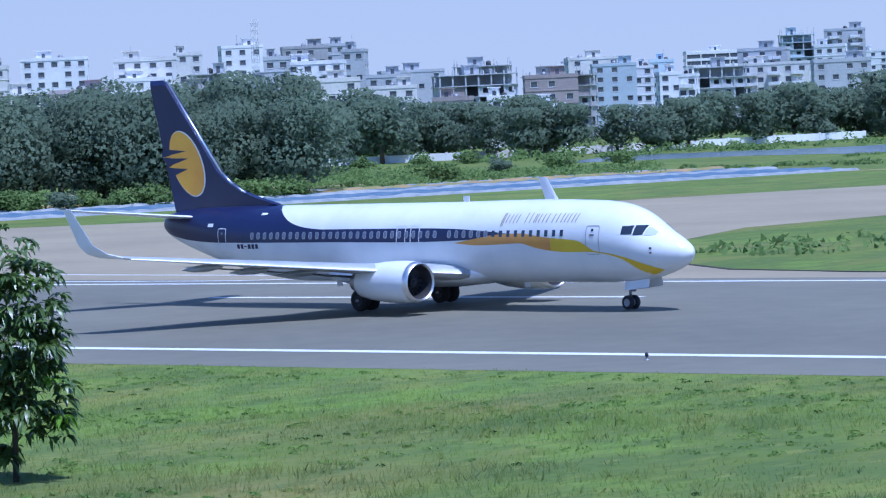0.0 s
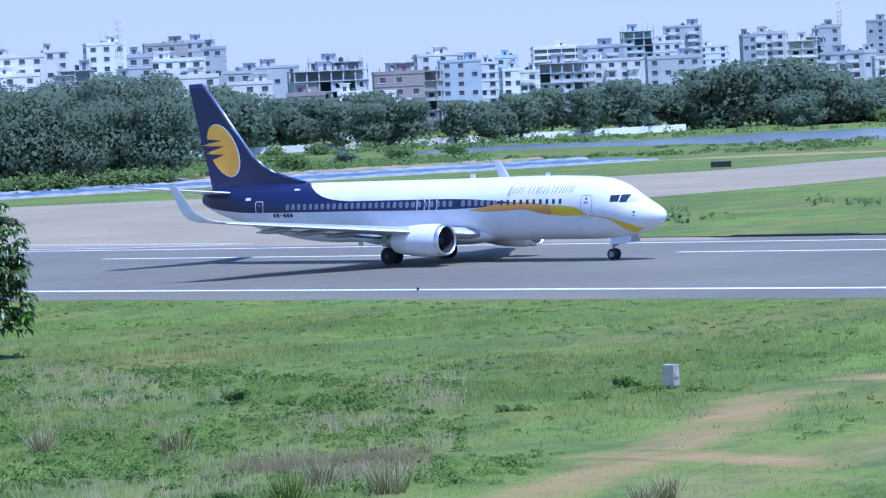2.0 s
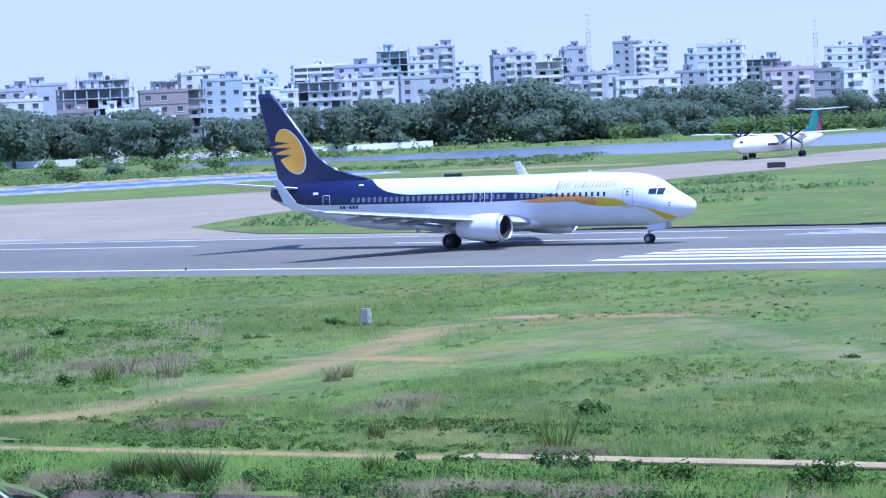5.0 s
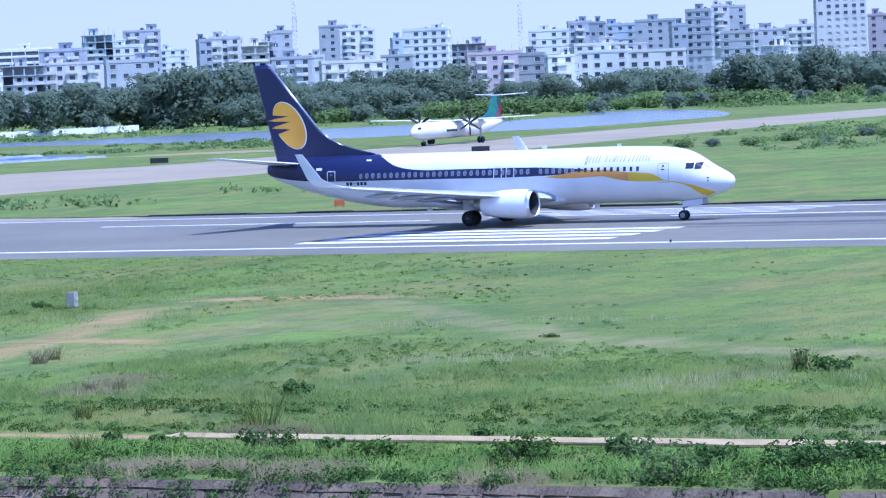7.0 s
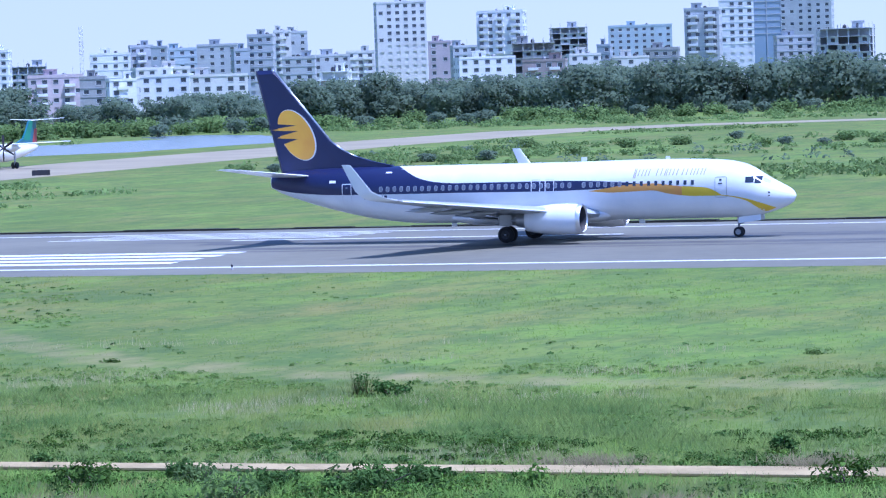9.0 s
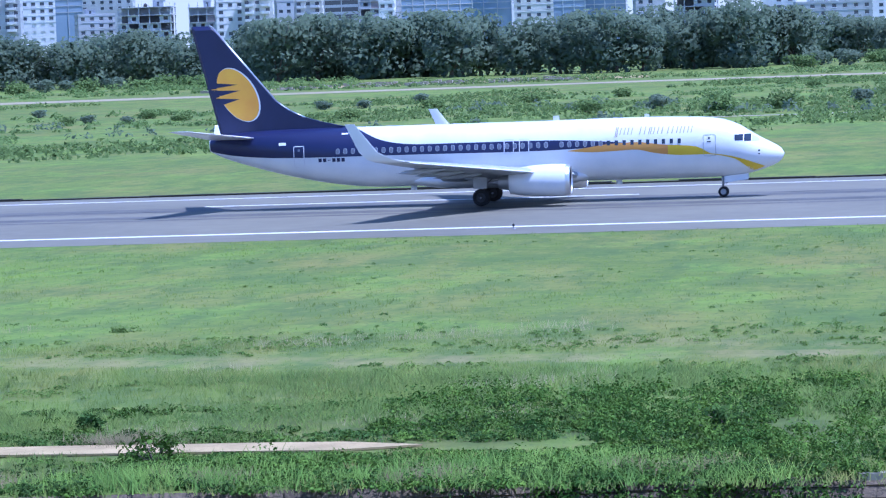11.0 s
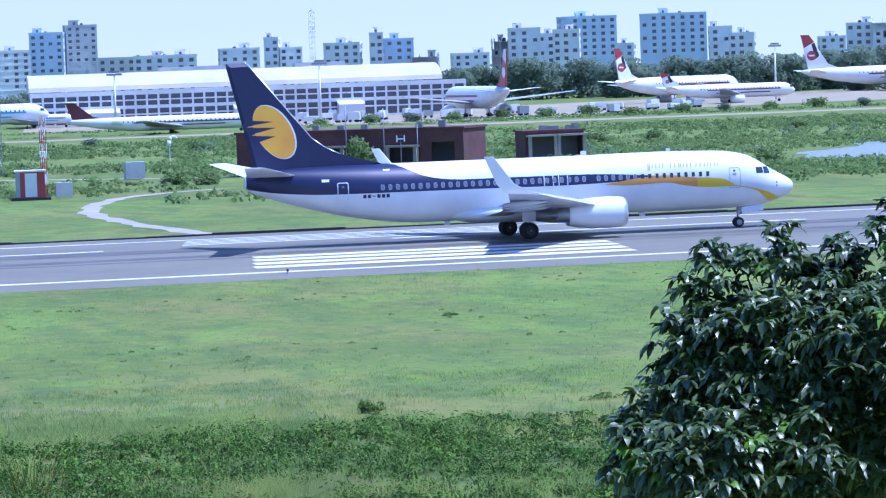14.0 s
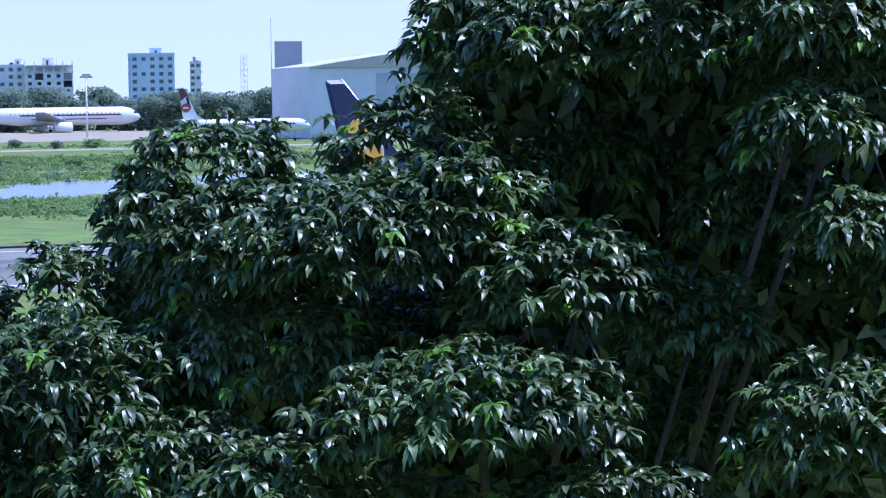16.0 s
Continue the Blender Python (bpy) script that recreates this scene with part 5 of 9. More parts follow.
apartment(77, 1492, 2, 13.7, 8.6, 37.3, "glass", "dark", 112)
apartment(91, 1353, -9, 19.3, 12.1, 25.4, "plain", "white", 113)
apartment(86, 1202, 5, 15.6, 10.2, 14.0, "balcony", "white", 114)
apartment(124, 1400, -13, 17.7, 11.4, 23.2, "plain", "cream", 115)
apartment(96, 1080, -5, 14.7, 8.8, 11.7, "balcony", "white", 116)
apartment(165, 1617, -1, 18.4, 11.6, 26.9, "plain", "white", 117)
apartment(186, 1645, -11, 16.5, 10.3, 35.5, "plain", "sky", 118)
apartment(203, 1652, 2, 15.2, 9.9, 38.9, "plain", "grey", 119)
apartment(209, 1493, -16, 34.0, 16.0, 21.3, "plain", "cream", 120)
apartment(203, 1373, -8, 25.7, 15.4, 20.6, "plain", "white", 121)
apartment(261, 1534, -5, 18.2, 11.4, 24.1, "plain", "white", 122)
apartment(281, 1559, -15, 6.8, 8.0, 28.6, "plain", "white", 123)
apartment(289, 1557, -2, 10.5, 8.0, 24.0, "plain", "white", 124)
apartment(298, 1476, -19, 16.2, 10.5, 24.5, "plain", "white", 125)
apartment(312, 1471, -12, 6.0, 8.0, 28.4, "plain", "white", 126)
apartment(326, 1489, -7, 13.0, 8.2, 25.8, "plain", "sky", 127)
apartment(333, 1467, -18, 11.8, 8.0, 17.6, "frame", "grey", 128)
apartment(388, 1610, -5, 17.6, 11.5, 18.7, "plain", "white", 129)
apartment(361, 1439, -22, 6.9, 8.0, 23.1, "frame", "raw", 130)
apartment(371, 1437, -14, 14.2, 8.5, 27.8, "plain", "white", 131)
apartment(385, 1454, -10, 8.1, 8.0, 25.2, "plain", "white", 132)
apartment(381, 1403, -20, 11.3, 8.0, 26.2, "plain", "white", 133)
apartment(420, 1511, -7, 25.6, 16.0, 33.3, "plain", "sky", 134)
apartment(447, 1540, -24, 8.5, 8.0, 20.5, "plain", "white", 135)
apartment(458, 1499, -17, 30.6, 15.3, 33.3, "plain", "sky", 136)
apartment(459, 1432, -13, 9.9, 8.0, 25.7, "plain", "white", 137)
apartment(462, 1410, -23, 11.2, 8.0, 22.7, "plain", "white", 138)
apartment(539, 1511, -11, 12.2, 8.0, 20.4, "plain", "white", 139)
apartment(500, 1365, -28, 11.1, 8.0, 24.9, "plain", "white", 140)
apartment(512, 1353, -21, 20.0, 12.0, 25.0, "frame", "white", 141)
apartment(544, 1317, -17, 18.5, 9.6, 28.4, "plain", "sky", 142)
apartment(671, 1566, -28, 5.6, 8.0, 27.7, "plain", "white", 143)
apartment(-800, 806, 44, 20, 11, 30, "plain", "white", 301)
apartment(-846, 815, 45, 18, 12, 31, "frame", "raw", 302)
apartment(-772, 748, 43, 17, 10, 27, "balcony", "cream", 303)
apartment(-905, 850, 46, 22, 12, 30, "plain", "grey", 304)
# lower houses that close the gaps of the western streets
for k, (az, d, w, h, style, paint) in enumerate(((-45.2, 1010, 15, 19, "frame", "cream"), (-44.3, 930, 13, 18, "balcony", "pink"), (-43.5, 1080, 18, 22, "plain", "white"), (-42.6, 960, 14, 17.5, "frame", "raw"), (-41.6, 1090, 16, 20, "balcony", "grey"),
                                                 (-40.6, 1000, 15, 18.5, "plain", "cream"), (-39.4, 1180, 20, 22, "plain", "grey"), (-38.3, 1190, 17, 23, "frame", "grey"), (-37.3, 1010, 14, 17, "plain", "brown"), (-36.6, 1230, 18, 24, "plain", "cream"), (-34.0, 1210, 16, 24, "balcony", "grey"))):
    apartment(d * math.sin(radians(az)), d * math.cos(radians(az)), -az + (9, -7, 4)[k % 3], w, 9, h, style, paint, 310 + k, bay=5.2)

# ---- trees ----
# aerial haze is put into the far leaves' paler, greyer base colour
LEAF_HAZED = leaf_material("tree_leaves", (0.150, 0.205, 0.140), (0.185, 0.245, 0.165), 0.85, 0.55, 0.12, 0.14, 0.2)
LEAF_SHRUB = leaf_material("shrub_leaves", (0.13, 0.205, 0.066), (0.185, 0.265, 0.088), 0.85, 0.45, 0.2, 0.3, 0.12)
BARK = material("bark", (0.12, 0.09, 0.065), (0.19, 0.15, 0.11), 2.0, 0.9, 0, 0.5, 0.5, "Object")


def leaf_quads(rng, centres, normals, size, droop=0.0, fuzz=0.7):
    """Small folded leaf sprays at the centres, turned at random about their normals."""
    n = len(centres)
    r = rng.normal(size=(n, 3))
    nrm = normals + r * fuzz
    nrm /= np.linalg.norm(nrm, axis=1, keepdims=True) + 1e-9
    t = np.cross(nrm, rng.normal(size=(n, 3)))
    t /= np.linalg.norm(t, axis=1, keepdims=True) + 1e-9
    s = np.cross(nrm, t)
    k = size * rng.uniform(0.55, 1.35, size=(n, 1))
    w = k * rng.uniform(0.45, 0.8, size=(n, 1))
    d = np.zeros((n, 3))
    d[:, 2] = -droop * k[:, 0]
    return np.stack([centres - t * k * 0.6, centres - s * w * 0.5 + nrm * k * 0.08, centres + t * k * 0.6 + d, centres + s * w * 0.5 + nrm * k * 0.1], 1)


def spray_mesh(name, rng, centres, normals, size, mat):
    """Small three-cornered leaf sprays, shaded softly by the crown's own roundness."""
    n = len(centres)
    nrm = normals + rng.normal(size=(n, 3)) * 0.45
    nrm /= np.linalg.norm(nrm, axis=1, keepdims=True) + 1e-9
    t = np.cross(nrm, rng.normal(size=(n, 3)))
    t /= np.linalg.norm(t, axis=1, keepdims=True) + 1e-9
    s = np.cross(nrm, t)
    k = size * rng.uniform(0.6, 1.4, size=(n, 1))
    pts = np.stack([centres + t * k * 0.62, centres - t * k * 0.4 + s * k * 0.5, centres - t * k * 0.4 - s * k * 0.5], 1).astype(np.float32)
    me = bpy.data.meshes.new(name)
    me.vertices.add(n * 3)
    me.vertices.foreach_set("co", pts.ravel())
    me.loops.add(n * 3)
    me.loops.foreach_set("vertex_index", np.arange(n * 3, dtype=np.int32))
    me.polygons.add(n)
    me.polygons.foreach_set("loop_start", np.arange(0, n * 3, 3, dtype=np.int32))
    me.update(calc_edges=True)
    me.materials.append(mat)
    soft = normals + [0, 0, 0.4] + rng.normal(size=(n, 3)) * 0.12
    soft /= np.linalg.norm(soft, axis=1, keepdims=True) + 1e-9
    me.normals_split_custom_set(np.repeat(soft, 3, 0).tolist())
    return me


def crown_points(rng, lumps, count, inner=0.72):
    """Points near the surfaces of overlapping lumps (centre, radii), thinned inside."""
    cen = np.array([l[:3] for l in lumps])
    rad = np.array([l[3:] for l in lumps])
    wgt = rad[:, 0] * rad[:, 1]
    pick = rng.choice(len(lumps), size=count, p=wgt / wgt.sum())
    v = rng.normal(size=(count, 3))
    v /= np.linalg.norm(v, axis=1, keepdims=True)
    rr = rng.uniform(inner, 1.08, size=(count, 1))
    return cen[pick] + v * rad[pick] * rr, v


def tree_kind(seed, high, wide, count, leaf=0.75, trunk=0.35, low=0.22, material_=None, label="", name="tree", stems=1):
    rng = np.random.default_rng(seed)
    ob = tagged(new(name), label or "broad dark green tree with a dense leafy crown", "tree", group="trees along the airfield")
    lumps = []
    for k in range(19):
        a = rng.uniform(0, 2 * np.pi)
        u = rng.uniform(low + 0.10, 0.88)
        reach = wide / 2 * math.sqrt(max(0.05, 1 - ((u - 0.5) / 0.55) ** 2)) * rng.uniform(0.2, 0.72)
        s = wide * rng.uniform(0.17, 0.28)
        lumps.append((reach * np.cos(a), reach * np.sin(a), u * high, s, s, s * 0.8))
    lumps.append((0, 0, high * 0.6, wide * 0.27, wide * 0.27, high * 0.27))
    pts, nrm = crown_points(rng, lumps, count, 0.84)
    keep = pts[:, 2] > low * high * 0.7
    keep &= pts[:, 2] < high
    part("crown", spray_mesh("crown", rng, pts[keep], nrm[keep], leaf, material_ or LEAF_HAZED), ob)
    b = Bag()
    for q in range(stems):
        ox, oy = (0, 0) if stems == 1 else (rng.uniform(-0.3, 0.3), rng.uniform(-0.3, 0.3))
        fork = Vector((rng.uniform(-0.4, 0.4), rng.uniform(-0.4, 0.4), high * (low + 0.12)))
        b.tube((ox, oy, -0.1), fork, trunk, trunk * 0.7, 8)
        for k in range(5):
            c = Vector(lumps[(k * 3 + q) % len(lumps)][:3])
            mid = fork.lerp(c, 0.5) + Vector((0, 0, -0.05 * high))
            b.tube(fork, mid, trunk * 0.5, trunk * 0.3, 6)
            b.tube(mid, c, trunk * 0.3, trunk * 0.08, 5)
    part("trunk", b.mesh("trunk", [BARK], True), ob)
    return ob


def polar(az, dist):
    return dist * math.sin(radians(az)), dist * math.cos(radians(az))


KINDS = [tree_kind(11, 12, 11, 3000, 0.62, low=0.14, stems=2), tree_kind(12, 12, 10, 2700, 0.6, low=0.10), tree_kind(13, 12, 13, 3300, 0.66, low=0.16, stems=2), tree_kind(14, 12, 9, 2400, 0.58, low=0.06), tree_kind(15, 12, 12, 3100, 0.64, low=0.12)]
GROVE = [tree_kind(24, 12, 11, 6800, 0.37, low=0.12, stems=2), tree_kind(25, 12, 12, 7200, 0.38, low=0.14), tree_kind(26, 12, 10, 6400, 0.36, low=0.10)]
DENSE = [tree_kind(16, 12, 12, 2600, 0.66, low=0.0), tree_kind(17, 12, 10, 2300, 0.64, low=0.0), tree_kind(18, 12, 13, 2800, 0.7, low=0.0)]
SHRUBS = [tree_kind(21, 3, 4.2, 800, 0.34, 0.1, 0.02, LEAF_SHRUB, "low round green shrub in the grass", "shrub"),
          tree_kind(22, 3, 5.0, 850, 0.36, 0.1, 0.0, LEAF_SHRUB, "low spreading green shrub in the grass", "shrub"),
          tree_kind(23, 3, 3.4, 750, 0.33, 0.1, 0.04, LEAF_HAZED, "dark green shrub in the grass", "shrub")]
for s in SHRUBS:
    tagged(s, category="shrub", group="shrubs on the airfield")
_used = set()


def plant(kinds, az, dist, high, rnd, wide=1.0):
    src = rnd.choice(kinds)
    x, y = polar(az, dist)
    base = 3.0 if src in SHRUBS else 12.0
    k = high / base
    m = pose(x, y, -0.05, 0, 0, rnd.uniform(0, 360)) @ Matrix.Diagonal((k * wide, k * wide, k, 1))
    if src.name not in _used:
        _used.add(src.name)
        src.matrix_basis = m
        return src
    c = copy_thing(src, Matrix.Identity(4))
    c.matrix_basis = m
    return c


def tree_row(a0, a1, d0, d1, high, gap, seed, kinds=None, spread=25, wide=1.0):
    """Trees along a line given by bearings and distances; gap in metres between them."""
    rnd = random.Random(seed)
    p, q = Vector(polar(a0, d0)), Vector(polar(a1, d1))
    n = max(1, int((q - p).length / gap))
    for i in range(n + 1):
        c = p.lerp(q, i / max(1, n))
        away = c.normalized()
        c = c + away * rnd.uniform(0, spread) + Vector((rnd.uniform(-1.5, 1.5), 0))
        plant(kinds or KINDS, math.degrees(math.atan2(c.x, c.y)), c.length, high * rnd.uniform(0.8, 1.12), rnd, wide)


# the long dense grove, then single rows with gaps, then the far belts
tree_row(-53, -40.0, 716, 800, 14.0, 4.6, 1, spread=45, wide=1.2)
tree_row(-50, -40.5, 725, 795, 12.0, 6.0, 101, spread=10, wide=1.25)
tree_row(-50.5, -40.7, 525, 548, 14.5, 5.2, 102, kinds=GROVE, spread=12, wide=1.05)
tree_row(-51.0, -40.9, 560, 575, 15.5, 6.5, 103, kinds=GROVE, spread=25, wide=1.05)
tree_row(-40.2, -37.6, 770, 770, 12.0, 4.2, 2, spread=25, wide=1.1)
tree_row(-37.8, -37.2, 765, 770, 10.5, 4.0, 3, spread=10, wide=1.1)
tree_row(-36.35, -35.3, 772, 772, 10.2, 4.6, 4, spread=12, wide=1.2)
tree_row(-34.95, -34.5, 800, 800, 10.5, 5, 5, spread=10, wide=1.1)
tree_row(-34.2, -32.4, 820, 815, 11.0, 5, 6, spread=40, wide=1.2)
tree_row(-32.4, -30.6, 830, 820, 14.0, 5, 7, kinds=DENSE, spread=60, wide=1.2)
tree_row(-31.2, -28.0, 800, 860, 8.5, 6, 8, kinds=DENSE, spread=30, wide=1.3)
tree_row(-30.4, -27.6, 860, 900, 12.0, 6, 9, kinds=DENSE, spread=60, wide=1.2)
tree_row(-27.8, -24.0, 880, 900, 8.5, 6, 10, kinds=DENSE, spread=80, wide=1.3)
tree_row(-26.5, -22.5, 920, 940, 7.0, 7, 11, kinds=DENSE, spread=60, wide=1.3)
tree_row(-24.5, -19.5, 980, 960, 9.5, 6, 12, kinds=DENSE, spread=80, wide=1.3)
tree_row(-22.5, -17.0, 960, 950, 12.5, 5.5, 13, kinds=DENSE, spread=70, wide=1.2)
tree_row(-18.0, -9.0, 920, 880, 14.0, 5.2, 14, kinds=DENSE, spread=80, wide=1.2)
tree_row(-11.5, -2.6, 870, 830, 16.0, 4.8, 15, kinds=DENSE, spread=60, wide=1.1)
tree_row(-3.2, 0.8, 900, 980, 13.0, 6, 16, kinds=DENSE, spread=80, wide=1.2)
tree_row(0.5, 6.5, 1050, 1080, 10.5, 7, 17, kinds=DENSE, spread=50, wide=1.2)
tree_row(13.2, 24.5, 1180, 1120, 13.5, 6, 18, kinds=DENSE, spread=90, wide=1.2)
tree_row(23.0, 31.0, 1150, 1150, 13.0, 7, 19, kinds=DENSE, spread=60, wide=1.2)
tree_row(25.8, 32.0, 880, 880, 9.0, 9, 20, kinds=DENSE, spread=30)
# undergrowth belts at the feet of the trees, beside the pond and on the far grass
LOW = SHRUBS
tree_row(-50, -41.0, 512, 532, 2.6, 4.2, 31, LOW, 10, 1.5)
tree_row(-40.8, -38.6, 690, 700, 2.6, 9, 32, LOW, 40, 1.4)
tree_row(-39.0, -36.5, 560, 600, 2.6, 12, 33, LOW, 60, 1.5)
tree_row(-31.0, -23.0, 800, 840, 4.0, 5, 35, LOW, 40, 1.5)
tree_row(-25.5, -12.0, 800, 830, 3.6, 6, 36, LOW, 60, 1.5)
tree_row(-23.6, -19.0, 430, 455, 1.2, 5, 38, LOW, 30, 1.8)
tree_row(-20.5, -9.0, 470, 490, 1.5, 7, 39, LOW, 90, 1.8)
tree_row(-15.0, 2.0, 450, 480, 1.5, 12, 40, LOW, 110, 1.6)
tree_row(-6.0, -1.5, 440, 440, 2.4, 8, 41, LOW, 40, 1.4)
tree_row(0.5, 9.0, 545, 520, 1.6, 14, 42, LOW, 110, 1.6)
tree_row(-2.5, 3.0, 800, 820, 4.0, 6, 43, LOW, 60, 1.5)
tree_row(8.5, 17.0, 372, 350, 1.5, 4.5, 44, LOW, 14, 1.7)
tree_row(14.5, 18.4, 365, 372, 1.7, 5, 45, LOW, 30, 1.7)
tree_row(13.0, 26.0, 470, 560, 1.6, 12, 46, LOW, 90, 1.7)
tree_row(8.0, 26.0, 770, 780, 2.2, 10, 48, LOW, 40, 1.6)

# ---- across the airfield: parked aircraft, terminal, sheds, masts ----
# red is muted, with the haze of the distant apron put into its colour
RED = material("red_paint", (0.38, 0.055, 0.06), (0.30, 0.045, 0.05), 0.5, 0.4, 0, 0, 0.2, "Object")
GREEN = material("green_paint", (0.02, 0.22, 0.14), (0.02, 0.17, 0.11), 0.5, 0.4, 0, 0, 0.2, "Object")
LIGHT_BLUE = material("light_blue_paint", (0.10, 0.42, 0.68), (0.08, 0.34, 0.60), 0.5, 0.4, 0, 0, 0.2, "Object")
MAROON = material("maroon_paint", (0.16, 0.03, 0.05), (0.12, 0.025, 0.04), 0.5, 0.4, 0, 0, 0.2, "Object")
TEAL_PAINT = material("teal_paint", (0.03, 0.16, 0.20), (0.03, 0.12, 0.17), 0.5, 0.4, 0, 0, 0.2, "Object")
RUST_WALL = material("rust_red_brickwork", (0.135, 0.058, 0.055), (0.085, 0.038, 0.038), 0.4, 0.85, 0, 0.3, 0.6)
ROOF_WHITE = material("white_roof_sheet", (0.56, 0.52, 0.44), (0.46, 0.43, 0.37), 0.1, 0.6, 0, 0.1, 0.4)
HANGAR_SKIN = material("pale_hangar_cladding", (0.72, 0.74, 0.76), (0.62, 0.64, 0.67), 0.08, 0.6, 0, 0.05, 0.3)


def tube_body(length, r, z, nose=2.0, tail=0.34):
    """Profile rings of a simple fuselage, from nose (x = 0) back to x = -length."""
    st = [(0, 0.03, -0.2), (0.012, 0.35, -0.16), (0.03, 0.6, -0.08), (0.06, 0.86, -0.02), (0.1, 1, 0), (1 - tail, 1, 0), (1 - tail * 0.5, 0.72, 0.22), (0.97, 0.32, 0.5), (1, 0.1, 0.62)]
    n, vs, fs = 20, [], []
    for u, k, up in st:
        for i in range(n):
            a = 2 * math.pi * i / n
            vs.append((-u * length, r * k * math.cos(a), z + r * up + r * k * math.sin(a)))
    for j in range(len(st) - 1):
        fs += [(j * n + i, j * n + (i + 1) % n, (j + 1) * n + (i + 1) % n, (j + 1) * n + i) for i in range(n)]
    fs += [tuple(range(n)), tuple(range((len(st) - 1) * n, len(st) * n))[::-1]]
    return vs, fs


def parked_jet(length, r, span, clear, body, fin_mat, fin_mark, label, t_tail=False, rear=False, emblem=None, stripe=None, name="parked_airliner", fin_k=1.0, prop=False):
    """A simple whole aircraft; nose at local x = 0, pointing along +x."""
    ob = tagged(new(name), label, "airplane")
    z = clear + r
    vs, fs = tube_body(length, r, z)
    part("fuselage", smooth_by_angle(mesh_of("fuselage", vs, fs, [body]), 60), ob)
    if stripe is not None:
        b = Bag()
        for s in (-1, 1):
            b.add([(-0.12 * length, s * (r + 0.02), z + 0.05 * r), (-0.66 * length, s * (r + 0.02), z + 0.05 * r), (-0.66 * length, s * (r + 0.02), z + 0.22 * r), (-0.12 * length, s * (r + 0.02), z + 0.22 * r)], [(0, 1, 2, 3)])
            b.add([(-0.2 * length, s * (r * 0.95 + 0.04), z - 0.35 * r), (-0.6 * length, s * (r * 0.95 + 0.04), z - 0.35 * r), (-0.6 * length, s * (r * 0.95 + 0.04), z - 0.2 * r), (-0.2 * length, s * (r * 0.95 + 0.04), z - 0.2 * r)], [(0, 1, 2, 3)])
        part("stripe", b.mesh("stripe", [stripe]), ob)
    wz = z - 0.5 * r if not prop else z + r * 0.95
    for s in (-1, 1):
        wx = -0.40 * length
        ch = length * 0.17 if not prop else 2.9
        sweep = 0.27 * span if not prop else 0.4
        rise = 0.05 * span if not prop else 0.4
        part("wing", chain([(wx, wx - ch, s * (r * 0.6 if not prop else 0.01), wz, 0.12, 0), (wx - sweep, wx - sweep - ch * 0.3 if not prop else wx - 2.2, s * span / 2, wz + rise, 0.1, 0)], WING_GREY if not prop else WHITE, "wing"), ob)
        hz = z + (0.45 * r if not t_tail else 0)
        fin_h = length * 0.185 * fin_k if not prop else 3.5
        top = z + r + fin_h
        if t_tail:
            part("stabilizer", chain([(-0.93 * length, -1.0 * length, s * 0.05, top, 0.1, 0), (-0.99 * length, -1.03 * length, s * span * (0.2 if not prop else 0.16), top + 0.2, 0.1, 0)], WHITE, "stabilizer"), ob)
        else:
            part("stabilizer", chain([(-0.86 * length, -0.96 * length, s * 0.3, hz, 0.1, 0), (-0.96 * length, -1.0 * length, s * span * 0.19, hz + 0.8, 0.1, 0)], WHITE, "stabilizer"), ob)
        er = r * 0.62
        b = Bag()
        if rear:
            ex, ey, ez = -0.72 * length, s * (r + er * 0.9), z + 0.35 * r
            er = r * 0.42
        elif prop:
            ex, ey, ez, er = -0.36 * length, s * 4.4, wz - 0.35, 0.62
        else:
            ex, ey, ez = wx - 0.02 * length, s * span * 0.16, wz - er * 1.15
        ln = er * 3.2 if not prop else 5.2
        b.lathe((ex, ey, ez), (-1, 0, 0), [(0.3 * er, 0.1 * er), (0.3 * er, 0.8 * er), (0, 0.88 * er), (0.1 * er, er), (ln * 0.6, er), (ln, er * 0.62), (ln * 0.95, er * 0.3)] if not prop else [(0, 0.05), (0.3, 0.4), (0.9, 0.62), (3.0, 0.7), (5.2, 0.2)], 16)
        part("engine", smooth_by_angle(b.mesh("engine", [WHITE]), 50), ob)
        b = Bag()
        gy = s * (r * 1.1 if not prop else 4.4)
        b.tube((-0.47 * length, gy, wz), (-0.47 * length, gy, 0.5), 0.16, n=8, slot=1)
        for q in (-0.3, 0.3):
            b.lathe((-0.47 * length, gy + q - 0.15, 0.5), (0, 1, 0), [(0, 0.05), (0, 0.45), (0.08, 0.5), (0.22, 0.5), (0.3, 0.45), (0.3, 0.05)], 14, 0)
        part("main_gear", b.mesh("main_gear", [RUBBER, GREY_METAL]), ob)
    b = Bag()
    b.tube((-0.12 * length, 0, z - 0.5 * r), (-0.12 * length, 0, 0.35), 0.1, n=8, slot=1)
    for q in (-0.3, 0.1):
        b.lathe((-0.12 * length, q, 0.35), (0, 1, 0), [(0, 0.05), (0, 0.32), (0.1, 0.35), (0.2, 0.32), (0.2, 0.05)], 14, 0)
    part("nose_gear", b.mesh("nose_gear", [RUBBER, GREY_METAL]), ob)
    base = z + r * 0.8
    out = [(-0.80 * length, base), (-0.86 * length, base + fin_h * 0.16), (-0.955 * length, top), (-1.0 * length, top), (-0.965 * length, base)]
    if prop:
        out = [(-0.72 * length, base), (-0.84 * length, base + fin_h * 0.3), (-0.905 * length, top), (-0.99 * length, top), (-0.97 * length, base)]
    fin = part("fin", plate("fin", out, 0.16, [fin_mat], 0.06), ob)
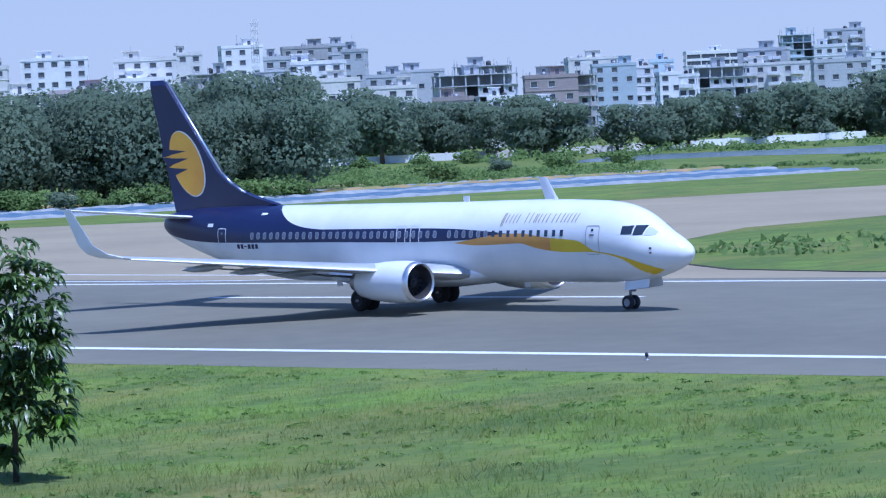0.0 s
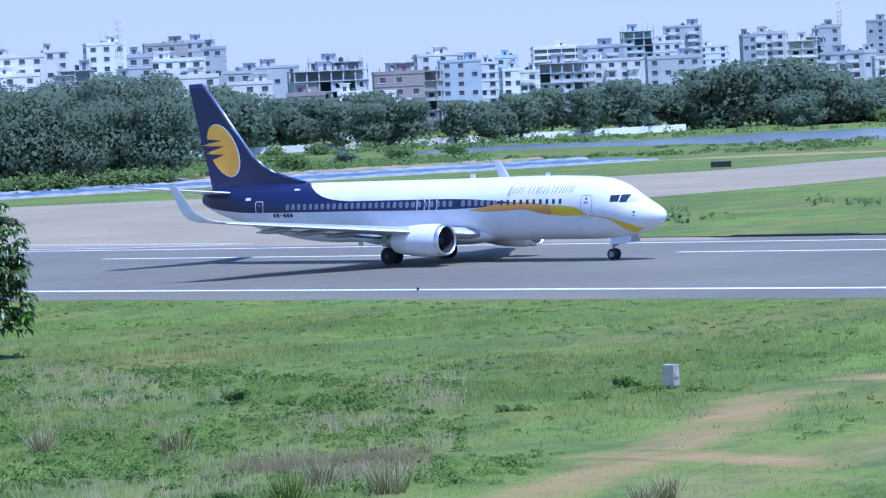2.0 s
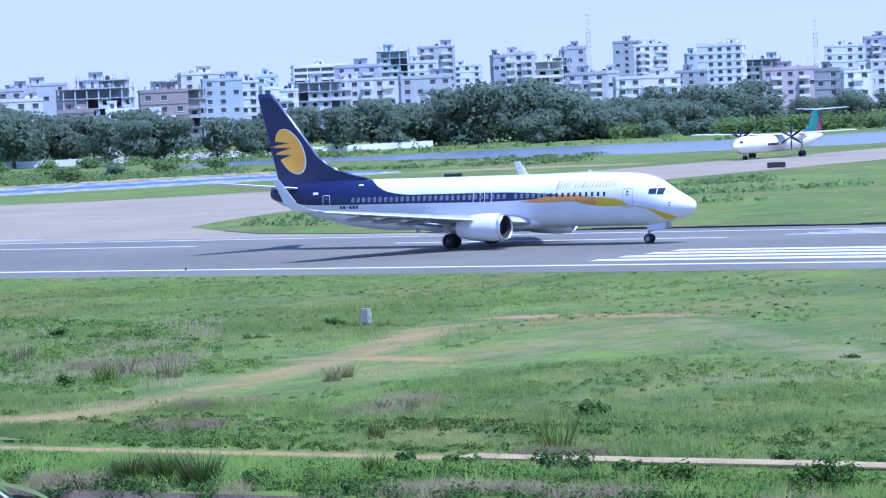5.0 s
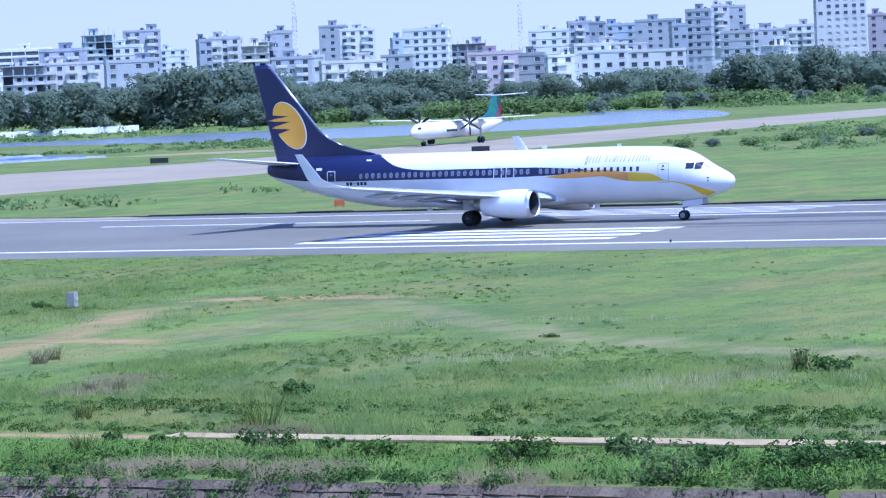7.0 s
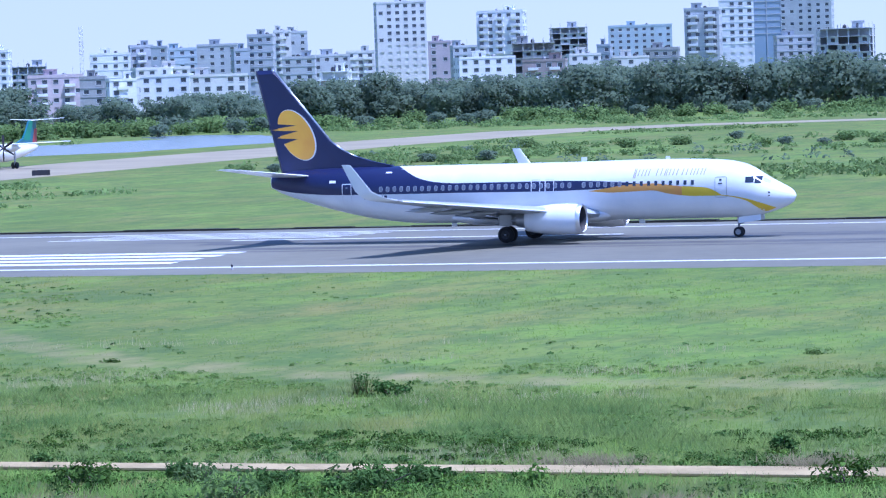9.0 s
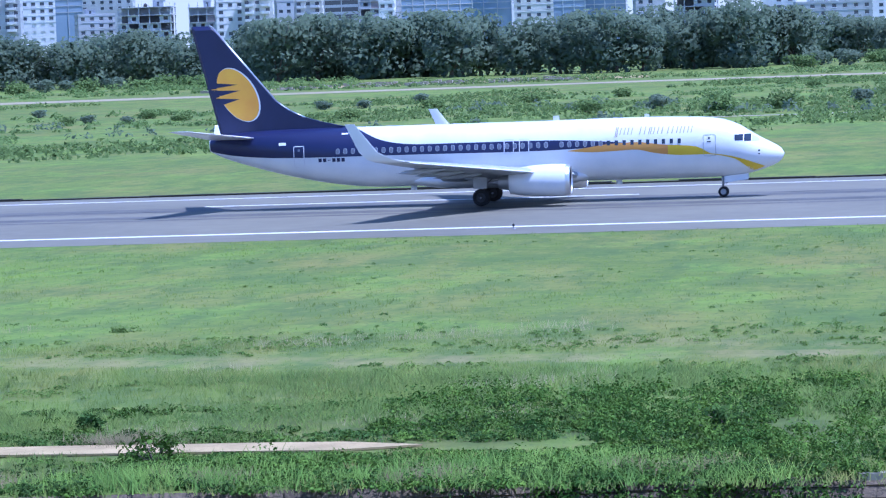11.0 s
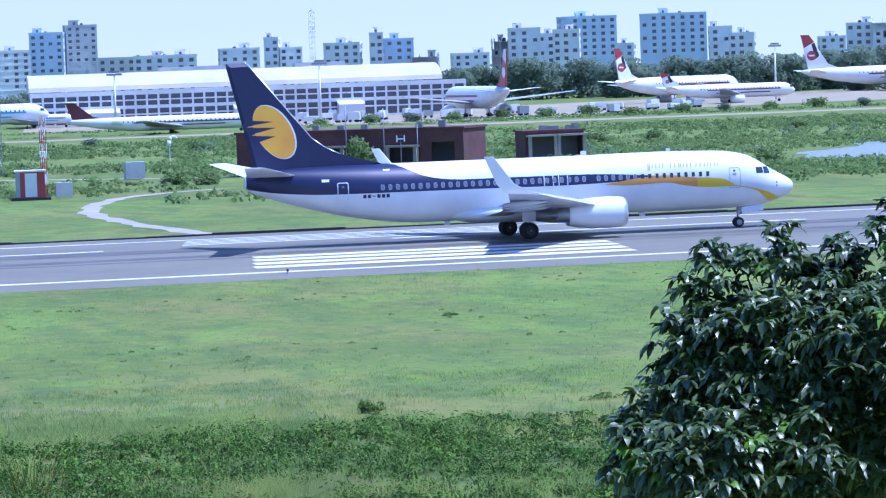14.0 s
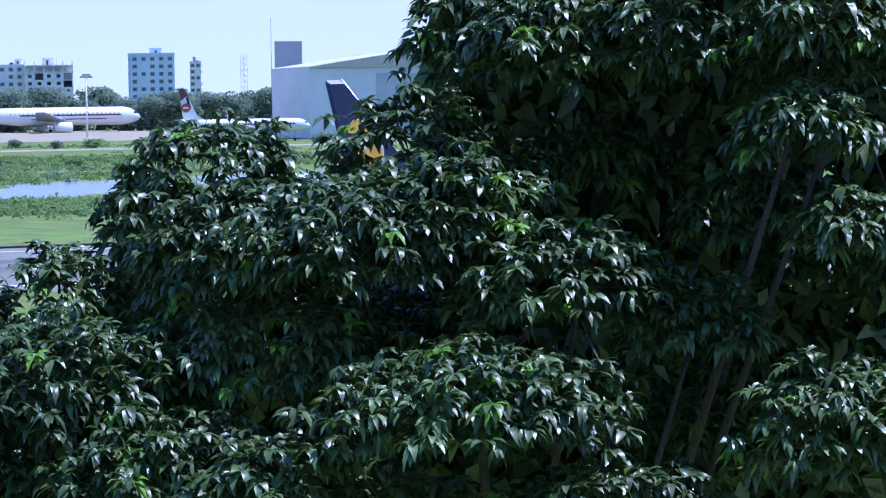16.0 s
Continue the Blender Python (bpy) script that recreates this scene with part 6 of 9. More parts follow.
    if fin_mark is not None:
        b = Bag()
        for s in (-1, 1):
            if prop:
                for q, (x0, x1) in enumerate(((-0.93, -0.98),)):
                    b.add([(x0 * length, s * 0.18, base + 0.3), (x1 * length, s * 0.18, base + 0.2), (-0.985 * length, s * 0.18, top - 1.2), (-0.955 * length, s * 0.18, top - 1.4)], [(0, 1, 2, 3)])
            else:
                b.add([(-0.957 * length, s * 0.17, top), (-1.0 * length, s * 0.17, top), (-0.985 * length, s * 0.17, top - fin_h * 0.4), (-0.93 * length, s * 0.17, top - fin_h * 0.22)], [(0, 1, 2, 3)])
        part("fin_band", b.mesh("fin_band", [fin_mark]), fin)
        if emblem is not None and fin_mat is WHITE:
            b = Bag()
            for s in (-1, 1):
                b.add([(-0.928 * length, s * 0.172, top - fin_h * 0.24), (-0.945 * length, s * 0.172, top - fin_h * 0.28), (-0.925 * length, s * 0.172, base + fin_h * 0.3), (-0.905 * length, s * 0.172, base + fin_h * 0.42)], [(0, 1, 2, 3)])
            part("fin_band", b.mesh("fin_band", [DARK]), fin, "dark curved stripe on the fin")
    if emblem is not None:
        b = Bag()
        for s in (-1, 1):
            c = [(-0.945 * length + fin_h * 0.15 * math.cos(2 * math.pi * i / 16), s * 0.19, base + fin_h * 0.42 + fin_h * 0.15 * math.sin(2 * math.pi * i / 16)) for i in range(16)]
            b.add(c, [tuple(range(16))])
        part("emblem_disc", b.mesh("emblem_disc", [emblem]), fin)
        if fin_mat is WHITE:
            b = Bag()
            for s in (-1, 1):
                b.box(-0.945 * length - fin_h * 0.09, -0.945 * length + fin_h * 0.09, s * 0.196 - 0.003, s * 0.196 + 0.003, base + fin_h * 0.40, base + fin_h * 0.45)
            part("emblem_bar", b.mesh("emblem_bar", [WHITE]), fin)
    b = Bag()
    for s in (-1, 1):
        b.add([(-0.022 * length, s * r * 0.42, z + 0.25 * r), (-0.045 * length, s * r * 0.72, z + 0.25 * r), (-0.048 * length, s * r * 0.66, z + 0.5 * r), (-0.034 * length, s * r * 0.46, z + 0.48 * r)], [(0, 1, 2, 3)])
    part("cockpit_glass", b.mesh("cockpit_glass", [CABIN_GLASS]), ob)
    for k in range(26 if not prop else 18):
        x = -length * (0.13 + 0.6 * k / 26)
        b = Bag()
        for s in (-1,):
            b.add([(x, s * (r * 0.985 + 0.03), z + 0.2 * r), (x - 0.3, s * (r * 0.985 + 0.03), z + 0.2 * r), (x - 0.3, s * (r * 0.93 + 0.03), z + 0.38 * r), (x, s * (r * 0.93 + 0.03), z + 0.38 * r)], [(0, 1, 2, 3)])
        part("cabin_window", b.mesh("cabin_window", [CABIN_GLASS]), ob)
    return ob


def stand(ob, az, dist, heading):
    """Put an aircraft with its nose at a bearing and distance, heading in degrees from east."""
    x, y = polar(az, dist)
    ob.matrix_basis = pose(x, y, 0.0, 0, 0, heading)
    return ob


stand(parked_jet(42, 1.6, 32, 0.7, WHITE, LIGHT_BLUE, WHITE, "white tri-colour rear-engined jet with a blue tail parked on grass", True, True, None, LIGHT_BLUE, fin_k=0.42), 4.1, 740, -6)
stand(parked_jet(50, 2.7, 45, 1.3, WHITE, LIGHT_BLUE, None, "large white jet with a light blue fin parked far off", False, False, GOLD, LIGHT_BLUE, fin_k=0.8), 6.45, 900, -8)
stand(parked_jet(22, 1.3, 26, 0.9, WHITE, BLUE, None, "small white propeller airliner with dark tail parked far off", True, False, prop=True), 4.85, 850, -5)
stand(parked_jet(24, 1.3, 22, 1.0, WHITE, LIGHT_BLUE, None, "small white jet with light blue fin parked far off", False, True, None, LIGHT_BLUE), 6.9, 900, -10)
stand(parked_jet(43, 1.6, 30, 0.7, WHITE, MAROON, None, "white rear-engined jet with a maroon tail parked far off", True, True, None, MAROON, fin_k=0.42), 10.05, 738, -8)
stand(parked_jet(46, 2.75, 43, 2.0, WHITE, RED, WHITE, "white wide-bodied jet with a red fin seen from behind", False, False, WHITE, RED), 13.2, 840, 94)
stand(parked_jet(46, 2.75, 43, 2.0, WHITE, WHITE, RED, "white wide-bodied jet with a red and green fin on the apron", False, False, RED, MAROON), 18.05, 1000, 22)
stand(parked_jet(38, 1.9, 32, 1.4, WHITE, WHITE, RED, "white jet with a red fin band on the apron", False, False, RED, MAROON, fin_k=0.5), 19.0, 930, -2)
stand(parked_jet(64, 3.0, 60, 2.2, WHITE, WHITE, RED, "long white wide-bodied jet with a red fin on the apron", False, False, RED, MAROON, fin_k=0.9), 22.25, 1130, -4)
stand(parked_jet(33, 1.65, 29, 2.3, WHITE, WHITE, MAROON, "white jet with a dark red fin band before the hangar", False, False, RED, MAROON, fin_k=1.25), 25.1, 845, -14)


def propeller(parent, x, y, z, r=2.05):
    b = Bag()
    b.lathe((0, 0, 0), (1, 0, 0), [(-0.25, 0.28), (0.1, 0.24), (0.4, 0.1), (0.5, 0.01)], 14)
    hub = part("propeller", b.mesh("spinner", [DARK], True), parent, "dark six-bladed propeller")
    hub.location = (x, y, z)
    for k in range(6):
        a = math.pi * k / 3
        c, s = math.cos(a), math.sin(a)
        bl = Bag()
        pts = []
        for rr, w in ((0.2, 0.12), (0.8, 0.2), (1.5, 0.22), (2.0, 0.12)):
            for q in (-1, 1):
                for th in (-0.02, 0.02):
                    pts.append((th + q * w * 0.45, c * rr - s * q * w * 0.8, s * rr + c * q * w * 0.8))
        fs = []
        for i in range(3):
            o = i * 4
            fs += [(o, o + 4, o + 6, o + 2), (o + 1, o + 3, o + 7, o + 5), (o, o + 1, o + 5, o + 4), (o + 2, o + 6, o + 7, o + 3)]
        fs += [(12, 13, 15, 14)]
        bl.add(pts, fs)
        part("blade", bl.mesh("blade", [DARK]), hub)
    return hub


turboprop = parked_jet(31, 1.35, 28.4, 0.95, WHITE, TEAL_PAINT, RED, "white twin propeller airliner taxiing, green and red tail", True, False, None, None, "turboprop_airliner", prop=True)
b = Bag()
for s in (-1, 1):
    b.add([(-0.83 * 31, s * 0.18, 4.2), (-0.90 * 31, s * 0.18, 4.1), (-0.945 * 31, s * 0.18, 7.0), (-0.915 * 31, s * 0.18, 7.2)], [(0, 1, 2, 3)])
part("fin_band", b.mesh("fin_band", [GREEN]), turboprop, "green band on the fin")
b = Bag()
for s in (-1, 1):
    b.box(-12.5, -9.0, s * 1.36 - 0.02, s * 1.36 + 0.02, 2.0, 2.35)
part("name_bar", b.mesh("name_bar", [DARK]), turboprop, "dark bars of lettering")
spinners = [propeller(turboprop, -0.36 * 31 + 0.2, s * 4.4, 0.95 + 1.35 + 1.35 * 0.95 - 0.35) for s in (-1, 1)]
turboprop.matrix_basis = pose(-245, 470, 0.0, 0, 0, -90)


def terminal_hall():
    """The long hall with a curved white roof and a gridded front."""
    x0, y0 = polar(6.15, 905)
    x1, y1 = polar(13.45, 915)
    o, q = Vector((x0, y0, 0)), Vector((x1, y1, 0))
    ln = (q - o).length
    ob = tagged(new("terminal_hall"), "long pale hall with a curved white roof and gridded windows", "building")
    ob.matrix_basis = Matrix.Translation(o) @ Matrix.Rotation(math.atan2(q.y - o.y, q.x - o.x), 4, "Z")
    depth, eave, ridge = 34.0, 9.0, 13.6
    b = Bag()
    b.box(0, ln, 0.5, depth, 0, eave, 0)
    part("wall", b.mesh("wall", [TOWN_GLASS]), ob, "dark glazed front")
    bays = 38
    for i in range(bays + 1):
        c = Bag()
        x = ln * i / bays
        c.box(x - 0.28, x + 0.28, 0, 0.6, 0, eave)
        part("pier", c.mesh("pier", [PAINTS["white"]]), ob)
    for z0, z1 in ((0, 0.6), (2.5, 2.9), (4.2, 5.1), (6.3, 6.7), (7.9, 9.1)):
        c = Bag()
        c.box(-0.3, ln + 0.3, -0.1, 0.55, z0, z1)
        part("spandrel", c.mesh("spandrel", [PAINTS["white"]]), ob)
    c = Bag()
    n = 12
    rl = ln - 6
    for k in range(n):
        a0, a1 = math.pi * k / n, math.pi * (k + 1) / n
        p = [(depth / 2 - math.cos(a) * (depth / 2 - 1), eave + 0.3 + math.sin(a) * (ridge - eave)) for a in (a0, a1)]
        c.add([(-0.5, p[0][0], p[0][1]), (rl, p[0][0], p[0][1]), (rl, p[1][0], p[1][1]), (-0.5, p[1][0], p[1][1])], [(0, 1, 2, 3)], 0)
        c.add([(-0.5, p[0][0], eave), (-0.5, p[0][0], p[0][1]), (-0.5, p[1][0], p[1][1]), (-0.5, p[1][0], eave)], [(0, 1, 2, 3)], 1)
        c.add([(rl, p[0][0], eave), (rl, p[1][0], eave), (rl, p[1][0], p[1][1]), (rl, p[0][0], p[0][1])], [(0, 1, 2, 3)], 1)
    part("roof", c.mesh("roof", [ROOF_WHITE, HANGAR_SKIN], True), ob, "curved white sheet roof")
    for x0, x1 in ((ln * 0.12, ln * 0.20), (ln * 0.46, ln * 0.52), (ln * 0.70, ln * 0.76)):
        c = Bag()
        c.add([(x0, -5, 0), (x1, -5, 0), (x1, 0, 0), (x0, 0, 0), (x0, -5, 3.4), (x1, -5, 3.4), (x1, 0, 4.4), (x0, 0, 4.4)], [(0, 1, 5, 4), (4, 5, 6, 7), (1, 2, 6, 5), (3, 0, 4, 7)])
        part("lean_to", c.mesh("lean_to", [HANGAR_SKIN]), ob, "pale lean-to in front of the hall")
    for x0, x1 in ((ln * 0.30, ln * 0.48), (ln * 0.62, ln * 0.74)):
        c = Bag()
        c.box(x0, x1, depth * 0.5, depth * 0.7, ridge, ridge + 1.4)
        part("roof_vent", c.mesh("roof_vent", [PAINTS["grey"]]), ob, "grey roof-top vent housing")
    return ob


terminal_hall()


def big_hangar():
    x0, y0 = polar(25.1, 870)
    x1, y1 = polar(33.0, 900)
    o, q = Vector((x0, y0, 0)), Vector((x1, y1, 0))
    ln = (q - o).length
    ob = tagged(new("hangar"), "large pale blue-grey hangar with a low curved roof", "building")
    ob.matrix_basis = Matrix.Translation(o) @ Matrix.Rotation(math.atan2(q.y - o.y, q.x - o.x), 4, "Z")
    b = Bag()
    b.box(0, ln, 0, 60, 0, 18.5)
    part("wall", b.mesh("wall", [HANGAR_SKIN]), ob)
    for i in range(8):
        c = Bag()
        c.box(ln * (0.14 + 0.1 * i), ln * (0.14 + 0.1 * i) + ln * 0.09, -0.4 + 0.1 * (i % 2), -0.05, 0, 16.5)
        part("sliding_door", c.mesh("sliding_door", [PAINTS["white"] if i % 3 else PAINTS["grey"]]), ob, "tall sliding hangar door")
    c = Bag()
    n = 14
    for k in range(n):
        p = [(ln * t, 18.5 + 6 * math.sin(math.pi * t)) for t in (k / n, (k + 1) / n)]
        c.add([(p[0][0], -1, p[0][1]), (p[1][0], -1, p[1][1]), (p[1][0], 60, p[1][1]), (p[0][0], 60, p[0][1])], [(0, 1, 2, 3)])
        c.add([(p[0][0], -1, 18.2), (p[1][0], -1, 18.2), (p[1][0], -1, p[1][1]), (p[0][0], -1, p[0][1])], [(0, 1, 2, 3)])
    part("roof", c.mesh("roof", [ROOF_WHITE]), ob, "low curved white roof")
    return ob


big_hangar()


def water_tower():
    x, y = polar(24.75, 1000)
    ob = tagged(new("water_tower"), "dark square water tank on a concrete tower", "tower")
    ob.matrix_basis = pose(x, y, 0, 0, 0, -24)
    b = Bag()
    b.box(-4, 4, -4, 4, 19, 27)
    part("tank", b.mesh("tank", [PAINTS["dark"]]), ob, "dark square tank")
    for sx in (-3.5, 3.5):
        for sy in (-3.5, 3.5):
            c = Bag()
            c.box(sx - 0.4, sx + 0.4, sy - 0.4, sy + 0.4, 0, 19)
            part("column", c.mesh("column", [PAINTS["raw"]]), ob)
    c = Bag()
    c.tube((-5, 0, 0), (-5, 0, 34), 0.12, 0.06, 6)
    part("rod", c.mesh("rod", [STEEL]), ob)
    return ob


water_tower()


def flat_shed(x0, y0, x1, y1, high, deep, mat, label, holes):
    """A flat-roofed one-storey building; holes: (from, to, low, high) as shares of its front."""
    o, q = Vector((x0, y0, 0)), Vector((x1, y1, 0))
    ln = (q - o).length
    ob = tagged(new("shed_building"), label, "building")
    ob.matrix_basis = Matrix.Translation(o) @ Matrix.Rotation(math.atan2(q.y - o.y, q.x - o.x), 4, "Z")
    def wall_piece(*box):
        b = Bag()
        b.box(*box)
        part("wall", b.mesh("wall", [mat]), ob)

    edges = sorted({0.0, 1.0, *[h[0] for h in holes], *[h[1] for h in holes]})
    for a, c in zip(edges[:-1], edges[1:]):
        h = [q for q in holes if q[0] <= a and q[1] >= c]
        if h:
            if h[0][2] > 0:
                wall_piece(a * ln, c * ln, 0, 0.3, 0, h[0][2] * high)
            wall_piece(a * ln, c * ln, 0, 0.3, h[0][3] * high, high)
        else:
            wall_piece(a * ln, c * ln, 0, 0.3, 0, high)
    wall_piece(0, 0.3, 0.3, deep, 0, high)
    wall_piece(ln - 0.3, ln, 0.3, deep, 0, high)
    wall_piece(0.3, ln - 0.3, deep - 0.3, deep, 0, high)
    c = Bag()
    c.box(-0.2, ln + 0.2, -0.2, deep + 0.2, high, high + 0.25)
    part("roof", c.mesh("roof", [mat]), ob)
    for h in holes:
        if h[2] < 0.1:
            c = Bag()
            c.box(h[0] * ln - 0.3, h[1] * ln + 0.3, -1.2, 0, h[3] * high, h[3] * high + 0.25)
            part("canopy", c.mesh("canopy", [PALE_CONCRETE]), ob, "pale concrete canopy over the opening")
            for e in (h[0], h[1]):
                c = Bag()
                c.box(e * ln - 0.2, e * ln + 0.2, -1.1, -0.75, 0, h[3] * high)
                part("post", c.mesh("post", [PALE_CONCRETE]), ob)
    c = Bag()
    c.box(0.3, ln - 0.3, deep * 0.4, deep * 0.4 + 0.1, 0, high)
    part("inner_wall", c.mesh("inner_wall", [INSIDE]), ob)
    rnd = random.Random(4)
    for k in range(5):
        c = Bag()
        xx = ln * rnd.uniform(0.3, 0.95)
        c.box(xx - 0.4, xx + 0.4, 1, 1.6, high + 0.25, high + 0.25 + rnd.uniform(0.4, 0.8))
        part("roof_unit", c.mesh("roof_unit", [STEEL]), ob)
    return ob


flat_shed(66, 392, 90, 378, 4.9, 9, RUST_WALL, "long low rust-red building with pale doorways", [(0.36, 0.48, 0.0, 0.62), (0.68, 0.80, 0.0, 0.6), (0.86, 0.96, 0.25, 0.7)])
flat_shed(104, 404, 111.5, 404, 3.6, 5, RUST_WALL, "small open rust-red shed with pale posts", [(0.05, 0.48, 0.0, 0.85), (0.54, 0.97, 0.0, 0.85)])


def lattice_mast(x, y, high, wide, mats, label, name="lattice_mast"):
    ob = tagged(new(name), label, "mast")
    ob.matrix_basis = pose(x, y, 0, 0, 0, 20)
    for sx in (-1, 1):
        for sy in (-1, 1):
            b = Bag()
            rings = [(sx * wide + 0.05 * math.cos(2 * math.pi * i / 5), sy * wide + 0.05 * math.sin(2 * math.pi * i / 5), high * k / 6) for k in range(7) for i in range(5)]
            b.add(rings, [(5 * k + i, 5 * k + (i + 1) % 5, 5 * k + 5 + (i + 1) % 5, 5 * k + 5 + i) for k in range(6) for i in range(5)])
            b.m = [(f // 5) % len(mats) for f in range(30)]
            part("leg", b.mesh("leg", mats), ob)
    n = int(high / 1.1)
    b = Bag()
    for k in range(n):
        z0, z1 = high * k / n, high * (k + 1) / n
        s = 1 if k % 2 else -1
        q = k % len(mats)
        for sy in (-1, 1):
            b.tube((-s * wide, sy * wide, z0), (s * wide, sy * wide, z1), 0.03, n=4, slot=q)
            b.tube((sy * wide, -s * wide, z0), (sy * wide, s * wide, z1), 0.03, n=4, slot=q)
            b.tube((-wide, sy * wide, z1), (wide, sy * wide, z1), 0.03, n=4, slot=q)
    tagged(part("bracing", b.mesh("bracing", mats), ob), kind="stuff")
    return ob


lattice_mast(42, 432, 14.6, 0.42, [STEEL], "grey steel lattice mast standing in the grass")
lattice_mast(38.3, 346, 8.4, 0.24, [RED, PAINTS["white"]], "red and white banded lattice mast")
for az, d, h in ((-41.75, 1150, 40), (-0.35, 1500, 46), (-26.3, 1750, 44), (-30.1, 1700, 50), (10.9, 1450, 40), (24.0, 1300, 27), (25.9, 1300, 26)):
    px, py = polar(az, d)
    lattice_mast(px, py, h, 0.9, [STEEL, PAINTS["white"]], "tall slender lattice mast above the roofs", "radio_mast")


def flood_mast(az, d, h):
    x, y = polar(az, d)
    ob = tagged(new("floodlight_mast"), "tall white apron floodlight mast with a lamp cluster", "mast", group="apron floodlights")
    ob.matrix_basis = pose(x, y, 0)
    b = Bag()
    b.tube((0, 0, 0), (0, 0, h), 0.35, 0.2, 8)
    part("pole", b.mesh("pole", [PAINTS["white"]], True), ob)
    b = Bag()
    b.box(-1.8, 1.8, -0.3, 0.3, h, h + 0.5)
    b.box(-1.2, 1.2, -0.2, 0.2, h + 0.6, h + 1.1)
    part("lamp_cluster", b.mesh("lamp_cluster", [STEEL]), ob)


for az, d, h in ((18.68, 980, 15.0), (21.35, 980, 17.0), (11.0, 820, 14.0), (7.55, 800, 13.0)):
    flood_mast(az, d, h)


def windsock(x, y):
    ob = tagged(new("windsock"), "white windsock on a thin pole in the grass", "windsock")
    ob.matrix_basis = pose(x, y, 0)
    b = Bag()
    b.tube((0, 0, 0), (0, 0, 3.6), 0.06, n=6)
    part("pole", b.mesh("pole", [PAINTS["white"]]), ob)
    b = Bag()
    p = [(-0.1, 0, 2.7), (0.0, 0, 3.5), (0.3, 0, 3.95), (0.75, 0, 4.0), (1.1, 0, 3.7)]
    for k in range(4):
        b.tube(p[k], p[k + 1], 0.32 - 0.05 * k, 0.27 - 0.05 * k, 10)
    part("sock", b.mesh("sock", [PAINTS["white"]], True), ob, "white fabric sock")


windsock(67, 452)


def small_box(x, y, w, d, h, mat, label, name="marker_board", cat="sign", turn=0, cap=None):
    ob = tagged(new(name), label, cat)
    ob.matrix_basis = pose(x, y, -0.04, 0, 0, turn)
    b = Bag()
    b.box(-w / 2, w / 2, -d / 2, d / 2, 0.12, h)
    me = b.mesh("board", [mat])
    part("board", me, ob)
    for s in (-1, 1):
        c = Bag()
        c.box(s * w * 0.35 - 0.05, s * w * 0.35 + 0.05, -0.05, 0.05, 0, 0.14)
        part("leg", c.mesh("leg", [STEEL]), ob)
    if cap:
        c = Bag()
        c.box(-w * 0.6, w * 0.6, -d * 0.3, d * 0.3, h * 0.5, h * 0.7)
        part("collar", c.mesh("collar", [cap]), ob)
    return ob


small_box(-214, 419, 2.5, 0.3, 0.85, DARK, "black guidance sign seen from behind beside the taxiway", turn=20)
small_box(-261, 410, 2.6, 0.3, 0.85, DARK, "black guidance sign seen from behind beside the taxiway", turn=20)
small_box(-147, 260, 0.95, 0.2, 0.62, material("orange_sign", (0.55, 0.14, 0.04), (0.45, 0.11, 0.03), 2, 0.5, 0, 0, 0.2, "Object"), "small orange board in the grass", turn=25)
small_box(18.4, 298, 1.1, 0.3, 0.95, DARK, "black board beside the runway", turn=5)
small_box(27.8, 297, 1.15, 0.3, 0.95, DARK, "black board beside the runway", turn=5)
sign_frame = tagged(new("sign_frame"), "low open frame of faded posts between two boards", "frame")
sign_frame.matrix_basis = pose(18.4, 298, -0.04, 0, 0, -6)
FADED = material("faded_green_steel", (0.27, 0.29, 0.20), (0.20, 0.22, 0.15), 1.5, 0.7, 0.1, 0, 0.3, "Object")
for k in range(9):
    b = Bag()
    b.box(0.75 + k, 0.83 + k, -0.05, 0.05, 0, 0.78 + 0.05 * (k % 2))
    part("post", b.mesh("post", [FADED]), sign_frame)
for z, w in ((0.20, 0.05), (0.50, 0.06), (0.74, 0.06)):
    b = Bag()
    b.box(0.55, 8.95, 0.052, 0.10, z - w, z + w)
    part("rail", b.mesh("rail", [FADED]), sign_frame)
b = Bag()
b.box(5.9, 7.6, -0.12, -0.07, 0.18, 0.66)
part("panel", b.mesh("panel", [FADED]), sign_frame)
b = Bag()
b.box(3.9, 3.98, -0.14, -0.06, 0, 1.5)
part("marker_post", b.mesh("marker_post", [PAINTS["white"]]), sign_frame, "thin white marker post")
small_box(40.2, 345.5, 1.7, 1.0, 1.6, PAINTS["grey"], "small grey metal locker beside the striped cabin", "equipment_locker", "box")
cabin = tagged(new("equipment_cabin"), "red and white striped equipment cabin on a dark plinth", "cabin")
cabin.matrix_basis = pose(36.6, 343.5, 0, 0, 0, -6)
for nm, x0, x1, y0, y1, z0, z1, mt in (("plinth", -2.0, 2.0, -1.5, 1.5, -0.05, 0.25, DARK), ("shell", -1.45, 1.45, -1.1, 1.2, 0.25, 2.85, RED), ("door", -0.55, 0.65, -1.14, -1.1, 0.3, 2.7, PAINTS["white"]), ("corner_panel", -1.5, -1.05, -1.14, -1.1, 0.3, 2.8, PAINTS["dark"]), ("roof_sheet", -1.6, 1.6, -1.25, 1.3, 2.85, 3.0, PAINTS["white"])):
    b = Bag()
    b.box(x0, x1, y0, y1, z0, z1)
    part(nm, b.mesh(nm, [mt]), cabin)
small_box(55, 400, 2.3, 2.0, 2.1, PAINTS["grey"], "grey equipment cabinet in the grass", "equipment_cabinet", "cabinet")
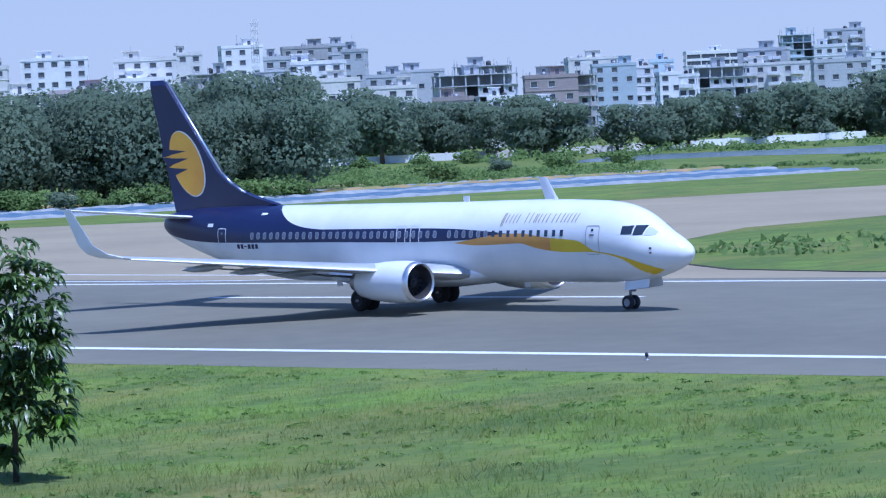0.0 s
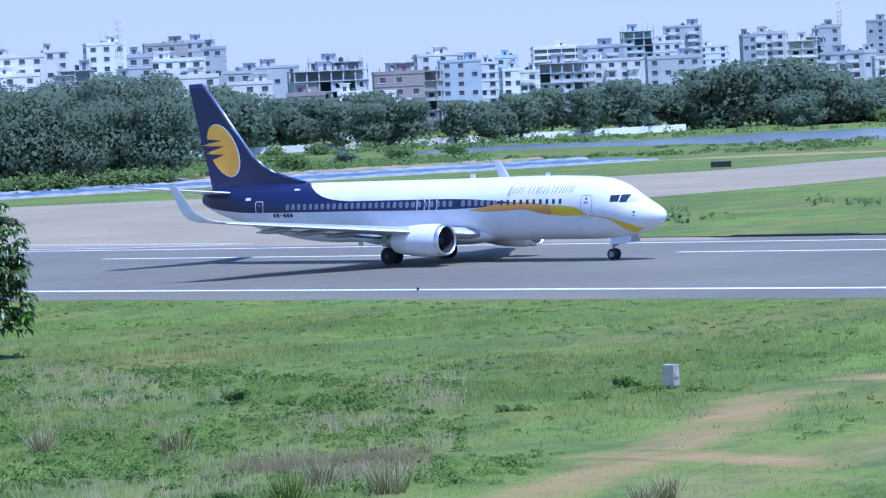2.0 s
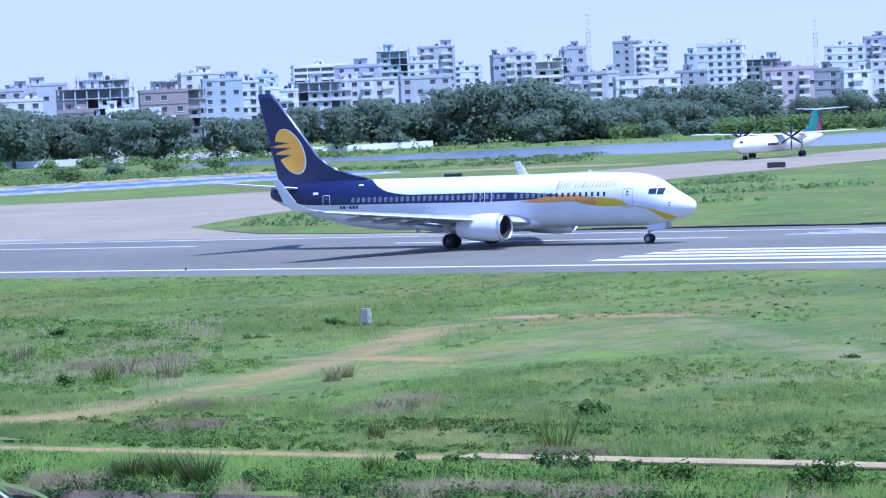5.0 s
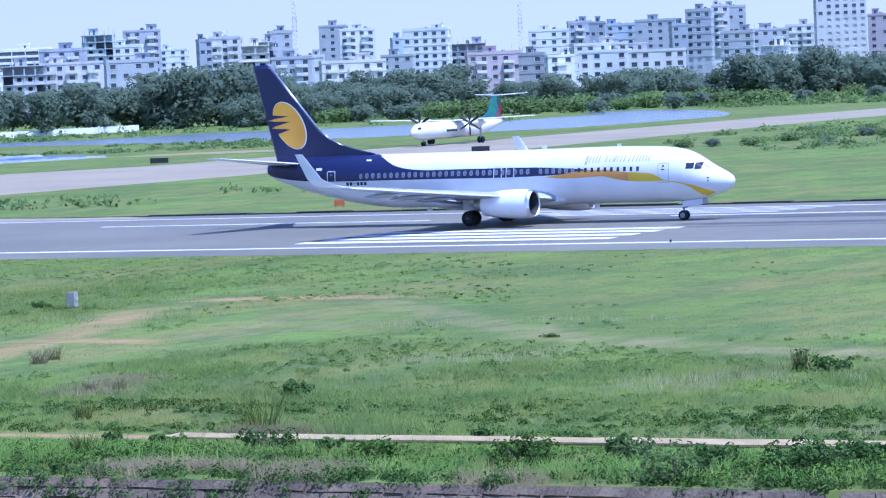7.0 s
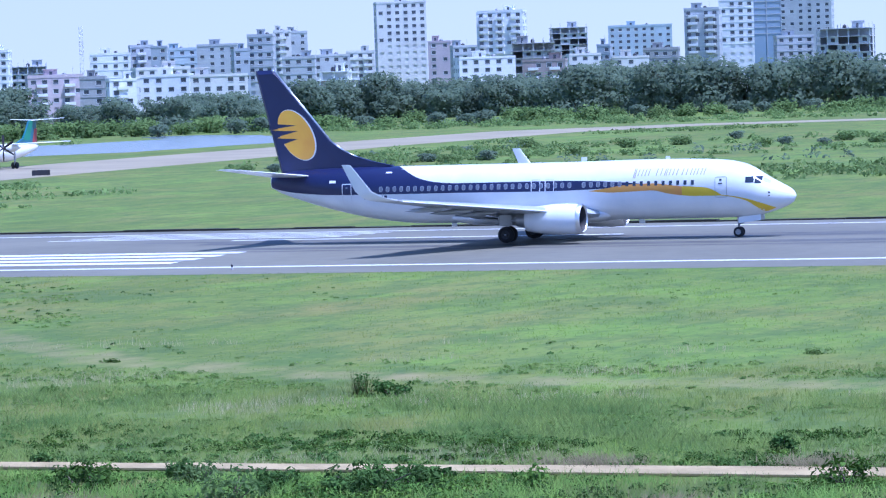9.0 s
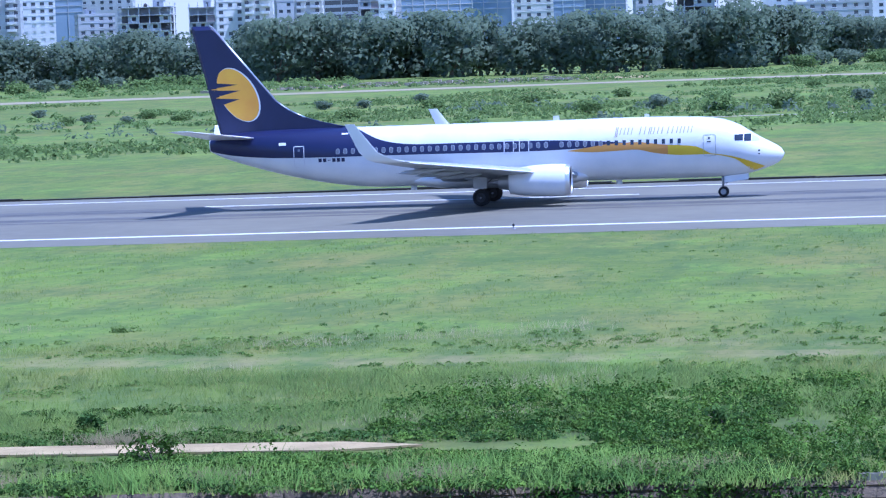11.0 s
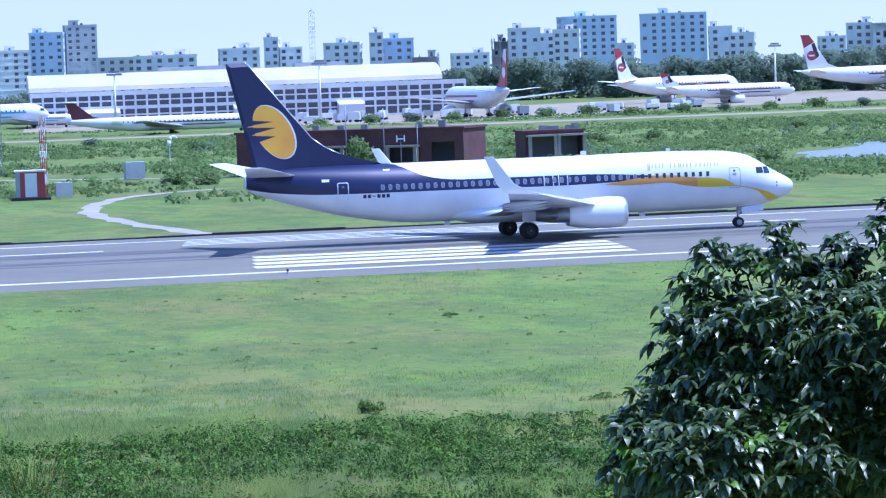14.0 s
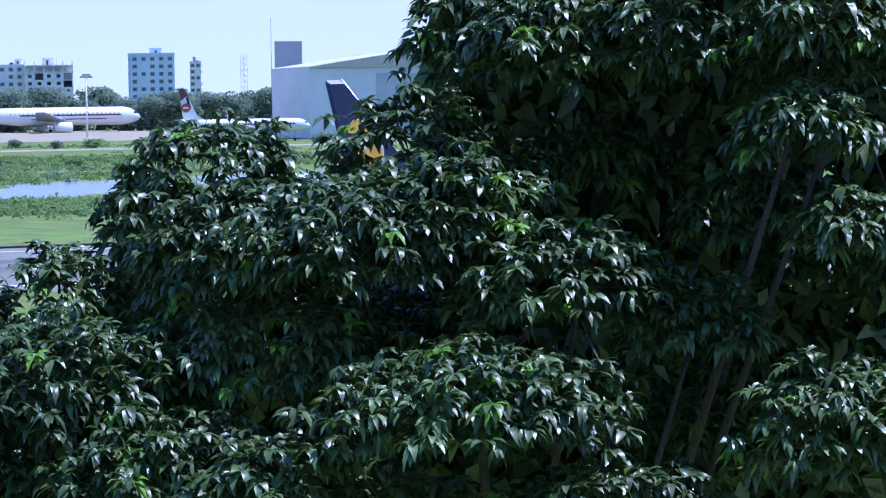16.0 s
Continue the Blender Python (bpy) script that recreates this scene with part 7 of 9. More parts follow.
small_box(-100.3, 148.4, 0.47, 0.42, 0.88, material("weathered_box_concrete", (0.40, 0.39, 0.33), (0.30, 0.29, 0.24), 3, 0.9, 0, 0.3, 0.5, "Object"), "weathered grey junction box on the grass", "junction_box", "box", 3, material("box_collar_concrete", (0.46, 0.45, 0.39), (0.36, 0.35, 0.30), 3, 0.9, 0, 0.3, 0.5, "Object"))
for q, (lx, ly) in enumerate(((-148, 196.2), (-87, 196.2), (-25.5, 196.2), (35.8, 196.2), (97, 196.2))):
    o = tagged(new("edge_light"), "small dark runway edge light on a stub", "lamp", group="runway edge lights")
    o.matrix_basis = pose(lx, ly, -0.02)
    b = Bag()
    b.lathe((0, 0, 0), (0, 0, 1), [(0, 0.13), (0.04, 0.13), (0.05, 0.04), (0.18, 0.04)], 10)
    part("stub", b.mesh("stub", [STEEL], True), o)
    b = Bag()
    b.lathe((0, 0, 0.16), (0, 0, 1), [(0, 0.04), (0.02, 0.075), (0.13, 0.07), (0.18, 0.01)], 10)
    part("lamp_head", b.mesh("lamp_head", [DARK], True), o, "dark red glass lamp head")

# boundary wall behind the left trees, and the clutter on the apron
for az0, az1, d0, d1 in ((-46, -36.2, 770, 782), (-36.2, -32.8, 785, 822)):
    p, q = Vector(polar(az0, d0)), Vector(polar(az1, d1))
    b = Bag()
    b.box(0, (q - p).length, -0.12, 0.12, 0, 1.5)
    for k in range(int((q - p).length / 6)):
        b.box(k * 6 - 0.2, k * 6 + 0.2, -0.2, 0.2, 0, 1.7)
    w = tagged(new("boundary_wall", b.mesh("boundary_wall", [PAINTS["white"]])), "long whitewashed boundary wall", "wall", kind="structure")
    w.matrix_basis = Matrix.Translation((p.x, p.y, 0)) @ Matrix.Rotation(math.atan2(q.y - p.y, q.x - p.x), 4, "Z")
rnd = random.Random(77)
for k in range(64):
    x, y = polar(rnd.uniform(7.2, 17.5), rnd.uniform(800, 880))
    o = tagged(new("baggage_cart"), "small pale covered cart on the apron", "cart", group="apron carts")
    o.matrix_basis = pose(x, y, 0, 0, 0, rnd.uniform(-30, 30))
    w, h = rnd.uniform(1.6, 3.4), rnd.uniform(1.4, 2.3)
    b = Bag()
    b.box(-w / 2, w / 2, -0.8, 0.8, 0.5, h)
    b.box(-w / 2 + 0.1, w / 2 - 0.1, -0.7, 0.7, h, h + 0.12)
    part("body", b.mesh("body", [rnd.choice([PAINTS["white"], PAINTS["white"], PAINTS["grey"], HANGAR_SKIN])]), o)
    b = Bag()
    for sx in (-w * 0.32, w * 0.32):
        b.lathe((sx, -0.82, 0.3), (0, 1, 0), [(0, 0.02), (0, 0.3), (1.64, 0.3), (1.64, 0.02)], 10)
    part("wheels_axle", b.mesh("wheels_axle", [RUBBER]), o)
sheet("apron", [polar(a, d) for a, d in ((6.0, 830), (9, 800), (13, 760), (15, 775), (16.5, 850), (20, 890), (26, 900), (34, 920), (34, 1150), (20, 1180), (6, 900))], -0.012, CONCRETE, "pale concrete apron in front of the hall", "apron")
sheet("rubble_ground", wobbly([polar(a, d) for a, d in ((-12.6, 760), (-8, 752), (-5, 745), (-5, 775), (-9, 790), (-12.6, 800))], 2, 6, 61), -0.012, DIRT, "reddish rubble-strewn ground", "earth")
b = Bag()
for k in range(260):
    x, y = polar(rnd.uniform(-12.6, -6.2), rnd.uniform(745, 790))
    s = rnd.uniform(0.2, 0.9)
    b.box(x - s, x + s * rnd.uniform(0.4, 1), y - s, y + s, -0.05, s * rnd.uniform(0.3, 0.9))
tagged(new("rubble", b.mesh("rubble", [PALE_CONCRETE])), "scattered pale rubble heaps", "rubble", kind="stuff")


# the tree, pole and marker before the long rust-red building
shed_tree = tree_kind(31, 4.6, 4.2, 700, 0.34, 0.12, 0.05, LEAF_SHRUB, "small leafy green tree growing against the rust-red building")
shed_tree.matrix_basis = pose(78.6, 381.5, -0.05)
for x, y, hgt in ((77.0, 381.5, 8.2), (81.0, 379.5, 7.6), (84.6, 378, 5.6)):
    o = tagged(new("utility_pole"), "slim pale pole in front of the rust-red building", "pole", group="poles by the sheds")
    o.matrix_basis = pose(x, y, -0.05)
    b = Bag()
    b.tube((0, 0, 0), (0, 0, hgt), 0.09, 0.05, 8)
    part("shaft", b.mesh("shaft", [STEEL], True), o)
o = tagged(new("marker_board"), "small square board with a pale frame on a post", "sign")
o.matrix_basis = pose(82.8, 378.8, -0.05)
b = Bag()
b.tube((0, 0, 0), (0, 0, 4.0), 0.06, n=6)
part("post", b.mesh("post", [STEEL]), o)
b = Bag()
b.box(-0.55, 0.55, -0.05, 0.05, 3.6, 4.5)
part("board", b.mesh("board", [DARK]), o)
for w0, w1, z0, z1 in ((-0.5, -0.38, 3.68, 4.42), (0.38, 0.5, 3.68, 4.42), (-0.38, 0.38, 3.95, 4.07)):
    b = Bag()
    b.box(w0, w1, -0.07, -0.052, z0, z1)
    part("bar", b.mesh("bar", [PAINTS["white"]]), o)

# ---- near grass, weeds and the two near trees ----
GRASS = grass_tones(leaf_material("grass_blades", (0.108, 0.158, 0.033), (0.144, 0.196, 0.041), 0.8, 0.2, 0.08, 0.25, 0.15))
DRY = leaf_material("dry_grass_blades", (0.225, 0.235, 0.115), (0.30, 0.285, 0.16), 0.85, 0.2, 0.3, 0.35, 0.15)
WEED = leaf_material("weed_leaves", (0.042, 0.100, 0.018), (0.118, 0.200, 0.032), 0.8, 0.25, 0.6, 0.75, 0.12)
FIELD_WEED = leaf_material("field_weed_leaves", (0.090, 0.165, 0.035), (0.170, 0.245, 0.053), 0.75, 0.38, 0.3, 0.4, 0.25)
DARK_WEED = leaf_material("dark_weed_leaves", (0.055, 0.115, 0.028), (0.090, 0.160, 0.036), 0.8, 0.28, 0.4, 0.6, 0.12)
TURF = [(-85, 117), (-82, 126), (-80, 136), (-85, 149)]
TRACK = [(-140, 70), (-108, 88), (-86, 101), (-84.6, 105), (-85.2, 115), (-87, 122.5), (-91, 136), (-95, 147), (-94, 153)]
PATH = [(-130, 93.6), (-60, 94.0), (-20, 94.2), (-11, 93.8)]


def off_line(x, y, line):
    """Distance of many points from a polyline."""
    best = np.full(len(x), 1e9)
    for (ax, ay), (bx, by) in zip(line[:-1], line[1:]):
        dx, dy = bx - ax, by - ay
        t = np.clip(((x - ax) * dx + (y - ay) * dy) / (dx * dx + dy * dy), 0, 1)
        best = np.minimum(best, np.hypot(x - ax - t * dx, y - ay - t * dy))
    return best


def waves(x, y, k, seed):
    """A cheap smooth field between -1 and 1."""
    r = np.random.default_rng(seed)
    s = np.zeros(len(x))
    for i in range(7):
        a, f, p = r.uniform(0, 6.28), k * r.uniform(0.5, 2.2), r.uniform(0, 6.28)
        s += np.sin(f * (x * np.cos(a) + y * np.sin(a) * 1.4) + p)
    return s / 3.2


def scatter(rng, n, y0, y1, west=-0.96, east=0.62):
    y = np.sqrt(rng.uniform(y0 * y0, y1 * y1, n))
    x = y * rng.uniform(west, east, n)
    return x, y


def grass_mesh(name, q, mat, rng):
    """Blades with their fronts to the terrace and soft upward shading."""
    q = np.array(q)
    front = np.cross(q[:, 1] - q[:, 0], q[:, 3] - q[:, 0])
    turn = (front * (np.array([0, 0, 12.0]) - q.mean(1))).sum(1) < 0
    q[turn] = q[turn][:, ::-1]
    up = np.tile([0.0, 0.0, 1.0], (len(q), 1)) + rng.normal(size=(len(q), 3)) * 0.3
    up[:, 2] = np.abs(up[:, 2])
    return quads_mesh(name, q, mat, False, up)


def blades(rng, x, y, high, per, width, lean=0.5, spread=0.12):
    """Tapered blades in tufts."""
    n = len(x)
    x, y, high = np.repeat(x, per), np.repeat(y, per), np.repeat(high, per)
    m = n * per
    a = np.arctan2(y, x) + rng.normal(0, 0.9, m)
    bx, by = x + rng.normal(0, spread, m), y + rng.normal(0, spread, m)
    h = high * rng.uniform(0.55, 1.2, m)
    ln = h * lean * rng.uniform(0.6, 1.3, m)
    tx, ty = bx + np.cos(a) * ln, by + np.sin(a) * ln
    b = a + np.pi / 2 + rng.normal(0, 0.5, m)
    w = width * rng.uniform(0.6, 1.4, m)
    wx, wy = np.cos(b) * w, np.sin(b) * w
    z0 = np.full(m, -0.05)
    q = np.stack([np.stack([bx - wx, by - wy, z0], 1), np.stack([bx + wx, by + wy, z0], 1),
                  np.stack([tx + wx * 0.25, ty + wy * 0.25, h], 1), np.stack([tx - wx * 0.25, ty - wy * 0.25, h], 1)], 1)
    return q


WORN_LINE = [(-86, 153.5), (-78, 146), (-70, 137), (-62, 130), (-52, 125), (-40, 121.6), (-20, 119.4), (2, 119)]


def thinned(rng, x, y):
    """Where grass stands: sparse on the tracks, thickening softly away from them."""
    u = rng.uniform(size=len(x))
    k = u < np.clip((off_line(x, y, TRACK) - 0.5) / 2.2, 0.12, 1)
    k &= u < np.clip((off_line(x, y, WORN_LINE) - 0.3) / 2.6, 0.3, 1)
    k &= u < np.clip((off_line(x, y, TURF) - 3) / 4, 0.25, 1)
    return k & (u < np.clip((off_line(x, y, PATH) - 0.85) / 0.4, 0, 1))


rng = np.random.default_rng(5)
x, y = scatter(rng, 62000, 84.8, 128)
keep = thinned(rng, x, y) & ~((x > -16) & (y < 108) & (rng.uniform(size=len(x)) < 0.3))
keep &= waves(x, y, 0.2, 1) + rng.uniform(-1, 1, len(x)) > -0.75
x, y = x[keep], y[keep]
h = np.clip(0.15 + 0.09 * waves(x, y, 0.22, 2) + 0.06 * waves(x, y, 0.9, 12), 0.05, 0.42) * np.clip((132 - y) / 16, 0.35, 1)
h *= np.clip(off_line(x, y, WORN_LINE) / 5, 0.3, 1) * np.clip(off_line(x, y, TRACK) / 4, 0.35, 1) * np.clip(off_line(x, y, TURF) / 8, 0.3, 1)
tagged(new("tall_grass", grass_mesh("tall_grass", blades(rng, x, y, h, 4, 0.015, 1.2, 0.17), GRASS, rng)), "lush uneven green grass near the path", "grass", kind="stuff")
x, y = scatter(rng, 20000, 126, 191.3)
keep = thinned(rng, x, y) & (waves(x, y, 0.10, 4) + rng.uniform(-1, 1, len(x)) > -0.5)
x, y = x[keep], y[keep]
h = np.clip(0.05 + 0.035 * waves(x, y, 0.12, 6), 0.02, 0.13)
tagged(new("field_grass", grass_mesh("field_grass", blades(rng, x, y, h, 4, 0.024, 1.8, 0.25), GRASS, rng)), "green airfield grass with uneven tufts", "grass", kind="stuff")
x, y = scatter(rng, 34000, 122, 191.3, -1.02, -0.5)
keep = thinned(rng, x, y) & (waves(x, y, 0.16, 24) + rng.uniform(-1, 1, len(x)) > -0.4 + 14 * np.clip(x / y + 0.66, 0, 1))
x, y = x[keep], y[keep]
h = np.clip(0.12 + 0.08 * waves(x, y, 0.2, 26) + 0.05 * waves(x, y, 0.8, 27), 0.03, 0.36) * np.clip((192 - y) / 22, 0.15, 1)
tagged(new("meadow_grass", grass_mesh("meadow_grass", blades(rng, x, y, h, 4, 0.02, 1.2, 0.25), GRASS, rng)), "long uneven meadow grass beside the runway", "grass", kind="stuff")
x, y = scatter(rng, 12000, 86, 140, -0.96, -0.1)
keep = (waves(x, y, 0.28, 9) > 0.85) & thinned(rng, x, y)
x, y = x[keep], y[keep]
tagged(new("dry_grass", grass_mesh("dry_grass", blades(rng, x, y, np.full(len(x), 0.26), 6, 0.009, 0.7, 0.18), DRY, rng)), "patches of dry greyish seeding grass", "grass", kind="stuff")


def mound_leaves(rng, x, y, r, h, per, leaf, flat=False, soft=False):
    """Leaves over low mounds."""
    n = len(x)
    v = rng.normal(size=(n * per, 3))
    v[:, 2] = np.abs(v[:, 2])
    v /= np.linalg.norm(v, axis=1, keepdims=True)
    k = rng.uniform(0.6, 1.05, (n * per, 1))
    c = np.stack([np.repeat(x, per), np.repeat(y, per), np.zeros(n * per)], 1) + v * k * np.stack([np.repeat(r, per), np.repeat(r, per), np.repeat(h, per)], 1)
    q = leaf_quads(rng, c, v * (0.4 if flat else 0.85) + [0.1, -0.1, 0.9 if flat else 0.45], leaf, 0.3, 0.35 if flat else 0.45)
    if not soft:
        return q
    return q, v + [0, 0, 0.25] + rng.normal(size=v.shape) * 0.4


def mound_mesh(name, made, mat, normals=None):
    return quads_mesh(name, made, mat, False, normals)


def weeds(name, n, y0, y1, west, east, seed, mat, label, thr, rr=(0.3, 0.9), hh=(0.12, 0.8), per=46, leaf=0.12, freq=0.2, fade=None):
    """Leafy mounds of uneven height in drifts; the drifts thin out over the last metres of fade."""
    g = np.random.default_rng(seed)
    x, y = scatter(g, n, y0, y1, west, east)
    field = waves(x, y, freq, seed) + 0.6 * waves(x, y, freq * 4, seed + 50)
    if fade:
        field = field - np.clip((y - fade) / 2.5, 0, 3) - np.clip((-15 - x) / 4, 0, 3)
    keep = (field > thr) & (off_line(x, y, PATH) > 1.15) & (off_line(x, y, TRACK) > 2.2) & (off_line(x, y, WORN_LINE) > 1.8) & (off_line(x, y, TURF) > 5.5)
    x, y, field = x[keep], y[keep], field[keep]
    swell = np.clip((field - thr) / 1.6, 0.15, 1)
    r = rr[0] + (rr[1] - rr[0]) * g.uniform(size=len(x)) * swell
    h = hh[0] + (hh[1] - hh[0]) * g.uniform(size=len(x)) ** 1.6 * swell
    h = np.where((y < 94) & (x < -9), h * np.clip((93.4 - y) / 4.5, 0.12, 1), h)
    if mat is FIELD_WEED:
        me = mound_mesh(name, mound_leaves(g, x, y, r, h, per, leaf, True), mat)
    else:
        q, soft = mound_leaves(g, x, y, r, h, per, leaf, False, True)
        me = mound_mesh(name, q, mat, soft)
    return tagged(new(name, me), label, "weeds", kind="stuff")


weeds("creeping_weeds", 4600, 87.4, 118, -0.24, 0.5, 31, WEED, "dense leafy green weeds covering the bank", -1.0, (0.3, 0.75), (0.15, 1.15), 66, 0.1, 0.5, 106.3)
weeds("dark_weeds", 1800, 87.4, 114, -0.26, 0.5, 32, DARK_WEED, "darker leafy weeds among the green", 0.0, (0.3, 1.0), (0.1, 0.9), 50, 0.11, 0.5, 106)
weeds("path_weeds", 3900, 85, 94.6, -0.9, -0.05, 33, WEED, "leafy green weeds below the path", -0.45, (0.2, 0.7), (0.08, 0.6), 40, 0.1, 0.35)
weeds("dark_path_weeds", 800, 85, 93.4, -0.9, -0.05, 37, DARK_WEED, "dark leafy weeds below the path", -0.2, (0.2, 0.7), (0.1, 0.75), 40, 0.1, 0.4)
weeds("leafy_drift", 2600, 95, 105, -0.86, -0.08, 45, WEED, "drifts of leafy weeds above the path", 0.15, (0.2, 0.6), (0.08, 0.5), 40, 0.09, 0.4)
weeds("dark_leafy_drift", 1500, 95, 104, -0.86, -0.08, 46, DARK_WEED, "dark leafy weeds above the path", 0.3, (0.2, 0.6), (0.08, 0.55), 40, 0.09, 0.45)
weeds("field_weeds", 5200, 95, 130, -0.95, 0.0, 34, FIELD_WEED, "scattered leafy weeds in the grass", 0.0, (0.15, 0.6), (0.06, 0.4), 26, 0.09, 0.25)
weeds("dark_field_weeds", 700, 95, 140, -0.95, 0.0, 35, DARK_WEED, "dark leafy clumps in the grass", 0.7, (0.15, 0.6), (0.08, 0.4), 26, 0.09, 0.3)
weeds("low_weeds", 1500, 122, 188, -0.7, 0.55, 36, FIELD_WEED, "small leafy weeds in the short grass", 0.5, (0.12, 0.4), (0.05, 0.22), 16, 0.09, 0.15)


weeds("rough_weeds", 1900, 112, 152, -1.0, -0.74, 41, FIELD_WEED, "rough leafy growth beside the dirt track", -0.2, (0.2, 0.7), (0.1, 0.75), 36, 0.11, 0.3)
weeds("meadow_weeds", 3200, 134, 190, -0.95, -0.5, 43, FIELD_WEED, "low leafy weeds in the meadow grass", 0.05, (0.15, 0.55), (0.04, 0.24), 18, 0.1, 0.22)
weeds("dark_meadow_weeds", 500, 134, 190, -0.95, -0.45, 44, DARK_WEED, "small dark weeds in the meadow grass", 0.5, (0.12, 0.4), (0.04, 0.22), 16, 0.09, 0.3)
weeds("dark_rough_weeds", 700, 112, 152, -1.0, -0.74, 42, DARK_WEED, "dark rough growth beside the dirt track", 0.2, (0.2, 0.7), (0.1, 0.7), 36, 0.11, 0.35)
g_ = np.random.default_rng(79)
x, y = scatter(g_, 2600, 112, 150, -1.0, -0.74)
keep = (waves(x, y, 0.35, 19) > 0.45) & (off_line(x, y, TRACK) > 2.2)
x, y = x[keep], y[keep]
tagged(new("dry_tufts", grass_mesh("dry_tufts", blades(g_, x, y, np.full(len(x), 0.45), 8, 0.012, 0.7, 0.2), DRY, g_)), "dry seeding tufts beside the dirt track", "grass", kind="stuff")
g_ = np.random.default_rng(77)
x = g_.uniform(-75, 12, 3000)
y = np.interp(x, [-120, -60, -33, -2, 14, 40], [84, 84.1, 84.6, 86.8, 87.7, 88.5]) + g_.uniform(0.05, 2.0, 3000)
keep = waves(x, y, 0.5, 15) > 0.55
x, y = x[keep], y[keep]
DEAD = leaf_material("dead_grass_blades", (0.150, 0.132, 0.070), (0.225, 0.195, 0.108), 0.9, 0.15, 0.5, 0.4, 0.1)
tagged(new("dead_grass", grass_mesh("dead_grass", blades(g_, x, y, np.full(len(x), 0.34), 9, 0.011, 0.9, 0.2), DEAD, g_)), "dead greyish brown grass along the drain", "grass", kind="stuff")
x, y = scatter(rng, 2600, 87.6, 93.5, -0.02, 0.5)
keep = waves(x, y, 0.45, 14) > 0.25
x, y = x[keep], y[keep]
tagged(new("pale_grass", grass_mesh("pale_grass", blades(rng, x, y, np.full(len(x), 0.55), 9, 0.012, 0.9, 0.16), GRASS, rng)), "pale arching grass along the drain", "grass", kind="stuff")


g_ = np.random.default_rng(91)
for mat, n, west, label in ((WEED, 620, -11, "leafy green weeds hanging over the drain"), (DARK_WEED, 420, -11, "dark leafy weeds hanging over the drain"), (DARK_WEED, 560, -80, "dark leafy weeds among the drain stones")):
    x = g_.uniform(west, 20 if west > -20 else -11, n)
    x = x[waves(x, x, 0.35, 5) > (-9 if west > -20 else -0.1)]
    bare = ((x > -2.5) & (x < 0.6)) | ((x > 7.6) & (x < 9.6))
    x = x[~bare[:] | (g_.uniform(size=len(x)) < 0.2)]
    down = g_.uniform(-0.8, 1.25, len(x))
    y = np.interp(x, [-120, -60, -33, -2, 14, 40], [84, 84.1, 84.6, 86.8, 87.7, 88.5]) - down
    q, k = mound_leaves(g_, x, y, g_.uniform(0.25, 0.55, len(x)), g_.uniform(0.2, 0.6, len(x)), 54, 0.1, False, True)
    q[:, :, 2] -= np.repeat(np.clip(down, 0, 2) * 1.2 + 0.05, 54)[:, None]
    tagged(new("drain_weeds", mound_mesh("drain_weeds", q, mat, k)), label, "weeds", kind="stuff")

TUSSOCK = leaf_material("tussock_blades", (0.070, 0.128, 0.026), (0.155, 0.215, 0.046), 0.75, 0.25, 0.25, 0.6, 0.2)
g_ = np.random.default_rng(95)
x, y = scatter(g_, 15000, 94.8, 121, -0.95, 0.32)
drift = waves(x, y, 0.24, 96) + 0.5 * waves(x, y, 0.9, 97) + g_.uniform(-0.35, 0.35, len(x)) - np.clip((y - 112) / 7, 0, 2)
keep = (drift > -0.05) & thinned(g_, x, y) & (off_line(x, y, PATH) > 1.1) & (off_line(x, y, TURF) > 6)
x, y, drift = x[keep], y[keep], drift[keep]
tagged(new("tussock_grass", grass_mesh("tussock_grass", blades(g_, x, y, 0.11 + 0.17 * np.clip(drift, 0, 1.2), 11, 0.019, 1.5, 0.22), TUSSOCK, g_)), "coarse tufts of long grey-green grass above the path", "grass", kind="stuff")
LUSH = leaf_material("lush_grass_blades", (0.088, 0.172, 0.026), (0.175, 0.275, 0.048), 0.7, 0.3, 0.3, 0.5, 0.25)
x, y = scatter(g_, 5200, 85.6, 93.0, -0.86, -0.05)
keep = (waves(x, y, 0.4, 98) + g_.uniform(-0.5, 0.5, len(x)) > -0.2) & thinned(g_, x, y)
x, y = x[keep], y[keep]
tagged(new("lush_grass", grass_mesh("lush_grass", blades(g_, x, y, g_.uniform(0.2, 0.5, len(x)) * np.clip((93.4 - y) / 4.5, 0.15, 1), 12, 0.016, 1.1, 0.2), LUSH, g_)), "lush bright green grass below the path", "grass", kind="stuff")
# grey dead patches in the near grass: place, half width, half depth
for px_, py_, rx_, ry_, n in ((-75.9, 100.8, 2.0, 1.6, 120), (-71.4, 106.6, 1.6, 1.2, 80), (-72.6, 110.8, 1.6, 1.4, 80), (-80.8, 107.4, 0.7, 0.7, 60), (-79.6, 108.9, 0.9, 0.7, 60), (-96.5, 125.6, 1.6, 2.0, 110), (-98.4, 123.6, 1.6, 1.6, 110), (-94.6, 122.6, 1.2, 1.4, 80), (-55.0, 86.2, 1.6, 0.7, 120), (-52.9, 86.2, 1.2, 0.5, 60), (-49.6, 86.2, 1.3, 0.5, 80), (-31.0, 95.6, 1.9, 0.7, 90), (-24.0, 95.5, 1.5, 0.6, 70), (-57.0, 95.2, 2.0, 0.5, 70)):
    q = blades(g_, px_ + g_.normal(0, rx_ * 0.55, n), py_ + g_.normal(0, ry_ * 0.55, n), np.full(n, 0.3), 9, 0.011, 1.3, 0.24)
    tagged(new("dead_grass", grass_mesh("dead_grass", q, DEAD, g_)), "matted patch of dead greyish grass", "grass", kind="stuff")

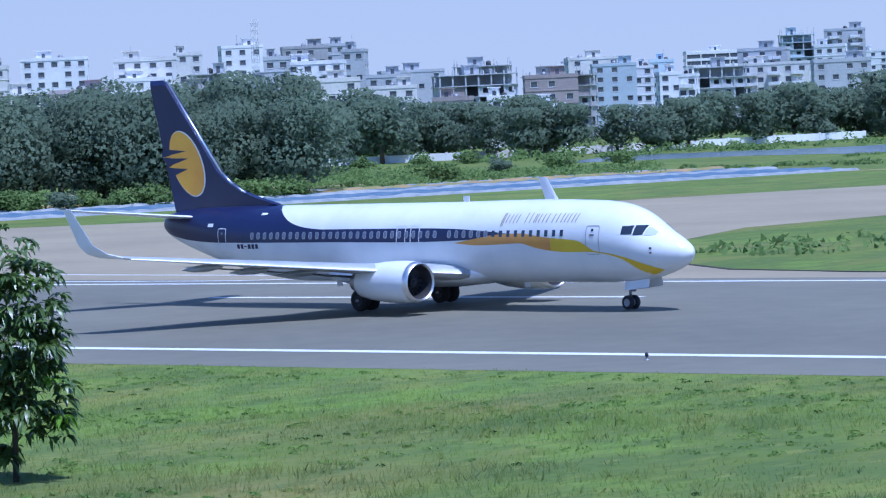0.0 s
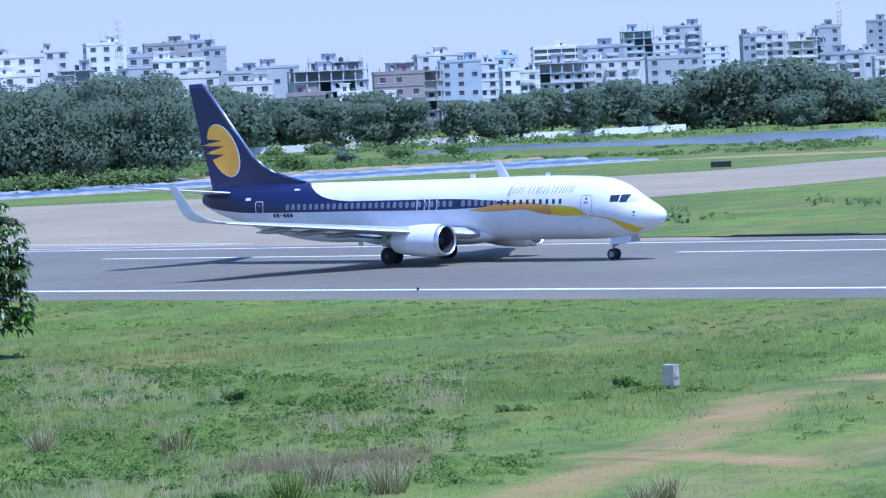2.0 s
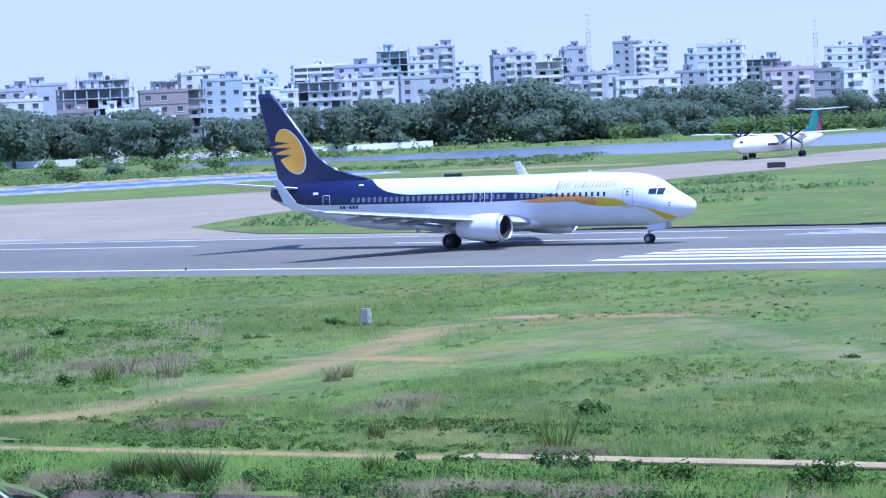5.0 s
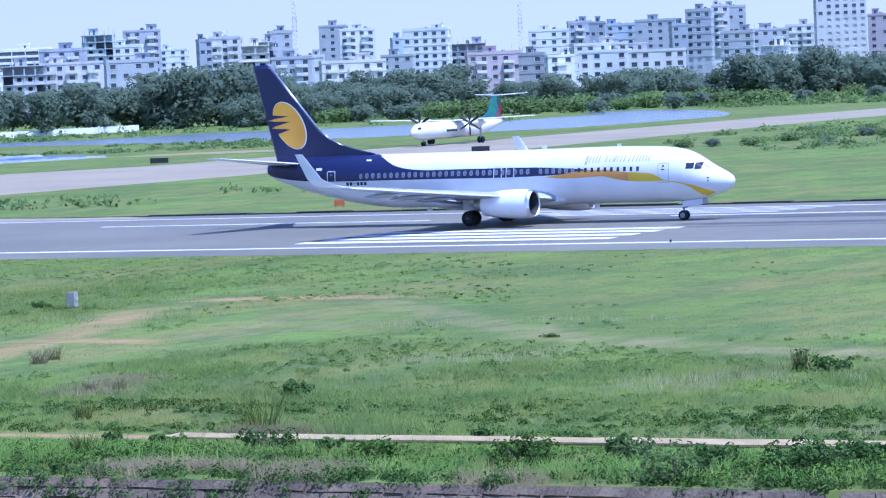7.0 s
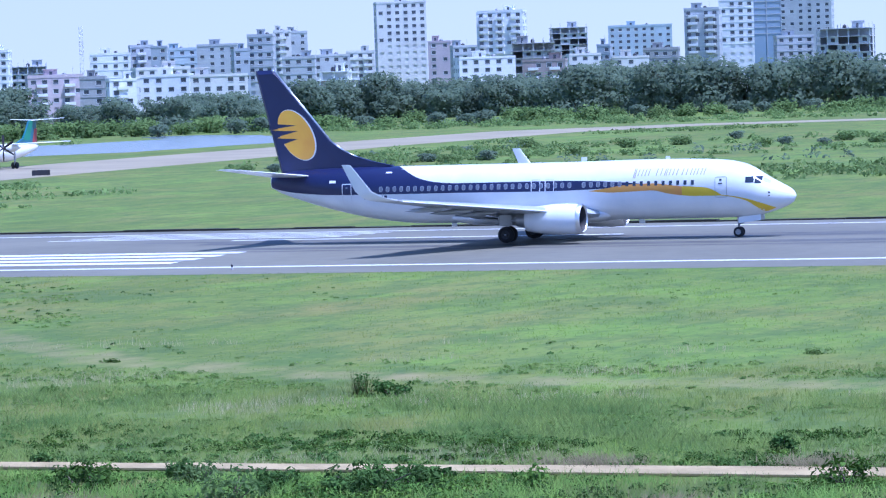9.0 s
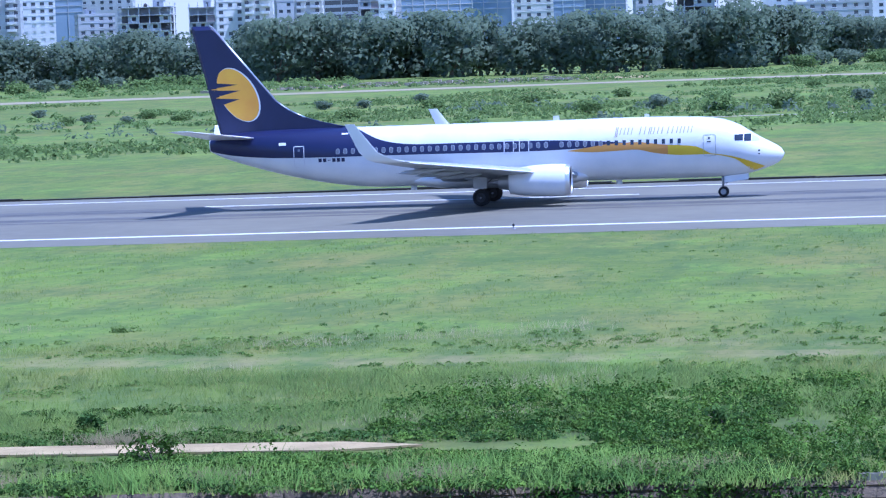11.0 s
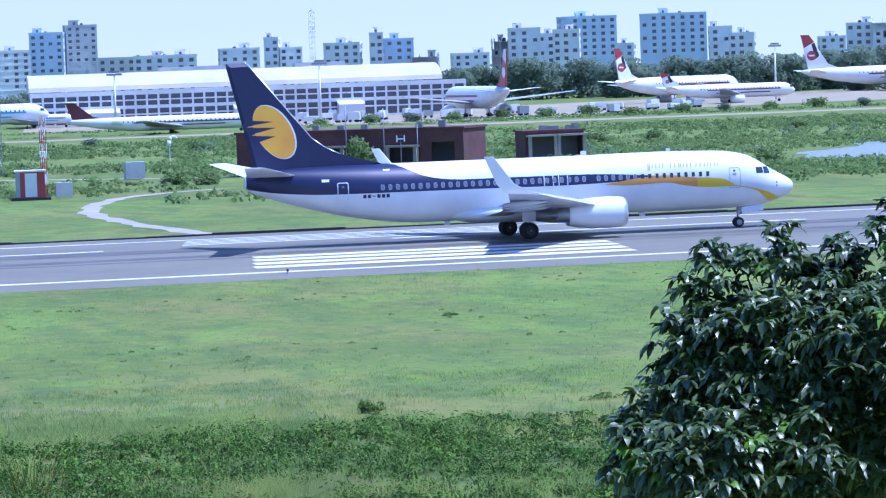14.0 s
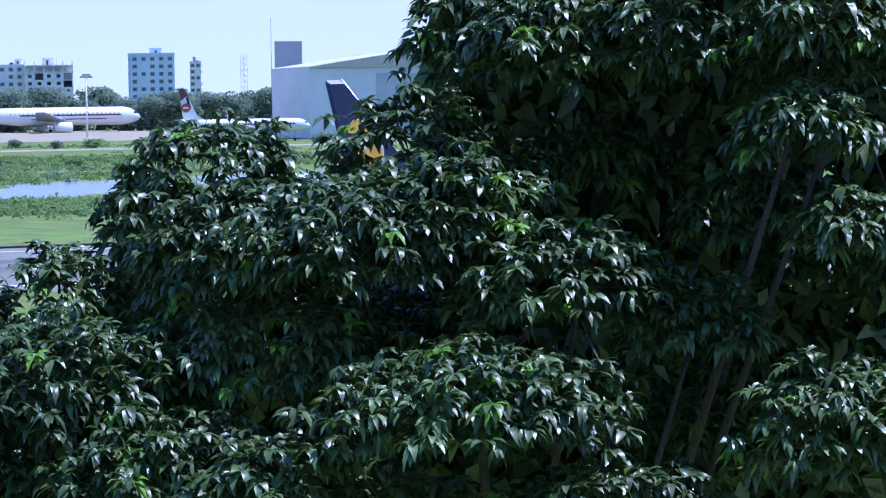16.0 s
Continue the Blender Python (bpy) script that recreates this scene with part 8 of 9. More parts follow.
STALK = leaf_material("dry_weed_stalks", (0.085, 0.108, 0.038), (0.14, 0.148, 0.06), 0.85, 0.15, 0.5, 0.4, 0.1)


def clump(x, y, high, kind, seed):
    """One plant that stands out from the grass."""
    g = np.random.default_rng(seed)
    if kind == "sedge":
        ob = tagged(new("grass_clump"), "dense rounded clump of dark sedge with greyish tips", "plant", group="clumps in the near grass")
        for mat, n, k in ((DARK_WEED, 190, 0.72), (TUSSOCK, 90, 0.85), (STALK, 90, 1.0)):
            q = blades(g, g.normal(0, high * 0.2, n), g.normal(0, high * 0.16, n), np.full(n, high * k), 3, 0.011, 0.7, 0.10 * high)
            tagged(part("tuft", grass_mesh("tuft", q, mat, g), ob), kind="stuff")
        ob.matrix_basis = pose(x, y, -0.04, 0, 0, g.uniform(0, 360))
        return ob
    if kind in ("reed", "dry", "stalk"):
        words = {"reed": "tall clump of arching green grass", "dry": "dry greyish clump of seeding grass", "stalk": "clump of tall thin dark weed stalks"}[kind]
        ob = tagged(new("grass_clump"), words, "plant", group="clumps in the near grass")
        n = {"reed": 60, "dry": 70, "stalk": 70}[kind]
        px, py = g.normal(0, high * 0.22, n), g.normal(0, high * 0.22, n)
        q = blades(g, px, py, np.full(n, high), 3 if kind != "stalk" else 2, 0.014 if kind != "stalk" else 0.012, 0.6 if kind != "stalk" else 0.42, (0.08 if kind != "stalk" else 0.16) * high)
        tagged(part("tuft", grass_mesh("tuft", q, {"reed": GRASS, "dry": DRY, "stalk": STALK}[kind], g), ob), kind="stuff")
        if kind == "stalk":
            part("foliage", mound_mesh("foliage", mound_leaves(g, np.array([-0.3 * high, 0.2 * high]), np.zeros(2), np.full(2, high * 0.4), np.full(2, high * 0.3), 70, 0.12), DARK_WEED), ob)
            part("stalk_foliage", quads_mesh("stalk_foliage", leaf_quads(g, np.stack([g.normal(0, high * 0.3, 220), g.normal(0, high * 0.15, 220), g.uniform(0.2, 1.0, 220) * high], 1), np.tile([0, 0, 1.0], (220, 1)), 0.1), DARK_WEED), ob)
    else:
        ob = tagged(new("leafy_bush"), "rounded leafy green bush" if kind == "bush" else "dark rounded leafy bush" if kind == "dark" else "grey-green bush with small pale leaves", "plant", group="clumps in the near grass")
        if high < 0.5:
            n = 7
            low = mound_leaves(g, g.normal(0, high * 0.9, n), g.normal(0, high * 0.5, n), g.uniform(0.5, 1.0, n) * high, g.uniform(0.3, 0.8, n) * high, 44, 0.10, True)
            part("foliage", mound_mesh("foliage", low, FIELD_WEED), ob)
            ob.matrix_basis = pose(x, y, -0.04, 0, 0, g.uniform(0, 360))
            return tagged(ob, "low spreading clump of leafy green weeds", "plant")
        lumps = [(g.normal(0, high * 0.5), g.normal(0, high * 0.3), high * g.uniform(0.2, 0.6), high * g.uniform(0.2, 0.4), high * 0.35, high * g.uniform(0.2, 0.36)) for _ in range(9)]
        pts, nrm = crown_points(g, lumps, 300 if high < 0.6 else 420, 0.5)
        part("foliage", quads_mesh("foliage", leaf_quads(g, pts, nrm * 0.6 + [0.15, -0.1, 0.6], 0.14, 0.3, 0.4), {"bush": FIELD_WEED if high < 0.6 else WEED, "dark": DARK_WEED, "pale": LEAF_SHRUB}[kind]), ob)
        b = Bag()
        for l in lumps:
            b.tube((0, 0, -0.05), l[:3], 0.03, 0.012, 5)
        part("stem", b.mesh("stem", [BARK]), ob)
    ob.matrix_basis = pose(x, y, -0.04, 0, 0, g.uniform(0, 360))
    return ob


for k, row in enumerate("""-57.8 96.4 1.2 reed/-54.3 91.2 0.95 dark/-60.8 92.2 0.5 dark/-59.0 92.4 0.5 bush/-60.5 89.8 0.6 reed/-43.6 87.4 1.2 bush/-38.3 85.4 1.5 pale
-35.7 89.9 0.95 dark/-34.9 91.4 0.7 dark/-45.3 116.2 0.8 dark/-46.6 116.6 0.85 stalk/-60.0 117.4 0.42 bush/-62.5 106.8 0.7 dark/-82.2 118.9 0.6 dry/-115.2 141.4 0.65 dark
-93.2 114.5 0.75 dark/-92.6 116.8 0.85 reed/-94.0 119.9 0.8 dry/-91.3 119.6 0.85 dry/-104.9 126 0.8 dry/-110.3 125.5 0.75 dry/-110.6 122.8 0.5 dark/-91.5 126 0.4 dark/-82.6 120.5 0.6 dry
-71.7 107 0.5 dry/-71.1 108 0.5 dry/-66.6 98.9 0.55 reed/-102.3 148.4 0.5 bush/-100.6 147 0.4 bush/-101.4 144.5 0.4 bush/-98.8 147.6 0.4 bush/-101.7 140 0.4 dark/-26.2 100 0.6 dark/-35 88.1 0.85 dark
-34.6 92.4 0.5 dark/-22.3 91.8 1.0 bush/-60.7 118.5 0.3 bush/-63.8 130.9 0.3 bush/-33.3 133.6 0.35 dark/5.0 113 1.4 stalk/7.7 112.7 0.6 dark/1.1 114.7 0.6 stalk/9.9 96.5 1.0 reed/2.9 97.3 0.95 dark
-6.6 97.5 0.9 dark/13.5 104.4 0.45 dark/8.5 136.9 0.5 bush/7.7 138 0.4 bush/-2.3 133.3 0.4 bush/3.7 159 0.3 bush/31.9 114.3 0.4 dark/23.4 113.9 0.55 bush/36.6 157.3 0.3 bush/-49 95.2 0.5 dark/-67.5 86.1 0.85 sedge/-66.3 86.6 0.9 sedge/-64.5 85.9 0.95 sedge/-63.0 86.4 0.5 dark
-35.7 89.6 0.95 dark/-36.4 89.0 0.60 dark/-34.8 91.1 0.70 dark/-38.1 88.5 0.80 dark/-31.0 90.3 0.90 bush/-45.1 90.0 1.00 bush/-42.7 91.9 0.70 dark/-40.8 89.1 1.00 pale/-49.6 89.5 0.90 bush/-52.3 91.2 0.60 dark/-38.7 89.1 0.70 dark""".replace("\n", "/").split("/")):
    cx, cy, ch, kind = row.split()
    clump(float(cx), float(cy), float(ch), kind, 100 + k)


# the stone-faced bank of the drain below the path
STONE = material("drain_stone", (0.175, 0.135, 0.092), (0.085, 0.066, 0.047), 0.9, 0.95, 0, 0.7, 0.8, island=0.3)
bank = tagged(new("drain_wall"), "old sloping grey-brown stone lining of a drain", "wall", kind="structure")


b = Bag()
for k in range(32):
    xa, xb = -120 + 5 * k, -115 + 5 * k
    ya, yb = wall_y(xa), wall_y(xb)
    b.add([(xa, ya, -0.05), (xb, yb, -0.05), (xb, yb - 1.35, -1.72), (xa, ya - 1.35, -1.72)], [(3, 2, 1, 0)])
part("backing", b.mesh("backing", [STONE]), bank)
rs = random.Random(8)
slabs = []
for k in range(6):
    bb = Bag()
    w = (0.34, 0.42, 0.5, 0.38, 0.46, 0.3)[k]
    bb.box(-w, w, -0.05, 0.08, -0.16, 0.16)
    for i, v in enumerate(bb.v):
        e = 0.92 if v[1] < 0 else 1.0
        bb.v[i] = (v[0] * e + rs.uniform(-0.05, 0.05), v[1] + rs.uniform(-0.02, 0.02), v[2] * e + rs.uniform(-0.025, 0.025))
    slabs.append((w, bb, bb.mesh("slab", [STONE])))
rest = Bag()
for row in range(5):
    along = 0.18 + 0.36 * row
    xx = -78.0 + 0.4 * row
    while xx < 18:
        w, bb, me = rs.choice(slabs)
        xx += w
        yy, z = wall_y(xx) - 0.63 * along - 0.03, -0.05 - 0.775 * along
        if rs.random() > 0.06:
            m = pose(xx, yy, z, -39 + rs.uniform(-3, 3), rs.uniform(-2, 2), 3 + rs.uniform(-3, 3))
            if row < 3 and -60 < xx < -20:
                part("slab", me, bank).matrix_basis = m
            else:
                rest.add([tuple(m @ Vector(v)) for v in bb.v], bb.f)
        xx += w + rs.uniform(0.01, 0.07)
tagged(part("stonework", rest.mesh("stonework", [STONE]), bank), kind="stuff")

# ---- the mango tree before the terrace ----
DARK_BARK = material("dark_bark", (0.045, 0.035, 0.028), (0.075, 0.06, 0.045), 3.0, 0.95, 0, 0.6, 0.6)
MANGO = leaf_material("mango_leaves", (0.060, 0.108, 0.024), (0.112, 0.176, 0.038), 0.42, 0.24, 1.2, 0.55, 0.8)
MANGO_YOUNG = leaf_material("young_mango_leaves", (0.12, 0.26, 0.02), (0.17, 0.30, 0.03), 0.4, 0.3, 1.2, 0.3)


def whorl_leaves(rng, tips, outward, per, length, width):
    """Drooping long leaves round each twig tip: verts (m, 8, 3) of one leaf each."""
    n = len(tips)
    m = n * per
    base = np.repeat(tips, per, 0)
    out = np.repeat(outward, per, 0)
    a = rng.uniform(0, 2 * np.pi, m)
    side = np.stack([np.cos(a), np.sin(a), np.zeros(m)], 1)
    go = side * 1.0 + out * 0.45 + np.stack([np.zeros(m), np.zeros(m), rng.uniform(0.0, 0.8, m)], 1)
    go /= np.linalg.norm(go, axis=1, keepdims=True)
    ln = (length * rng.uniform(0.65, 1.25, m))[:, None]
    drop = rng.uniform(0.45, 1.15, m)[:, None]
    down = np.array([[0, 0, -1.0]])

    def spine(s):
        return base + go * ln * s * (1 - 0.25 * s * drop) + down * ln * drop * s * s * 0.75
    across = np.cross(go, down)
    across /= np.linalg.norm(across, axis=1, keepdims=True) + 1e-9
    tw = rng.normal(0, 0.35, m)[:, None]
    lift = np.cross(across, go)
    across = across * np.cos(tw) + lift * np.sin(tw)
    w = (width * rng.uniform(0.75, 1.25, m))[:, None]
    up = -np.cross(go, across) * 0.25 * w
    up = np.where((up[:, 2:3] < 0), -up, up)
    p0, p1, p2, p3 = spine(0.05), spine(0.38), spine(0.72), spine(1.0)
    return np.stack([p0, p1, p2, p3, p1 + across * w + up, p2 + across * w * 0.8 + up, p1 - across * w + up, p2 - across * w * 0.8 + up], 1)


LEAF_FACES = [(0, 4, 1), (1, 4, 5, 2), (2, 5, 3), (0, 1, 6), (1, 2, 7, 6), (2, 3, 7)]


def leaves_mesh(name, lv, mat):
    n = len(lv)
    me = bpy.data.meshes.new(name)
    me.vertices.add(n * 8)
    me.vertices.foreach_set("co", np.asarray(lv, dtype=np.float32).ravel())
    pat = np.concatenate([np.array(f) for f in LEAF_FACES])
    cnt = np.array([len(f) for f in LEAF_FACES])
    loops = (pat[None, :] + (np.arange(n) * 8)[:, None]).ravel()
    tot = np.tile(cnt, n)
    start = np.concatenate([[0], np.cumsum(tot)[:-1]])
    me.loops.add(len(loops))
    me.loops.foreach_set("vertex_index", loops.astype(np.int32))
    me.polygons.add(len(tot))
    me.polygons.foreach_set("loop_start", start.astype(np.int32))
    me.polygons.foreach_set("use_smooth", np.ones(len(tot), dtype=bool))
    me.update(calc_edges=True)
    me.validate()
    me.materials.append(mat)
    return me


def bough_tips(g, boughs, density):
    """Twig tips over the upper and outer sides of the boughs, whose surfaces bulge and sink."""
    tips, outs = [], []
    for x, y, z, rx, ry, rz in boughs:
        n = int(density * (rx * rz + 0.6 * rx * ry))
        v = g.normal(size=(n, 3))
        v /= np.linalg.norm(v, axis=1, keepdims=True)
        v = v[(v[:, 2] > -0.45) & (v[:, 1] < 0.6)]
        swell = 1 + 0.17 * waves(v[:, 0] * rx * 4 + x * 5, (v[:, 2] * rz + v[:, 1] * ry) * 4 + z * 5, 2.6, 7)
        k = (swell * g.uniform(0.76, 1.08, len(v)) * np.where(g.uniform(size=len(v)) < 0.05, g.uniform(1.08, 1.3, len(v)), 1))[:, None]
        tips.append(np.array([x, y, z]) + v * k * np.array([rx, ry, rz]))
        outs.append(v)
    return np.concatenate(tips), np.concatenate(outs)


def broadleaf(name, label, foot, lumps, whorls, per, length, width, seed, young=0.02, singles=0, eye=None, trunk=0.25, inner=0.45):
    """A tree with long drooping leaves in whorls at the twig tips."""
    g = np.random.default_rng(seed)
    ob = tagged(new(name), label, "tree")
    if singles:
        tips, nrm = bough_tips(g, lumps, whorls)
    else:
        tips, nrm = crown_points(g, lumps, whorls)
    show = (nrm[:, 2] > -0.3) | (g.uniform(size=len(tips)) < 0.35)
    tips, nrm = tips[show], nrm[show]
    cen = np.array([l[:3] for l in lumps]).mean(0)
    yng = g.uniform(size=len(tips)) < young
    lv = whorl_leaves(g, tips[~yng], nrm[~yng], per, length, width)
    if singles:
        d = np.linalg.norm(lv[:, 0] - np.array(eye), axis=1)
        order = np.argsort(d)
        near, lv_rest = lv[order[:singles]], lv[order[singles:]]
        for q in near:
            o = q[0].copy()
            me = mesh_of("leaf", q - o, LEAF_FACES, [MANGO], None, True)
            lf = part("leaf", me, ob)
            lf.location = o
        lv = lv_rest
    tagged(part("foliage", leaves_mesh("foliage", lv, MANGO), ob), kind="stuff")
    if singles:
        az = np.radians(g.uniform(15.5, 42, 84000))
        brow = np.interp(np.degrees(az), [15.5, 17, 19.6, 21.7, 22.0, 24.8, 25.4, 26.9, 27.3, 42], [-7.5, -3.9, -3.7, -3.3, -1.6, -1.7, -1.5, -1.0, 3.5, 5.0])
        el = np.radians(g.uniform(-11.5, brow - 0.55))
        d = g.uniform(23.9, 25.6, len(az))
        deep = np.stack([d * np.sin(az), d * np.cos(az), H + d * np.sin(el)], 1)
        tagged(part("inner_foliage", quads_mesh("inner_foliage", leaf_quads(g, deep, np.tile([0, -0.6, 0.5], (len(deep), 1)), 0.17, 0.4, 0.8), MANGO), ob), kind="stuff")
    if yng.any():
        tagged(part("young_foliage", leaves_mesh("young_foliage", whorl_leaves(g, tips[yng], nrm[yng], per, length, width), MANGO_YOUNG), ob, "bright young leaves"), kind="stuff")
    b = Bag()
    fx, fy, fz = foot
    fork = Vector((fx, fy, fz)).lerp(Vector(tuple(cen)), 0.55)
    b.tube(foot, fork, trunk, trunk * 0.75, 12)
    for l in lumps[::3]:
        c = Vector(l[:3])
        mid = fork.lerp(c, 0.55) + Vector((g.normal(0, 0.1), g.normal(0, 0.1), -0.1 * l[3]))
        b.tube(fork, mid, trunk * 0.3, trunk * 0.14, 7)
        b.tube(mid, c, trunk * 0.14, trunk * 0.05, 6)
    part("trunk", b.mesh("trunk", [DARK_BARK], True), ob, "dark brown forked trunk and limbs")
    b = Bag()
    for t in tips[::14]:
        k = np.argmin([np.linalg.norm(np.array(l[:3]) - t) for l in lumps])
        b.tube(np.array(lumps[k][:3]) * 0.4 + t * 0.6, t, 0.012, 0.005, 4, caps=False)
    tagged(part("twig", b.mesh("twig", [DARK_BARK]), ob), kind="stuff")
    return ob


def toward(az, el, d):
    a, e = radians(az), radians(el)
    return (d * math.sin(a) * math.cos(e), d * math.cos(a) * math.cos(e), H + d * math.sin(e))


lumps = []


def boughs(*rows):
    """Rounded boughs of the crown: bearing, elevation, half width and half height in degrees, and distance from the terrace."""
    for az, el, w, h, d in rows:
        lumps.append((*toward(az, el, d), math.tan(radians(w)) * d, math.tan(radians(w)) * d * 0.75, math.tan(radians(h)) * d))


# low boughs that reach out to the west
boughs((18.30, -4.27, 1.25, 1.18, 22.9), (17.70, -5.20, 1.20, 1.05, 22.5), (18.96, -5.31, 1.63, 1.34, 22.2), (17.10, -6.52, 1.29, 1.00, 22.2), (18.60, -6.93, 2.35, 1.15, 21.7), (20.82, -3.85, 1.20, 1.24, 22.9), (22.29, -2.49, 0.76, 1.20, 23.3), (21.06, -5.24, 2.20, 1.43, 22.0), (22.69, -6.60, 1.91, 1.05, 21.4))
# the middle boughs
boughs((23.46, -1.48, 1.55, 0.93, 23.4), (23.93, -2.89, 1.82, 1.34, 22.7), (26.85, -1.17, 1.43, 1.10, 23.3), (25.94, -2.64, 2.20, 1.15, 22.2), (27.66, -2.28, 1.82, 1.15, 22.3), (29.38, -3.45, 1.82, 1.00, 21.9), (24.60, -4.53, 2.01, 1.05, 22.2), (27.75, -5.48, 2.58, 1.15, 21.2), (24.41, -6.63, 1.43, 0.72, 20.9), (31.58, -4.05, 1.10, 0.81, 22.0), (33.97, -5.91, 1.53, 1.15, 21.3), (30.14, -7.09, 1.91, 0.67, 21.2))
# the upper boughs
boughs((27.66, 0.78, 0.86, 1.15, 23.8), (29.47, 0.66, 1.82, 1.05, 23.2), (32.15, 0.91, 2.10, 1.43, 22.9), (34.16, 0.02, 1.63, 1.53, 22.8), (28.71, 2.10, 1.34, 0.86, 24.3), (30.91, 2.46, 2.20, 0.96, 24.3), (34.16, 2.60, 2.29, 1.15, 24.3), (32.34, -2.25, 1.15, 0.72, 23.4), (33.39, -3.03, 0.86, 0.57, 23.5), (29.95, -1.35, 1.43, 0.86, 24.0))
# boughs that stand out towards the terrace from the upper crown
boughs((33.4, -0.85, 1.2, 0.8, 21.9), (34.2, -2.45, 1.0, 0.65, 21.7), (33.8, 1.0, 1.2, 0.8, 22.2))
# boughs on the far side of the trunk; those past 36 degrees are out of view, added for shade
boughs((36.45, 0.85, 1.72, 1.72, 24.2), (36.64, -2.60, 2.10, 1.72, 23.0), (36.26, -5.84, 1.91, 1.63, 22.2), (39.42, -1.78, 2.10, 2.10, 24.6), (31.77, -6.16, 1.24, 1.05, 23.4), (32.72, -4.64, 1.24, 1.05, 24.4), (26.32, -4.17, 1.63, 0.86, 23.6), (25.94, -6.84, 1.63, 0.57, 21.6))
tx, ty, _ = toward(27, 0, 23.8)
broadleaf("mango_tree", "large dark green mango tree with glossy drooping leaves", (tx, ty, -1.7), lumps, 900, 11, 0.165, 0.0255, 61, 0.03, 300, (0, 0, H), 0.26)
sl = [(-0.1, 0, 5.6, 0.8, 0.8, 0.9), (0.35, 0.2, 4.6, 0.9, 0.9, 0.9), (-0.6, 0.1, 4.4, 1.0, 1.0, 0.9), (0.65, -0.1, 3.5, 0.9, 0.9, 0.9), (0.1, 0, 3.2, 1.1, 1.1, 1.0), (0.5, 0.1, 2.2, 1.1, 1.1, 0.9), (-0.7, 0, 2.6, 1.2, 1.2, 1.0), (0.2, 0, 1.4, 1.2, 1.2, 0.8)]
broadleaf("young_mango_tree", "slim young mango tree with drooping leaves on the grass", (-142.2, 156.2, -0.1), [(-142.2 + 1.3 * q[0], 156.2 + 1.17 * q[1], *[1.17 * v for v in q[2:]]) for q in sl], 560, 10, 0.58, 0.075, 62, 0.03, 0, None, 0.1)


PALM = leaf_material("palm_leaflets", (0.115, 0.150, 0.044), (0.205, 0.240, 0.085), 0.4, 0.25, 0.8, 0.4, 0.5)


def palm(x, y, high, seed):
    g = np.random.default_rng(seed)
    ob = tagged(new("palm_tree"), "small palm with long feathered fronds below the terrace", "tree")
    ob.matrix_basis = pose(x, y, -1.7)
    top = high + 1.7
    b = Bag()
    for k in range(10):
        b.tube((0, 0, top * k / 10), (0, 0, top * (k + 1) / 10), 0.13 - 0.004 * k, 0.12 - 0.004 * k, 10)
    part("trunk", b.mesh("trunk", [BARK], True), ob)
    # bearing, reach, rise at the crown and fall towards the tip of each frond
    for ang, ln, up, fall in ((47, 1.40, 0.42, 0.66), (24, 1.36, 0.22, 0.76), (66, 1.32, 0.40, 0.70), (120, 1.9, 0.55, 0.85), (165, 2.1, 0.5, 0.85), (210, 2.1, 0.55, 0.9), (262, 1.7, 0.5, 0.9), (318, 1.3, 0.5, 0.95)):
        a = radians(ang)
        ahead, side = Vector((math.cos(a), math.sin(a), 0)), Vector((-math.sin(a), math.cos(a), 0))
        pts = [ahead * ln * s + Vector((0, 0, top + ln * (up * s - fall * s * s))) for s in np.linspace(0, 1, 17)]
        rb = Bag()
        for i in range(16):
            rb.tube(pts[i], pts[i + 1], 0.013 - 0.0007 * i, 0.0123 - 0.0007 * i, 5, caps=False)
        fr = part("frond", rb.mesh("frond", [PALM]), ob, "pale green feathered palm frond")
        q = []
        for i in np.arange(2, 16, 0.42):
            tan = (pts[int(i) + 1] - pts[int(i)]).normalized()
            base = pts[int(i)].lerp(pts[int(i) + 1], i % 1)
            for s in (-1, 1):
                open_ = 0.75 - 0.03 * i
                L = (0.30 + 0.16 * math.sin(math.pi * i / 17)) * g.uniform(0.8, 1.15)
                d = (tan * 0.8 + side * s * open_ + Vector((0, 0, s * 0.16 + g.normal(0, 0.13)))).normalized()
                mid = base + d * L * 0.6
                e = mid + (d + Vector((0, 0, -0.12 - 0.2 * g.random()))).normalized() * L * 0.4
                w = Vector((0, 0, 0.0085)) + side * 0.006
                q += [[base - w * 0.5, base + w * 0.5, mid + w, mid - w], [mid - w, mid + w, e + w * 0.1, e - w * 0.1]]
        tagged(part("leaflet_row", quads_mesh("leaflet_row", np.array([[tuple(v) for v in r] for r in q]), PALM), fr), kind="stuff")
    return ob


palm(*polar(-45.2, 14)[:2], 10.72, 71)

# rough growth across the runway
def far_weeds(name, n, a0, a1, d0, d1, seed, mat, label, thr, rr, hh, per=26, leaf=0.55):
    g = np.random.default_rng(seed)
    a = np.radians(g.uniform(a0, a1, n))
    d = g.uniform(d0, d1, n)
    x, y = d * np.sin(a), d * np.cos(a)
    keep = (waves(x, y, 0.045, seed) > thr) & ~((x < -200) & (x > -290) & (y < 665)) & ~((y > 660) & (y < 722)) & ~((x < -285) & (y < 480)) & (off_line(x, y, [(134, 374), (160, 405), (222, 460)]) > 15)
    x, y = x[keep], y[keep]
    r, h = g.uniform(*rr, len(x)), g.uniform(*hh, len(x))
    return tagged(new(name, mound_mesh(name, mound_leaves(g, x, y, r, h, per, leaf), mat)), label, "weeds", kind="stuff")


